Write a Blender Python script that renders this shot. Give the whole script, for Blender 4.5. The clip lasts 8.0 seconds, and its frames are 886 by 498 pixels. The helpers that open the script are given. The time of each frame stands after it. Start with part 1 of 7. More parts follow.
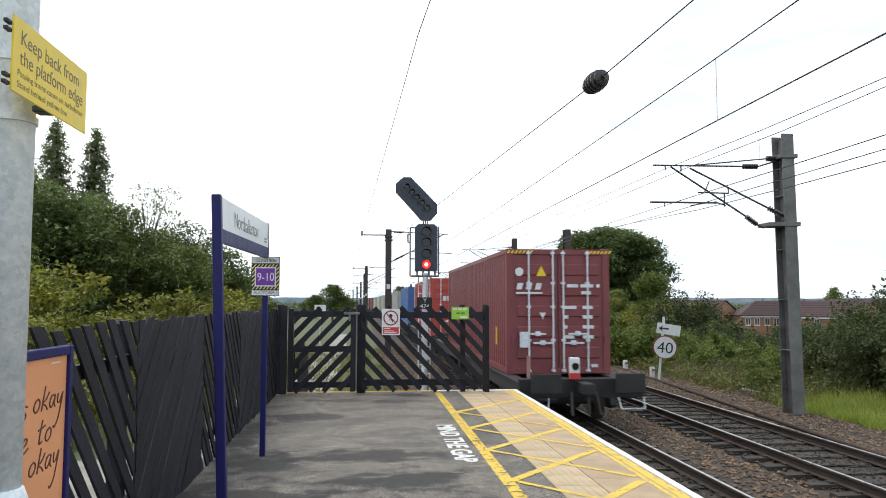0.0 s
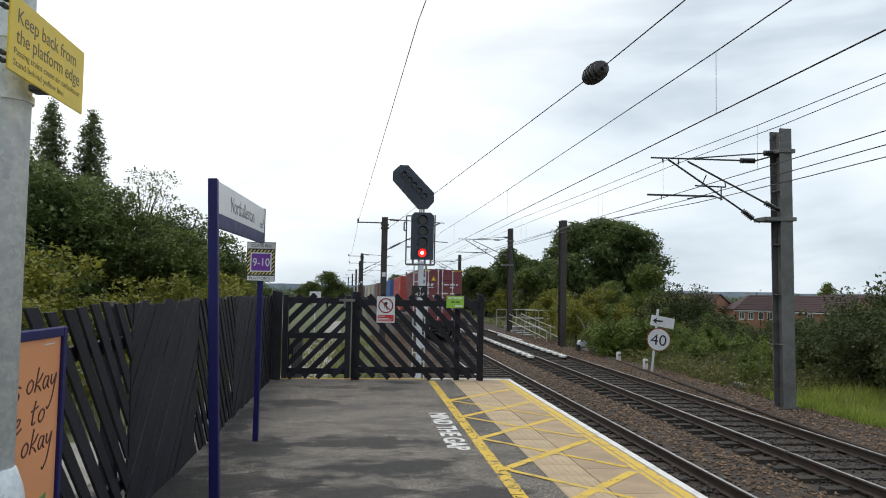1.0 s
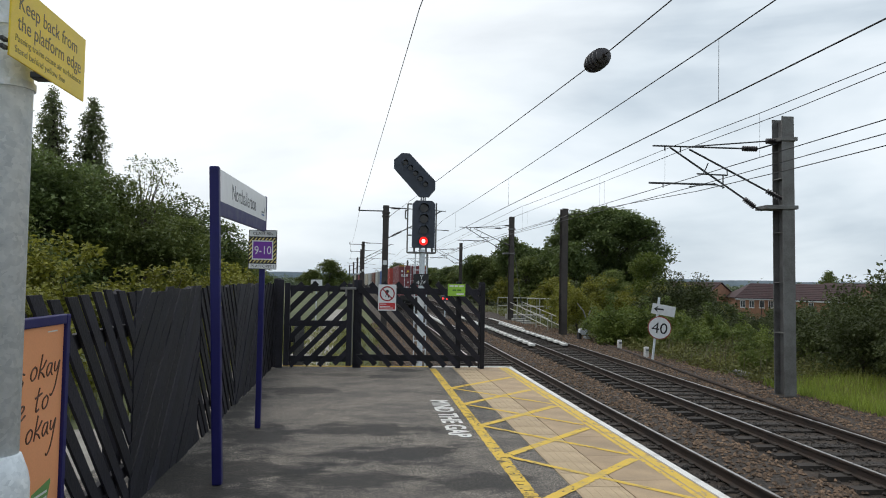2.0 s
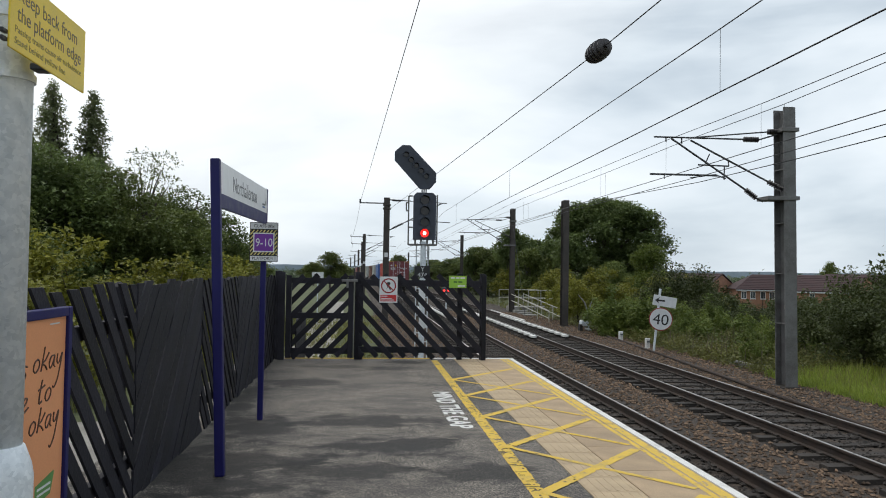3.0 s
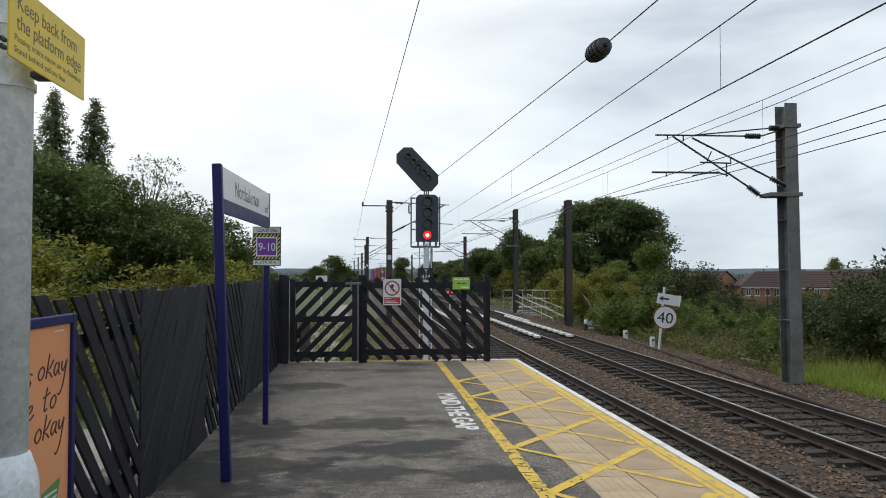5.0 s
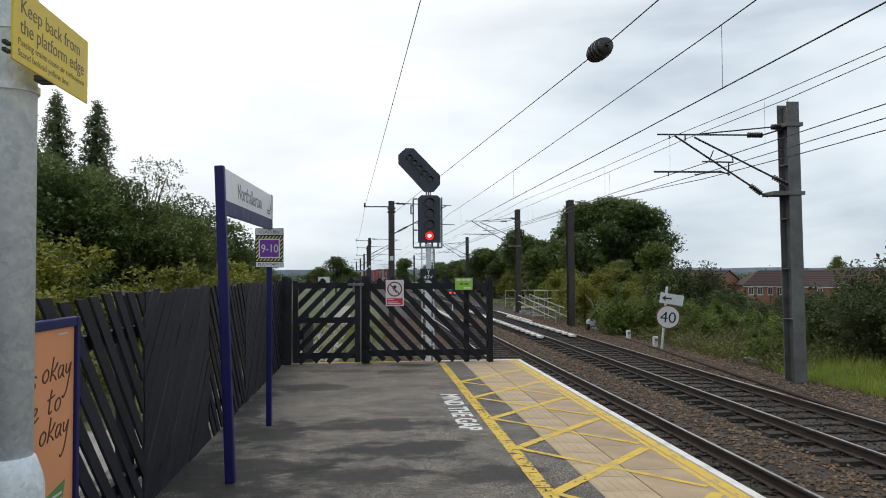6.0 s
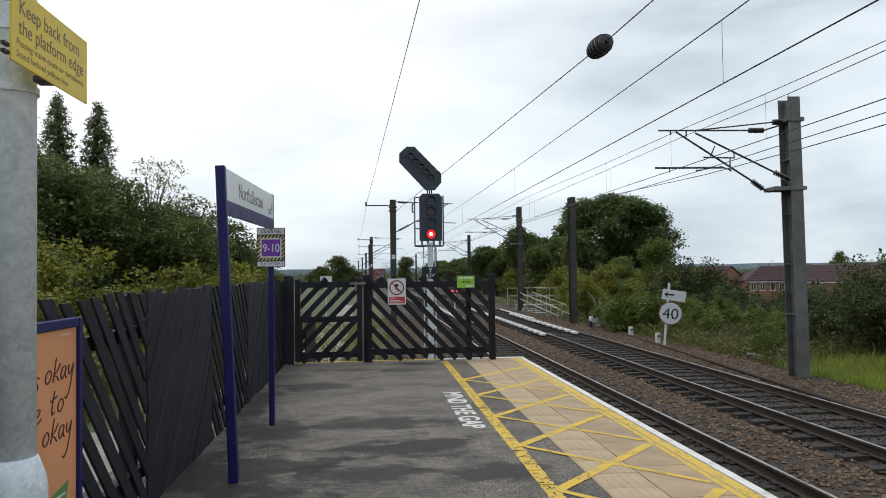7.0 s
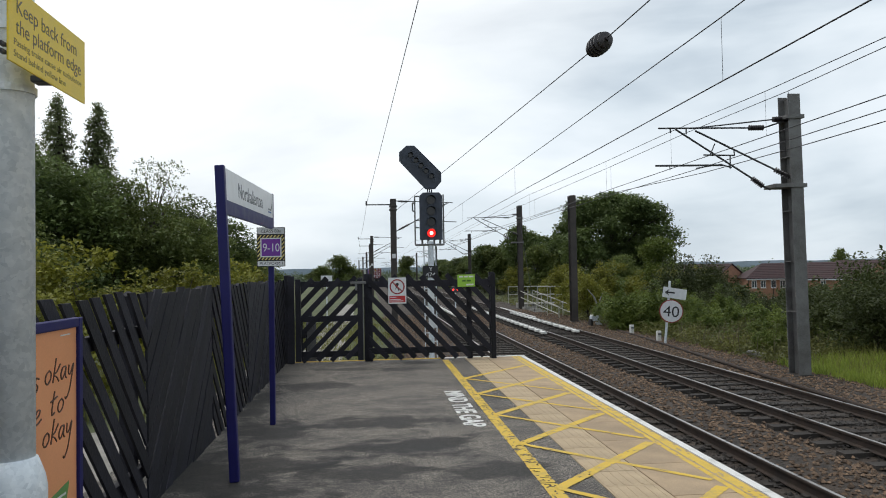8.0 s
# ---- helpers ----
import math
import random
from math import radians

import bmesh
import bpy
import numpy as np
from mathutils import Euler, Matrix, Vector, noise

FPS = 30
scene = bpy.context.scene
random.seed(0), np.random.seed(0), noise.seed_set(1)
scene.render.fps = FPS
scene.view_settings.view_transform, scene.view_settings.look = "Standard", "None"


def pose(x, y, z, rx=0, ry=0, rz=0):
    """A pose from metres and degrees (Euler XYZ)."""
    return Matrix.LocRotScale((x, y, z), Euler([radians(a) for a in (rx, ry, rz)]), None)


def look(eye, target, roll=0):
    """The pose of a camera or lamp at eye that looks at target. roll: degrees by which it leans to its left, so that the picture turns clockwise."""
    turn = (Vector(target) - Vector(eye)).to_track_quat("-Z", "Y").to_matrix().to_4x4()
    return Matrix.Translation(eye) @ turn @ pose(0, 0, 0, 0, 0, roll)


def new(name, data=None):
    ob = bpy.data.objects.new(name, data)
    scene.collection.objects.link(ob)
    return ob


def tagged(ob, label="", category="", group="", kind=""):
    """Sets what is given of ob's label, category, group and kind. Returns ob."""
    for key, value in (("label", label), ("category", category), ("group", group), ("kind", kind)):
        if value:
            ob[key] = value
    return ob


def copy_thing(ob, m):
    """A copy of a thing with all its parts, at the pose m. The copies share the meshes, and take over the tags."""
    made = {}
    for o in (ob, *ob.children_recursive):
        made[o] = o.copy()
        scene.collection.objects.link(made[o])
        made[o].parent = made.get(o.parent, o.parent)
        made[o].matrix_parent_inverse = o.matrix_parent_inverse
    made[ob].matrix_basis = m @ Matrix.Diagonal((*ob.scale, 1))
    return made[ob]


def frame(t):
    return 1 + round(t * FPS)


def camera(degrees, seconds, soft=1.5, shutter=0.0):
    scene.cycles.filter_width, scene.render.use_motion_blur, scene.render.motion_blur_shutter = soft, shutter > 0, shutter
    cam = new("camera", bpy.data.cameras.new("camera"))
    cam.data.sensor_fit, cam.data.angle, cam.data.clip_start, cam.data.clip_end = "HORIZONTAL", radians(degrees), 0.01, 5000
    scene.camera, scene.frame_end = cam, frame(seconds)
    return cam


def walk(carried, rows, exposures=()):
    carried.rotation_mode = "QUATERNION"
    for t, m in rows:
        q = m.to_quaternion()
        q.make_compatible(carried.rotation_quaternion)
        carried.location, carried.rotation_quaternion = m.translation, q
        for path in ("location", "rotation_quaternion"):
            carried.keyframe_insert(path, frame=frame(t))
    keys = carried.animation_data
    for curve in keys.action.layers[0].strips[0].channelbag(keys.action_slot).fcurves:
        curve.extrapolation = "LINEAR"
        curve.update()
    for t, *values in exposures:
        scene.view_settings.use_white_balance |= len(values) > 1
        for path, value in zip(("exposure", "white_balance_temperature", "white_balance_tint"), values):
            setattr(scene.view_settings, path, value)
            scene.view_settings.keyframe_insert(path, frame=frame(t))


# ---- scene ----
# Railway platform end beside two electrified tracks; y runs along the tracks, z = 0 is the platform surface.
cam = camera(61.6, 8.0, soft=1.0, shutter=0.18)
walk(cam, [
    (0, pose(-0.001, -0.012, 1.714, 94.149, -0.059, -5.848)),
    (0.5, pose(-0.006, -0.008, 1.711, 93.576, -0.993, -5.969)),
    (1, pose(-0.004, -0.006, 1.710, 93.296, -1.058, -6.232)),
    (1.5, pose(-0.007, -0.008, 1.709, 92.891, -1.080, -6.167)),
    (3, pose(-0.009, -0.007, 1.702, 91.786, -0.904, -6.054)),
    (3.5, pose(-0.014, -0.001, 1.701, 91.830, -0.412, -5.802)),
    (4, pose(-0.004, -0.005, 1.702, 91.741, -0.328, -5.794)),
    (4.5, pose(-0.003, -0.006, 1.700, 91.827, -0.163, -5.817)),
    (6, pose(-0.009, -0.007, 1.702, 91.960, 0.277, -5.604)),
    (6.5, pose(-0.010, -0.007, 1.699, 91.916, 0.518, -5.541)),
    (7, pose(-0.006, -0.003, 1.699, 91.832, 0.767, -5.449)),
    (7.5, pose(-0.003, -0.005, 1.696, 91.810, 0.880, -5.391)),
    (8, pose(0.000, -0.000, 1.697, 91.751, 1.023, -5.398)),
], exposures=[(0, 0.72), (0.5, 0.42), (1, 0.14), (1.5, 0.06), (3, 0.05), (4, 0.03), (8, 0.03)])

RAIL_Z = -0.892      # rail top
EDGE_X = 2.976       # platform edge
TRACK_1, TRACK_2 = 4.42, 8.02
PLAT_END = 14.6


# ---------------------------------------------------------------- light
def make_world():
    w = bpy.data.worlds.new("overcast_sky")
    scene.world = w
    w.use_nodes = True
    nt = w.node_tree
    nt.nodes.clear()
    n = nt.nodes.new
    out, bg = n("ShaderNodeOutputWorld"), n("ShaderNodeBackground")
    sky = n("ShaderNodeTexSky")
    sky.sky_type, sky.sun_disc = "NISHITA", False
    sky.sun_elevation, sky.sun_rotation = radians(70), radians(-65)
    sky_gain = n("ShaderNodeMixRGB")
    sky_gain.blend_type = "MULTIPLY"
    sky_gain.inputs["Fac"].default_value = 1
    sky_gain.inputs["Color2"].default_value = (0.1, 0.1, 0.1, 1)
    nt.links.new(sky.outputs[0], sky_gain.inputs["Color1"])
    tc, mp = n("ShaderNodeTexCoord"), n("ShaderNodeMapping")
    mp.inputs["Scale"].default_value = (1.0, 1.0, 3.2)
    mp.inputs["Rotation"].default_value = (0.05, 0.16, 0.4)
    nt.links.new(tc.outputs["Generated"], mp.inputs["Vector"])
    big, small = n("ShaderNodeTexNoise"), n("ShaderNodeTexNoise")
    big.inputs["Scale"].default_value, big.inputs["Detail"].default_value = 1.7, 5
    big.inputs["Distortion"].default_value = 0.5
    small.inputs["Scale"].default_value, small.inputs["Detail"].default_value = 5.5, 6
    nt.links.new(mp.outputs[0], big.inputs["Vector"])
    nt.links.new(mp.outputs[0], small.inputs["Vector"])
    mix = n("ShaderNodeMath")
    mix.operation = "MULTIPLY_ADD"
    mix.inputs[1].default_value = 0.3
    nt.links.new(small.outputs["Fac"], mix.inputs[0])
    nt.links.new(big.outputs["Fac"], mix.inputs[2])
    ramp = n("ShaderNodeValToRGB")
    cr = ramp.color_ramp
    cr.elements[0].position, cr.elements[0].color = 0.5, (0.45, 0.54, 0.63, 1)
    cr.elements[1].position, cr.elements[1].color = 0.9, (1.0, 1.06, 1.11, 1)
    e = cr.elements.new(0.68)
    e.color = (0.745, 0.83, 0.9, 1)
    nt.links.new(mix.outputs[0], ramp.inputs["Fac"])
    # the cloud is thinnest, so brightest, towards the hidden sun
    dot = n("ShaderNodeVectorMath")
    dot.operation = "DOT_PRODUCT"
    dot.inputs[1].default_value = Vector((-0.32, 0.65, 0.69)).normalized()
    nt.links.new(tc.outputs["Generated"], dot.inputs[0])
    glow = n("ShaderNodeMapRange")
    glow.inputs["From Min"].default_value, glow.inputs["From Max"].default_value = 0.66, 0.88
    glow.inputs["To Min"].default_value, glow.inputs["To Max"].default_value = 0.0, 0.78
    nt.links.new(dot.outputs["Value"], glow.inputs["Value"])
    thin = n("ShaderNodeMixRGB")
    thin.inputs["Color2"].default_value = (1.25, 1.25, 1.24, 1)
    nt.links.new(glow.outputs[0], thin.inputs["Fac"])
    nt.links.new(ramp.outputs["Color"], thin.inputs["Color1"])
    cover = n("ShaderNodeMixRGB")
    cover.inputs["Fac"].default_value = 0.93
    nt.links.new(sky_gain.outputs[0], cover.inputs["Color1"])
    nt.links.new(thin.outputs[0], cover.inputs["Color2"])
    nt.links.new(cover.outputs[0], bg.inputs["Color"])
    bg.inputs["Strength"].default_value = 1.0
    nt.links.new(bg.outputs[0], out.inputs["Surface"])


make_world()
sun = new("sun", bpy.data.lights.new("sun", "SUN"))
sun.data.energy, sun.data.angle, sun.data.color = 1.0, radians(28), (1, 0.97, 0.92)
sun.matrix_world = look((-13, 6, 40), (0, 0, 0))


# ---------------------------------------------------------------- materials
def rgba(c):
    return (c[0], c[1], c[2], 1)


def material(name, base, dark=None, rough=0.7, metal=0.0, scale=6.0, fine=60.0, bump=0.15, mix=(0.35, 0.65),
             vary=0.0, streak=(1, 1, 1), spec=0.5, island=0.0, bump_dist=0.01):
    """Two-colour surface with a coarse and a fine noise, relief, and a change from object to object."""
    m = bpy.data.materials.new(name)
    m.use_nodes = True
    nt = m.node_tree
    n, link = nt.nodes.new, nt.links.new
    bsdf = nt.nodes["Principled BSDF"]
    dark = dark or tuple(c * 0.7 for c in base)
    tc, mp = n("ShaderNodeTexCoord"), n("ShaderNodeMapping")
    mp.inputs["Scale"].default_value = streak
    link(tc.outputs["Object"], mp.inputs["Vector"])
    coarse, grain = n("ShaderNodeTexNoise"), n("ShaderNodeTexNoise")
    coarse.inputs["Scale"].default_value, coarse.inputs["Detail"].default_value = scale, 4
    grain.inputs["Scale"].default_value, grain.inputs["Detail"].default_value = fine, 3
    link(mp.outputs[0], coarse.inputs["Vector"])
    link(mp.outputs[0], grain.inputs["Vector"])
    add = n("ShaderNodeMath")
    add.operation = "MULTIPLY_ADD"
    add.inputs[1].default_value = 0.35
    link(grain.outputs["Fac"], add.inputs[0])
    half = n("ShaderNodeMath")
    half.operation = "MULTIPLY"
    half.inputs[1].default_value = 0.65
    link(coarse.outputs["Fac"], half.inputs[0])
    link(half.outputs[0], add.inputs[2])
    ramp = n("ShaderNodeValToRGB")
    ramp.color_ramp.elements[0].position, ramp.color_ramp.elements[0].color = mix[0], rgba(dark)
    ramp.color_ramp.elements[1].position, ramp.color_ramp.elements[1].color = mix[1], rgba(base)
    link(add.outputs[0], ramp.inputs["Fac"])
    colour = ramp.outputs["Color"]
    if vary or island:
        hsv = n("ShaderNodeHueSaturation")
        rng = n("ShaderNodeMapRange")
        amount = vary or island
        rng.inputs["To Min"].default_value, rng.inputs["To Max"].default_value = 1 - amount, 1 + amount
        if vary:
            link(n("ShaderNodeObjectInfo").outputs["Random"], rng.inputs["Value"])
        else:
            link(n("ShaderNodeNewGeometry").outputs["Random Per Island"], rng.inputs["Value"])
        link(rng.outputs[0], hsv.inputs["Value"])
        link(colour, hsv.inputs["Color"])
        colour = hsv.outputs["Color"]
    link(colour, bsdf.inputs["Base Color"])
    bsdf.inputs["Metallic"].default_value = metal
    bsdf.inputs["Specular IOR Level"].default_value = spec
    rr = n("ShaderNodeMapRange")
    rr.inputs["To Min"].default_value, rr.inputs["To Max"].default_value = max(0.03, rough - 0.12), min(1, rough + 0.12)
    link(coarse.outputs["Fac"], rr.inputs["Value"])
    link(rr.outputs[0], bsdf.inputs["Roughness"])
    if bump:
        b = n("ShaderNodeBump")
        b.inputs["Strength"].default_value, b.inputs["Distance"].default_value = bump, bump_dist
        link(grain.outputs["Fac"], b.inputs["Height"])
        link(b.outputs[0], bsdf.inputs["Normal"])
    return m


def leaf_material(name, base, dark, through_light=0.35):
    """Leaves: colour from leaf to leaf, satin gloss, some light through the blade."""
    m = bpy.data.materials.new(name)
    m.use_nodes = True
    nt = m.node_tree
    n, link = nt.nodes.new, nt.links.new
    bsdf = nt.nodes["Principled BSDF"]
    ramp = n("ShaderNodeValToRGB")
    ramp.color_ramp.elements[0].color, ramp.color_ramp.elements[1].color = rgba(dark), rgba(base)
    noise_tex, tc = n("ShaderNodeTexNoise"), n("ShaderNodeTexCoord")
    noise_tex.inputs["Scale"].default_value = 0.5
    link(tc.outputs["Object"], noise_tex.inputs["Vector"])
    add = n("ShaderNodeMath")
    add.operation = "MULTIPLY_ADD"
    add.inputs[1].default_value = 0.5
    link(n("ShaderNodeNewGeometry").outputs["Random Per Island"], add.inputs[0])
    sub = n("ShaderNodeMath")
    sub.operation = "MULTIPLY_ADD"
    sub.inputs[1].default_value, sub.inputs[2].default_value = 1.6, -0.55
    link(noise_tex.outputs["Fac"], sub.inputs[0])
    link(sub.outputs[0], add.inputs[2])
    link(add.outputs[0], ramp.inputs["Fac"])
    hsv, rng = n("ShaderNodeHueSaturation"), n("ShaderNodeMapRange")
    rng.inputs["To Min"].default_value, rng.inputs["To Max"].default_value = 0.8, 1.2
    link(n("ShaderNodeObjectInfo").outputs["Random"], rng.inputs["Value"])
    link(rng.outputs[0], hsv.inputs["Value"])
    link(ramp.outputs[0], hsv.inputs["Color"])
    link(hsv.outputs[0], bsdf.inputs["Base Color"])
    bsdf.inputs["Roughness"].default_value = 0.55
    bsdf.inputs["Specular IOR Level"].default_value = 0.3
    tl, ms = n("ShaderNodeBsdfTranslucent"), n("ShaderNodeMixShader")
    link(hsv.outputs[0], tl.inputs["Color"])
    ms.inputs["Fac"].default_value = through_light
    link(bsdf.outputs[0], ms.inputs[1])
    link(tl.outputs[0], ms.inputs[2])
    link(ms.outputs[0], nt.nodes["Material Output"].inputs["Surface"])
    return m


def lamp_material(name, colour, strength):
    m = bpy.data.materials.new(name)
    m.use_nodes = True
    b = m.node_tree.nodes["Principled BSDF"]
    b.inputs["Base Color"].default_value = rgba(colour)
    b.inputs["Emission Color"].default_value = rgba(colour)
    b.inputs["Emission Strength"].default_value = strength
    return m


def plain(name, c, rough=0.5, metal=0.0):
    return material(name, c, tuple(x * 0.86 for x in c), rough=rough, metal=metal, scale=9, fine=140, bump=0.04)


M = {}
def asphalt_material():
    """Old asphalt: pale worn stone, dark damp patches drawn out across the platform, and fine grit."""
    m = bpy.data.materials.new("worn_asphalt")
    m.use_nodes = True
    nt = m.node_tree
    n, link = nt.nodes.new, nt.links.new
    bsdf = nt.nodes["Principled BSDF"]
    tc = n("ShaderNodeTexCoord")
    def noise_tex(scale, detail, stretch=(1, 1, 1), rough=0.6):
        mp, tx = n("ShaderNodeMapping"), n("ShaderNodeTexNoise")
        mp.inputs["Scale"].default_value = stretch
        mp.inputs["Location"].default_value = (3.1, 1.7, 0)
        tx.inputs["Scale"].default_value, tx.inputs["Detail"].default_value, tx.inputs["Roughness"].default_value = scale, detail, rough
        link(tc.outputs["Object"], mp.inputs["Vector"])
        link(mp.outputs[0], tx.inputs["Vector"])
        return tx.outputs["Fac"]
    def ramp(fac, stops):
        r = n("ShaderNodeValToRGB")
        r.color_ramp.elements[0].position, r.color_ramp.elements[0].color = stops[0][0], rgba(stops[0][1])
        r.color_ramp.elements[1].position, r.color_ramp.elements[1].color = stops[1][0], rgba(stops[1][1])
        link(fac, r.inputs["Fac"])
        return r.outputs["Color"]
    def times(a, b):
        x = n("ShaderNodeMixRGB")
        x.blend_type = "MULTIPLY"
        x.inputs["Fac"].default_value = 1
        link(a, x.inputs["Color1"])
        link(b, x.inputs["Color2"])
        return x.outputs["Color"]
    patch = noise_tex(1.5, 9, (0.8, 1.0, 1), 0.68)
    wear = noise_tex(0.45, 4, (1.0, 0.6, 1))
    grit, fine = noise_tex(48, 4, rough=0.85), noise_tex(110, 2, rough=0.8)
    c = ramp(patch, ((0.38, (0.07, 0.062, 0.056)), (0.55, (0.152, 0.136, 0.118))))
    # dark damp stains drawn out across the platform: centre, reach across and along, depth
    edge = noise_tex(2.3, 8, (0.85, 1.0, 1), 0.66)
    for cx, cy, rx, ry, dark in ((0.05, 8.5, 1.25, 0.42, 0.24), (0.35, 7.35, 0.95, 0.62, 0.2), (-1.25, 8.3, 0.6, 0.8, 0.3), (-1.25, 6.5, 1.1, 1.1, 0.3), (-0.9, 11.4, 0.6, 0.65, 0.45), (0.8, 14.05, 0.55, 0.35, 0.35),
                                 (-0.35, 6.4, 1.0, 0.4, 0.32), (0.95, 6.3, 0.6, 0.4, 0.3), (-1.0, 5.0, 1.2, 1.0, 0.3), (0.4, 4.9, 1.0, 0.5, 0.35), (0.5, 13.0, 0.5, 0.35, 0.6), (-0.4, 13.3, 0.8, 0.3, 0.6), (-1.5, 10.2, 0.3, 1.6, 0.4)):
        sub, dist = n("ShaderNodeMapping"), n("ShaderNodeVectorMath")
        sub.inputs["Location"].default_value = (-cx / rx, -cy / ry, 0)
        sub.inputs["Scale"].default_value = (1 / rx, 1 / ry, 0)
        dist.operation = "LENGTH"
        link(tc.outputs["Object"], sub.inputs["Vector"])
        link(sub.outputs[0], dist.inputs[0])
        rim = n("ShaderNodeMath")
        rim.operation = "MULTIPLY_ADD"
        rim.inputs[1].default_value = 3.2
        link(edge, rim.inputs[0])
        link(dist.outputs["Value"], rim.inputs[2])
        fade = n("ShaderNodeMapRange")
        fade.inputs["From Min"].default_value, fade.inputs["From Max"].default_value = 2.1, 2.5
        fade.inputs["To Min"].default_value, fade.inputs["To Max"].default_value = dark * 0.75, 1.0
        link(rim.outputs[0], fade.inputs["Value"])
        c = times(c, fade.outputs[0])
    mottle = noise_tex(9, 5, (0.8, 1.1, 1), 0.75)
    c = times(c, ramp(mottle, ((0.38, (0.62, 0.62, 0.63)), (0.6, (1.16, 1.15, 1.13)))))
    c = times(c, ramp(wear, ((0.35, (0.84, 0.84, 0.85)), (0.65, (1.12, 1.11, 1.08)))))
    c = times(c, ramp(grit, ((0.45, (0.28, 0.28, 0.29)), (0.56, (1.9, 1.87, 1.82)))))
    c = times(c, ramp(fine, ((0.44, (0.36, 0.36, 0.36)), (0.57, (1.75, 1.75, 1.75)))))
    link(c, bsdf.inputs["Base Color"])
    rr = n("ShaderNodeMapRange")
    rr.inputs["To Min"].default_value, rr.inputs["To Max"].default_value = 0.6, 0.95
    link(patch, rr.inputs["Value"])
    link(rr.outputs[0], bsdf.inputs["Roughness"])
    b = n("ShaderNodeBump")
    b.inputs["Strength"].default_value, b.inputs["Distance"].default_value = 0.35, 0.008
    link(grit, b.inputs["Height"])
    link(b.outputs[0], bsdf.inputs["Normal"])
    return m


def spangle_material():
    """Hot-dip galvanised steel: crystal flakes of lighter and darker zinc."""
    m = bpy.data.materials.new("spangled_zinc")
    m.use_nodes = True
    nt = m.node_tree
    n, link = nt.nodes.new, nt.links.new
    bsdf = nt.nodes["Principled BSDF"]
    tc, warp, add = n("ShaderNodeTexCoord"), n("ShaderNodeTexNoise"), n("ShaderNodeMixRGB")
    warp.inputs["Scale"].default_value, warp.inputs["Detail"].default_value = 30, 3
    add.blend_type = "ADD"
    add.inputs["Fac"].default_value = 0.035
    link(tc.outputs["Object"], warp.inputs["Vector"])
    link(tc.outputs["Object"], add.inputs["Color1"])
    link(warp.outputs["Color"], add.inputs["Color2"])
    cells, cloud = n("ShaderNodeTexVoronoi"), n("ShaderNodeTexNoise")
    cells.inputs["Scale"].default_value = 62
    cloud.inputs["Scale"].default_value, cloud.inputs["Detail"].default_value = 16, 7
    link(add.outputs[0], cells.inputs["Vector"])
    link(tc.outputs["Object"], cloud.inputs["Vector"])
    grey, mixer = n("ShaderNodeRGBToBW"), n("ShaderNodeMath")
    link(cells.outputs["Color"], grey.inputs[0])
    mixer.operation = "MULTIPLY_ADD"
    mixer.inputs[1].default_value = 0.42
    link(grey.outputs[0], mixer.inputs[0])
    half = n("ShaderNodeMath")
    half.operation = "MULTIPLY"
    half.inputs[1].default_value = 0.85
    link(cloud.outputs["Fac"], half.inputs[0])
    link(half.outputs[0], mixer.inputs[2])
    ramp = n("ShaderNodeValToRGB")
    ramp.color_ramp.elements[0].position, ramp.color_ramp.elements[0].color = 0.3, rgba((0.54, 0.59, 0.63))
    ramp.color_ramp.elements[1].position, ramp.color_ramp.elements[1].color = 1.0, rgba((0.86, 0.9, 0.93))
    link(mixer.outputs[0], ramp.inputs["Fac"])
    link(ramp.outputs[0], bsdf.inputs["Base Color"])
    bsdf.inputs["Metallic"].default_value = 0.15
    rr = n("ShaderNodeMapRange")
    rr.inputs["To Min"].default_value, rr.inputs["To Max"].default_value = 0.62, 0.4
    link(grey.outputs[0], rr.inputs["Value"])
    link(rr.outputs[0], bsdf.inputs["Roughness"])
    return m


M["asphalt"] = asphalt_material()
M["buff"] = material("buff_paving", (0.44, 0.32, 0.2), (0.27, 0.2, 0.13), rough=0.85, scale=3, fine=90, bump=0.3, vary=0.1, mix=(0.3, 0.6))
M["tactile"] = material("pale_buff_ribbed_paving", (0.49, 0.375, 0.24), (0.33, 0.25, 0.16), rough=0.85, scale=3, fine=90, bump=0.3, vary=0.06, mix=(0.3, 0.6))
M["white_line"] = material("worn_white_paint", (0.7, 0.69, 0.66), (0.38, 0.37, 0.34), rough=0.7, scale=5, fine=60, bump=0.3, mix=(0.3, 0.5))
M["yellow_line"] = material("worn_yellow_paint", (0.66, 0.44, 0.05), (0.42, 0.3, 0.09), rough=0.7, scale=5, fine=60, bump=0.3, mix=(0.32, 0.52))
M["black_wood"] = material("black_stained_wood", (0.019, 0.018, 0.026), (0.007, 0.0065, 0.0095), rough=0.66, scale=3, fine=45, bump=0.35, vary=0.4, streak=(1, 1, 1), spec=0.3)
M["blue_paint"] = material("dark_blue_paint", (0.011, 0.01, 0.1), (0.009, 0.008, 0.08), rough=0.5, scale=9, fine=140, bump=0.04, spec=0.3)
M["sign_white"] = plain("white_sign_face", (0.72, 0.73, 0.74), 0.35)
M["sign_yellow"] = plain("yellow_sign_face", (0.85, 0.6, 0.02), 0.45)
M["sign_black"] = plain("black_sign_ink", (0.014, 0.014, 0.016), 0.5)
M["sign_grey"] = plain("dark_grey_ink", (0.13, 0.14, 0.15), 0.5)
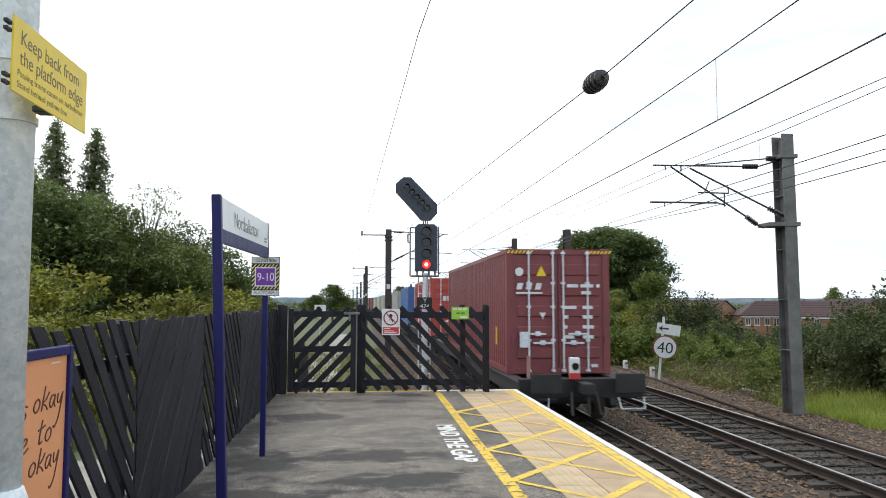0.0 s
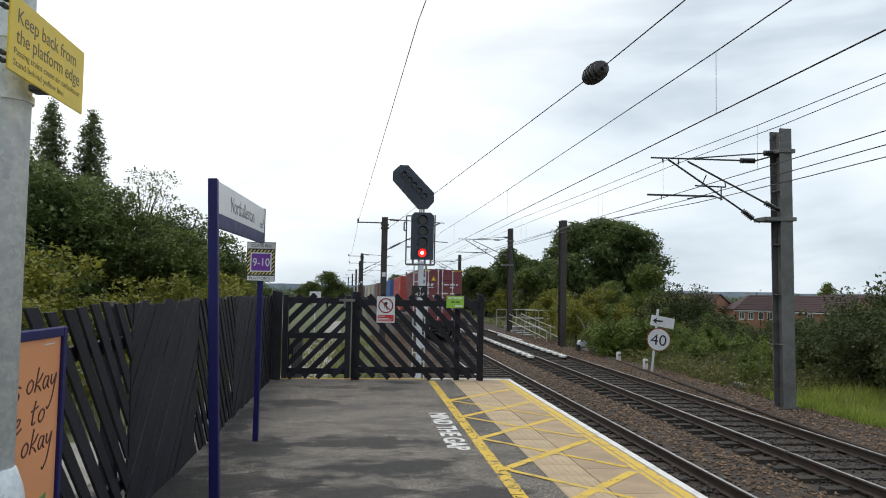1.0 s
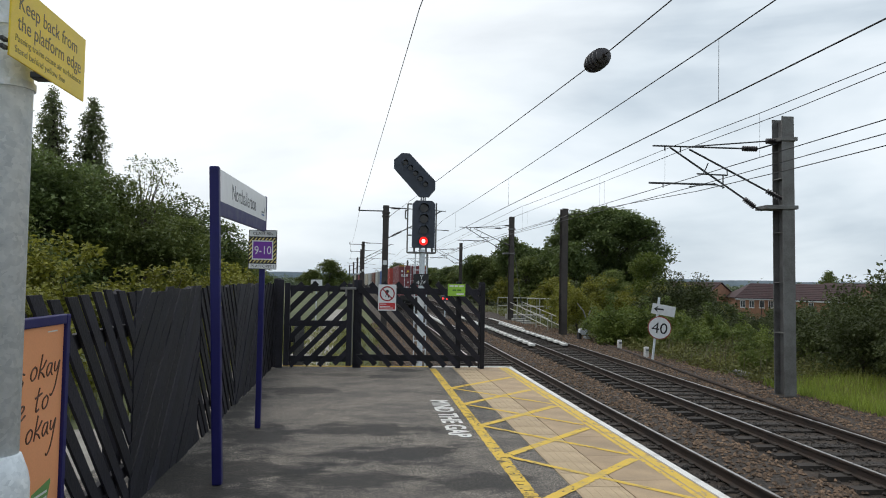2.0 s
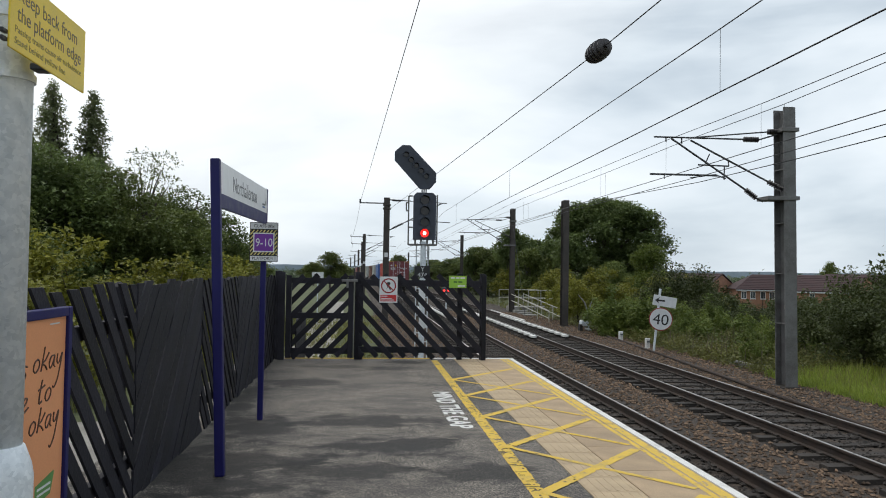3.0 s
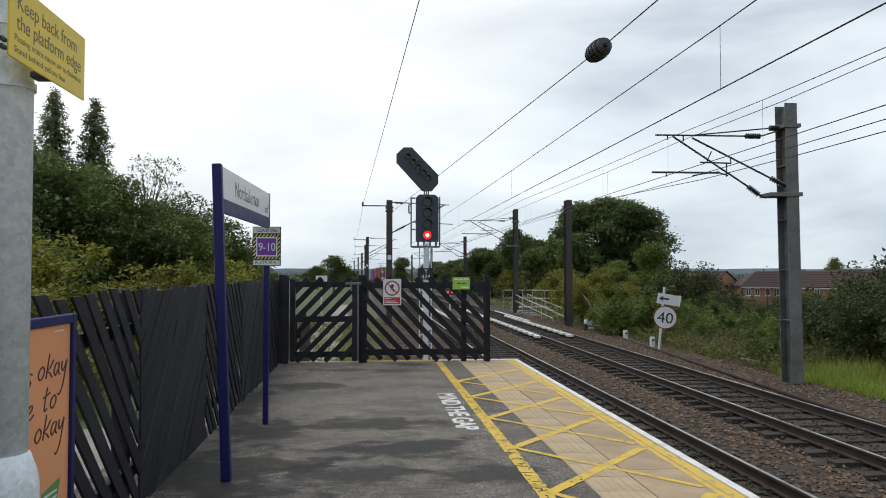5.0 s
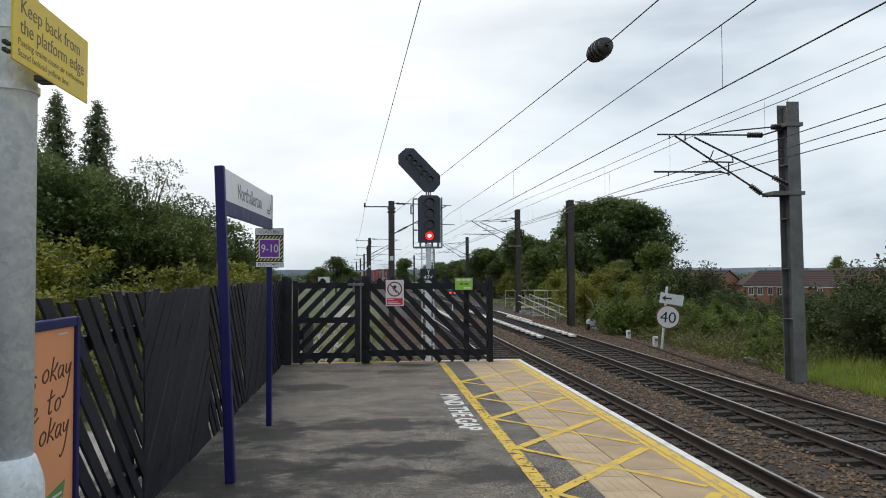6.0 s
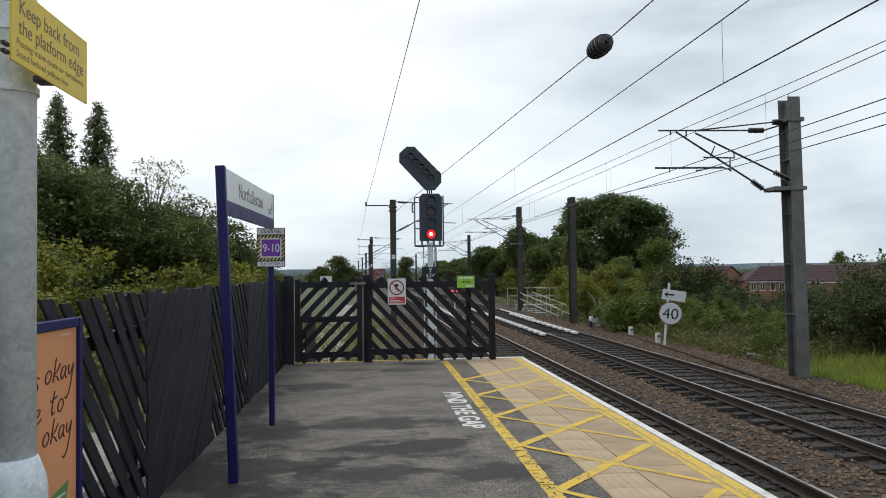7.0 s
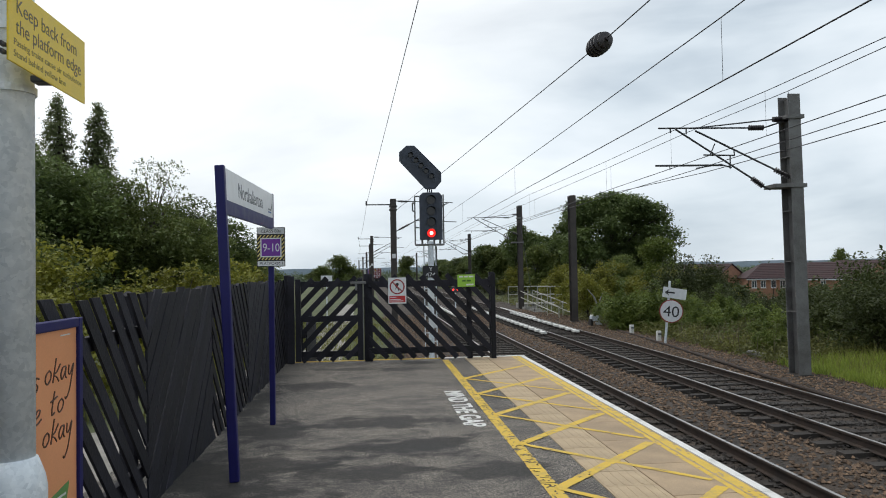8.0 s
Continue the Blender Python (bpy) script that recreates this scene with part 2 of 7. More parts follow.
M["sign_red"] = plain("red_sign_ink", (0.55, 0.03, 0.03), 0.45)
M["sign_green"] = plain("lime_green_sign", (0.3, 0.55, 0.05), 0.45)
M["purple"] = plain("purple_sign_ink", (0.17, 0.03, 0.33), 0.45)
M["orange"] = material("orange_poster_paper", (0.84, 0.36, 0.165), (0.74, 0.31, 0.14), rough=0.35, scale=2.5, fine=90, bump=0.03)
M["galv"] = material("galvanised_steel", (0.74, 0.78, 0.82), (0.57, 0.61, 0.65), rough=0.5, metal=0.15, scale=22, fine=60, bump=0.05, mix=(0.44, 0.58))
M["galv_post"] = spangle_material()
M["mast"] = material("weathered_mast_steel", (0.195, 0.193, 0.19), (0.1, 0.095, 0.09), rough=0.6, metal=0.3, scale=2.5, fine=40, bump=0.12)
M["mast_rust"] = material("brown_mast_steel", (0.075, 0.062, 0.055), (0.04, 0.035, 0.033), rough=0.7, metal=0.2, scale=2.5, fine=40, bump=0.12)
M["wire"] = plain("dark_wire", (0.035, 0.036, 0.04), 0.5, 0.4)
M["insulator"] = plain("brown_porcelain", (0.035, 0.03, 0.032), 0.3)
M["signal_black"] = material("signal_matt_black", (0.055, 0.066, 0.092), (0.032, 0.039, 0.054), rough=0.6, scale=5, fine=60, bump=0.1)
M["lens_dark"] = plain("unlit_lens", (0.02, 0.017, 0.015), 0.12)
M["red_lamp"] = lamp_material("red_signal_lamp", (1.0, 0.02, 0.015), 1.3)
M["red_core"] = lamp_material("red_lamp_centre", (1.0, 0.4, 0.36), 4.0)
M["rail_top"] = material("polished_rail_head", (0.44, 0.41, 0.38), (0.3, 0.27, 0.245), rough=0.3, metal=0.85, scale=6, fine=50, bump=0.03)
M["oily_stone"] = material("oil_darkened_stone", (0.045, 0.035, 0.028), (0.013, 0.011, 0.01), rough=0.8, scale=2, fine=60, bump=0.3, island=0.5)
M["rail"] = material("rusty_rail", (0.05, 0.032, 0.023), (0.022, 0.016, 0.013), rough=0.85, scale=4, fine=60, bump=0.3)
M["sleeper"] = material("concrete_sleeper", (0.048, 0.039, 0.032), (0.016, 0.013, 0.011), rough=0.9, scale=3, fine=50, bump=0.3, vary=0.25)
M["ballast"] = material("ballast_bed", (0.085, 0.063, 0.047), (0.02, 0.016, 0.013), rough=0.95, scale=4, fine=26, bump=1.0, bump_dist=0.05)
M["stone"] = material("ballast_stone", (0.21, 0.138, 0.088), (0.07, 0.046, 0.031), rough=0.9, scale=9, fine=60, bump=0.3, island=0.55)
M["concrete"] = material("old_concrete", (0.33, 0.32, 0.29), (0.19, 0.18, 0.165), rough=0.9, scale=2, fine=40, bump=0.3)
M["brick_wall"] = material("platform_brickwork", (0.16, 0.1, 0.08), (0.08, 0.055, 0.05), rough=0.9, scale=3, fine=40, bump=0.4)
M["grass_soil"] = material("grassy_ground", (0.095, 0.11, 0.038), (0.05, 0.06, 0.022), rough=0.95, scale=0.35, fine=9, bump=0.6, bump_dist=0.05)
M["path"] = material("gravel_path", (0.34, 0.32, 0.285), (0.2, 0.185, 0.165), rough=0.95, scale=1.5, fine=40, bump=0.4)
# blue-grey carries the distance haze in the hill's own colour
M["hill"] = material("haze_tinted_hill", (0.19, 0.24, 0.28), (0.14, 0.18, 0.21), rough=1, scale=0.02, fine=0.2, bump=0)


# ---------------------------------------------------------------- mesh tools
def finish(bm, smooth=False):
    me = bpy.data.meshes.new("mesh")
    bmesh.ops.recalc_face_normals(bm, faces=bm.faces)
    bm.to_mesh(me)
    bm.free()
    if smooth:
        me.polygons.foreach_set("use_smooth", [True] * len(me.polygons))
    return me


def part(name, bm, mat, parent=None, label="", smooth=False):
    """Links a bmesh as one mesh object under a thing or a part."""
    me = finish(bm, smooth)
    me.name = name
    for m in (mat if isinstance(mat, (list, tuple)) else [mat]):
        me.materials.append(m)
    ob = new(name, me)
    ob.parent = parent
    return tagged(ob, label) if label else ob


def thing(name, label, category, group="", m=None):
    """An Empty at a thing's base that carries its parts."""
    ob = tagged(new(name), label, category, group)
    ob.empty_display_size = 0.2
    if m is not None:
        ob.matrix_basis = m
    return ob


def box(bm, x0, x1, y0, y1, z0, z1, bevel=0.0, m=None):
    r = bmesh.ops.create_cube(bm, size=1, matrix=Matrix.LocRotScale(((x0 + x1) / 2, (y0 + y1) / 2, (z0 + z1) / 2), None, (abs(x1 - x0), abs(y1 - y0), abs(z1 - z0))))
    vs = r["verts"]
    if bevel:
        es = list({e for v in vs for e in v.link_edges})
        vs = bmesh.ops.bevel(bm, geom=es, offset=bevel, segments=2, profile=0.5, affect="EDGES")["verts"]
    if m is not None:
        bmesh.ops.transform(bm, matrix=m, verts=vs)
    return vs


def rod(bm, a, b, r0, r1=None, seg=10, caps=True):
    """A round bar from a to b."""
    a, b = Vector(a), Vector(b)
    d = b - a
    m = Matrix.Translation((a + b) / 2) @ d.to_track_quat("Z", "Y").to_matrix().to_4x4()
    return bmesh.ops.create_cone(bm, cap_ends=caps, segments=seg, radius1=r0, radius2=r0 if r1 is None else r1, depth=d.length, matrix=m)["verts"]


def beam(bm, a, b, w, d, up=(0, 0, 1), bevel=0.0):
    """A square bar from a to b: w across, d along up."""
    a, b = Vector(a), Vector(b)
    ax = (b - a).normalized()
    side = ax.cross(Vector(up)).normalized()
    u = side.cross(ax)
    m = Matrix((side, ax, u)).transposed().to_4x4()
    m.translation = (a + b) / 2
    return box(bm, -w / 2, w / 2, -(b - a).length / 2, (b - a).length / 2, -d / 2, d / 2, bevel, m)


def prism(bm, pts, z0, z1, m=None):
    """An upright prism on a flat outline."""
    lo = [bm.verts.new((x, y, z0)) for x, y in pts]
    hi = [bm.verts.new((x, y, z1)) for x, y in pts]
    bm.faces.new(lo[::-1])
    bm.faces.new(hi)
    k = len(pts)
    for i in range(k):
        bm.faces.new((lo[i], lo[(i + 1) % k], hi[(i + 1) % k], hi[i]))
    if m is not None:
        bmesh.ops.transform(bm, matrix=m, verts=lo + hi)
    return lo + hi


def lathe(bm, prof, m=None, seg=20):
    """A turned solid from (radius, height) pairs."""
    rings = []
    for r, z in prof:
        rings.append([bm.verts.new((r * math.cos(2 * math.pi * i / seg), r * math.sin(2 * math.pi * i / seg), z)) for i in range(seg)])
    for a, b in zip(rings, rings[1:]):
        for i in range(seg):
            bm.faces.new((a[i], a[(i + 1) % seg], b[(i + 1) % seg], b[i]))
    bm.faces.new(rings[0][::-1])
    bm.faces.new(rings[-1])
    if m is not None:
        bmesh.ops.transform(bm, matrix=m, verts=[v for r in rings for v in r])


def tube(bm, pts, r, seg=6):
    """A round tube swept through points as one connected skin."""
    pts = [Vector(p) for p in pts]
    rings = []
    for i, p in enumerate(pts):
        d = (pts[min(i + 1, len(pts) - 1)] - pts[max(i - 1, 0)]).normalized()
        q = d.to_track_quat("Z", "Y")
        rings.append([bm.verts.new(p + q @ Vector((r * math.cos(6.28319 * k / seg), r * math.sin(6.28319 * k / seg), 0))) for k in range(seg)])
    for a, b in zip(rings, rings[1:]):
        for k in range(seg):
            bm.faces.new((a[k], a[(k + 1) % seg], b[(k + 1) % seg], b[k]))
    bm.faces.new(rings[0][::-1])
    bm.faces.new(rings[-1])


def writing(name, text, size, mat, parent, m, width=None, label="", thick=0.001, align="LEFT", bold=0.0):
    """Lettering as a thin mesh; x to the right, y up in the pose m; width squeezes it to a length."""
    cu = bpy.data.curves.new("text", "FONT")
    cu.body, cu.size, cu.extrude = text, size, thick
    cu.align_x, cu.offset = align, bold
    tmp = bpy.data.objects.new("text", cu)
    scene.collection.objects.link(tmp)
    bpy.context.view_layer.update()
    me = bpy.data.meshes.new_from_object(tmp.evaluated_get(bpy.context.evaluated_depsgraph_get()))
    bpy.data.objects.remove(tmp)
    bpy.data.curves.remove(cu)
    if width:
        xs = [v.co.x for v in me.vertices]
        k = width / (max(xs) - min(xs))
        for v in me.vertices:
            v.co.x *= k
    me.transform(m)
    me.materials.clear()
    me.materials.append(mat)
    me.name = name
    ob = new(name, me)
    ob.parent = parent
    return tagged(ob, label) if label else ob


def soup(name, verts, faces, mats, parent=None, idx=None, smooth=False):
    me = bpy.data.meshes.new(name)
    me.from_pydata(np.asarray(verts).tolist(), [], np.asarray(faces).tolist() if not isinstance(faces, list) else faces)
    for m in mats:
        me.materials.append(m)
    if idx is not None:
        me.polygons.foreach_set("material_index", list(idx))
    if smooth:
        me.polygons.foreach_set("use_smooth", [True] * len(me.polygons))
    ob = new(name, me)
    ob.parent = parent
    return ob


# ---------------------------------------------------------------- ground, platform and tracks
def smooth_step(a, b, v):
    u = min(1, max(0, (v - a) / (b - a)))
    return u * u * (3 - 2 * u)


def ground_z(x, y):
    """Height of the natural ground: a low embankment that falls away on both sides of the line."""
    z = -1.2
    z += 0.16 * smooth_step(12.2, 14.0, x) * (1 - smooth_step(15, 22, x))
    z -= 3.6 * smooth_step(16, 48, x) * (1 - smooth_step(250, 600, abs(y)))
    z -= 1.0 * smooth_step(3, 26, -x)
    if (x < 0.3 or x > 12.4):
        z += 0.12 * noise.noise((x * 0.35, y * 0.35, 0)) + 0.04 * noise.noise((x * 1.7, y * 1.7, 3))
    return z


def build_ground():
    xs = sorted({-2500, -900, -400, -200, -120, -80, -60, *np.arange(-48, -16, 4), *np.arange(-16, 24, 0.8), *np.arange(24, 60, 4), 70, 90, 120, 180, 300, 500, 1000, 2500})
    ys = sorted({-2500, -800, -300, -120, -60, -40, -25, *np.arange(-16, 70, 1.0), *np.arange(70, 200, 8), 220, 260, 320, 420, 600, 900, 1500, 2500})
    v = [(float(x), float(y), ground_z(x, y)) for y in ys for x in xs]
    k = len(xs)
    fs = [(j * k + i, j * k + i + 1, (j + 1) * k + i + 1, (j + 1) * k + i) for j in range(len(ys) - 1) for i in range(k - 1)]
    g = soup("ground", v, fs, [M["grass_soil"]], smooth=True)
    tagged(g, "rough grassy ground falling away beside the railway", "ground", kind="structure")
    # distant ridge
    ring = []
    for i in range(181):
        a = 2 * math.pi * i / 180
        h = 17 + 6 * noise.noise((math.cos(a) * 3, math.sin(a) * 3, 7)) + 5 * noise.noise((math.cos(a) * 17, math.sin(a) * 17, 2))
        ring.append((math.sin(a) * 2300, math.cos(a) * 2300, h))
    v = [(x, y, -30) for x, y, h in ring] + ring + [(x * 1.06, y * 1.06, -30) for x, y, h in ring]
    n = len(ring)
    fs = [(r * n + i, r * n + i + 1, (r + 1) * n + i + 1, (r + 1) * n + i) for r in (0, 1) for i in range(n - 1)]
    tagged(soup("backdrop", v, fs, [M["hill"]], smooth=True), "low wooded hills on the horizon, haze put into their colour", "hills", kind="structure")


def build_platform():
    plat = thing("platform", "asphalt station platform with buff edge paving and a white coping line", "platform")
    tagged(plat, kind="structure")
    bm = bmesh.new()
    box(bm, -2.3, 1.765, -9, PLAT_END - 0.06, -1.25, 0.0)
    part("surface", bm, M["asphalt"], plat, "worn patchy grey asphalt")
    bm = bmesh.new()
    box(bm, 1.765, EDGE_X - 0.09, -9, PLAT_END - 0.06, -1.25, -0.07)
    part("edge_wall", bm, M["brick_wall"], plat, "dark brick platform wall")
    bm = bmesh.new()
    box(bm, -1.9, 1.3, PLAT_END - 0.058, PLAT_END, -0.9, 0.012, 0.01)
    part("end_kerb", bm, M["yellow_line"], plat, "yellow painted kerb along the platform end")
    bm = bmesh.new()
    box(bm, 1.302, EDGE_X, PLAT_END - 0.058, PLAT_END + 0.05, -0.4, 0.012, 0.01)
    part("end_coping", bm, M["white_line"], plat, "white painted coping at the platform end")
    # two rows of paving slabs and the coping stones, each with a sunken joint
    def slab_mesh(w, d, mat, ribs=0):
        b = bmesh.new()
        box(b, 0.004, w - 0.004, 0.004, d - 0.004, -0.07, 0.003, 0.004)
        if ribs:
            for i in range(ribs):
                x = w * (i + 0.5) / ribs
                box(b, x - 0.012, x + 0.012, 0.03, d - 0.03, 0.002, 0.0055)
        me = finish(b)
        me.name = "slab"
        me.materials.append(mat)
        return me
    tactile, flag, cope = slab_mesh(0.43, 0.42, M["tactile"], 6), slab_mesh(0.683, 0.9, M["buff"]), slab_mesh(0.09, 0.9, M["white_line"])
    for me, x, step in ((tactile, 1.768, 0.42), (flag, 2.2, 0.9), (cope, 2.886, 0.9)):
        y = -9.0
        while y < PLAT_END - 0.06 - step:
            s = new("slab" if me is not cope else "coping_stone", me)
            s.parent = plat
            s.matrix_basis = pose(x, y, random.uniform(-0.0012, 0.0012))
            y += step
        s = new("slab", me)
        s.parent = plat
        rest = PLAT_END - 0.062 - y
        s.matrix_basis = Matrix.Translation((x, y, 0)) @ Matrix.Diagonal((1, rest / step, 1, 1))
    # painted lines: broken-edged strips a hair above the surface
    def strip(bm, a, b, w, z=0.0062, chips=0.0, cracks=0.0):
        a, b = Vector((*a, z)), Vector((*b, z))
        n, k = max(2, int((b - a).length / (0.02 if cracks else 0.035))), max(2, round(w / 0.018))
        side = Vector((-(b - a).y, (b - a).x, 0)).normalized() * w
        grid = [[bm.verts.new(a.lerp(b, i / n) + side * (j / k - 0.5) * (1 + (0.08 * random.uniform(-1, 1) if chips else 0))) for j in range(k + 1)] for i in range(n + 1)]
        seed = random.uniform(0, 90)
        for i in range(n):
            gap = sorted(random.sample(range(k + 1), 2)) if random.random() < cracks else (0, 0)
            for j in range(k):
                if gap[0] <= j < gap[1]:
                    continue
                edge = 0.25 if j in (0, k - 1) else 0.0
                if noise.noise((i * 0.35 + seed, j * 0.8, seed)) + random.uniform(-0.3, 0.3) < 0.62 - chips - edge * chips * 2:
                    bm.faces.new((grid[i][j], grid[i + 1][j], grid[i + 1][j + 1], grid[i][j + 1]))
    bm = bmesh.new()
    strip(bm, (1.365, -9), (1.365, PLAT_END - 0.3), 0.125, 0.004, 0.1, 0.26)
    part("yellow_line", bm, M["yellow_line"], plat, "chipped yellow safety line")
    for x, w in ((2.72, 0.05), (2.812, 0.095)):
        bm = bmesh.new()
        strip(bm, (x, -9), (x, PLAT_END - 0.07), w, 0.0048, 0.10)
        part("yellow_line", bm, M["yellow_line"], plat, "yellow edge line")
    y = 5.7 - 9 * 1.505
    while y < PLAT_END - 1.6:
        bm = bmesh.new()
        strip(bm, (1.41, y), (2.66, y + 1.36), 0.1, 0.0068, 0.04)
        part("hatch_line", bm, M["yellow_line"], plat)
        bm = bmesh.new()
        strip(bm, (1.41, y), (2.66, y - 1.47), 0.066, 0.0072, 0.06)
        part("hatch_line", bm, M["yellow_line"], plat)
        y += 1.505
    writing("painted_words", "MIND THE GAP", 0.335, M["white_line"], plat, Matrix.Translation((0.985, 10.55, 0.004)) @ Matrix.Rotation(radians(-90), 4, "Z"), 2.45, "worn white painted lettering", 0.0008, bold=0.009)


def build_tracks():
    bed = []
    prof = [(0.2, -1.27), (1.0, -1.15), (2.7, -1.14), (3.0, -1.14), (3.35, -1.12), (3.7, -1.085), (5.1, -1.085), (5.4, -1.11), (5.75, -1.06), (6.2, -1.05), (6.5, -1.07), (6.75, -1.13), (7.1, -1.13), (7.35, -1.09), (8.7, -1.09), (8.95, -1.12), (9.5, -1.12), (10.6, -1.13), (11.3, -1.15), (12.0, -1.18), (12.7, -1.3)]
    ys = [*np.arange(-12, 60, 1.0), *np.arange(60, 200, 10), 260, 330, 420, 520, 640, 800]
    for y in ys:
        for x, z in prof:
            bed.append((x + curve_x(y) + 0.05 * noise.noise((x, y, 4)), y, z + 0.012 * noise.noise((x * 3, y * 3, 9))))
    k = len(prof)
    fs = [(j * k + i, j * k + i + 1, (j + 1) * k + i + 1, (j + 1) * k + i) for j in range(len(ys) - 1) for i in range(k - 1)]
    tagged(soup("track_bed", bed, fs, [M["ballast"]], smooth=True), "brown stone ballast bed under two tracks", "ballast", kind="structure")
    # loose stones
    rng = np.random.default_rng(4)
    n = 54000
    y = 3.0 + 50 * rng.random(n) ** 1.7
    x = np.where(rng.random(n) < 0.1, 0.6 + 2.4 * rng.random(n), 3.05 + 9.2 * rng.random(n))
    y = np.where(x < 3.05, 15 + 34 * rng.random(n), y)
    near = np.minimum(np.abs(x - TRACK_1), np.abs(x - TRACK_2))
    inside = near < 1.3
    on_sleeper = inside & ((((y - 0.17) % 0.65) < 0.3))
    keep = (~on_sleeper | (rng.random(n) < 0.22)) & (rng.random(n) < np.where(inside, 0.9, 1.0))
    x, y, inside = x[keep], y[keep], inside[keep]
    n = len(x)
    s = 0.02 + 0.022 * rng.random(n) ** 2 + 0.006
    z = np.interp(x, [p[0] for p in prof], [p[1] for p in prof]) + s * 0.35 + np.where(inside, 0.025 * rng.random(n), 0)
    octa = np.array([(1, 0, 0), (-1, 0, 0), (0, 1, 0), (0, -1, 0), (0, 0, 0.75), (0, 0, -0.75)])
    v = octa[None] * (0.65 + 0.7 * rng.random((n, 6, 1))) * s[:, None, None]
    a = rng.random(n) * 6.283
    c, d = np.cos(a)[:, None], np.sin(a)[:, None]
    v = np.stack([v[..., 0] * c - v[..., 1] * d, v[..., 0] * d + v[..., 1] * c, v[..., 2]], -1) + np.stack([x, y, z], -1)[:, None]
    tri = np.array([(0, 2, 4), (2, 1, 4), (1, 3, 4), (3, 0, 4), (2, 0, 5), (1, 2, 5), (3, 1, 5), (0, 3, 5)])
    f = (tri[None] + 6 * np.arange(n)[:, None, None]).reshape(-1, 3)
    tagged(soup("ballast_stones", v.reshape(-1, 3), f, [M["stone"], M["oily_stone"]], idx=np.repeat(((np.abs(x - TRACK_2) < 1.1) | (np.abs(x - TRACK_1) < 1.1)).astype(int), 8)), "loose brown ballast stones, darker and oily between the rails", "ballast", kind="stuff")
    # sleepers and rails
    b = bmesh.new()
    vs = prism(b, [(-1.25, -0.13), (1.25, -0.13), (1.25, 0.13), (-1.25, 0.13)], -0.2, 0)
    for vv in vs:
        if vv.co.z > -0.1:
            vv.co.y *= 0.8
            vv.co.x *= 0.985
            if abs(vv.co.x) < 0.1:
                vv.co.z -= 0.02
    for sx in (-0.7525, 0.7525):
        for o in (-0.1, 0.1):
            box(b, sx + o - 0.03, sx + o + 0.03, -0.06, 0.06, 0, 0.03)
    sleeper = finish(b)
    sleeper.name = "sleeper"
    sleeper.materials.append(M["sleeper"])
    for name, cx, words in (("track_1", TRACK_1, "straight railway track beside the platform, polished rails on concrete sleepers"), ("track_2", TRACK_2, "far railway track with rusty-sided rails on concrete sleepers")):
        tr = tagged(thing(name, words, "track"), kind="structure")
        y = -3.9
        while y < 330:
            if y < 120:
                s = new("sleeper", sleeper)
                s.parent = tr
                s.matrix_basis = pose(cx + curve_x(y) + random.uniform(-0.015, 0.015), y + random.uniform(-0.015, 0.015), RAIL_Z - 0.165 + random.uniform(-0.004, 0.004), 0, 0, random.uniform(-0.6, 0.6))
            y += 0.65
        for sx in (-0.7525, 0.7525):
            rail(tr, cx + sx)
    # white serrated covers clipped along the rails at the points
    for cx, y0, y1 in ((TRACK_2 - 0.9, 30.6, 47.0), (TRACK_2 + 0.6, 31.0, 46.0), (TRACK_2 + 0.92, 41.0, 52.0), (TRACK_2 - 0.95, 50.0, 60.0), (TRACK_1 + 0.5, 40, 60), (TRACK_1 - 0.5, 52, 60)):
        strips = thing("rail_cover", "white serrated cover strip clipped along the rail", "rail cover", "rail covers", pose(cx, y0, RAIL_Z - 0.06))
        y = 0.0
        while y < y1 - y0:
            bm = bmesh.new()
            prism(bm, [(0.02, y), (0.1, y), (0.1, y + 1.1), (0.02, y + 1.1), (0.02, y + 0.75), (-0.11, y + 0.55), (-0.11, y + 0.1)], -0.03, 0.05)
            part("cover_plate", bm, M["white_line"], strips)
            y += 1.12


def curve_x(y):
    """The line bends gently to the left in the distance."""
    return -0.00012 * max(0.0, y - 60.0) ** 2


def rail(parent, x):
    half = [(0.07, -0.16), (0.07, -0.148), (0.014, -0.135), (0.01, -0.05), (0.034, -0.038), (0.036, -0.012)]
    prof = half + [(0.026, 0.0)]
    outline = prof + [(-px, pz) for px, pz in reversed(prof)]
    ys = [-14, 0, 20, 40, *range(60, 330, 15), 330, 420]
    v, f, idx = [], [], []
    k = len(outline)
    for y in ys:
        v += [(x + curve_x(y) + px, y, RAIL_Z + pz) for px, pz in outline]
    top = (len(prof) - 1,)
    for j in range(len(ys) - 1):
        for i in range(k):
            f.append((j * k + i, j * k + (i + 1) % k, (j + 1) * k + (i + 1) % k, (j + 1) * k + i))
            idx.append(1 if i in top else 0)
    return soup("rail", v, f, [M["rail"], M["rail_top"]], parent, idx)


build_ground()
build_platform()
build_tracks()


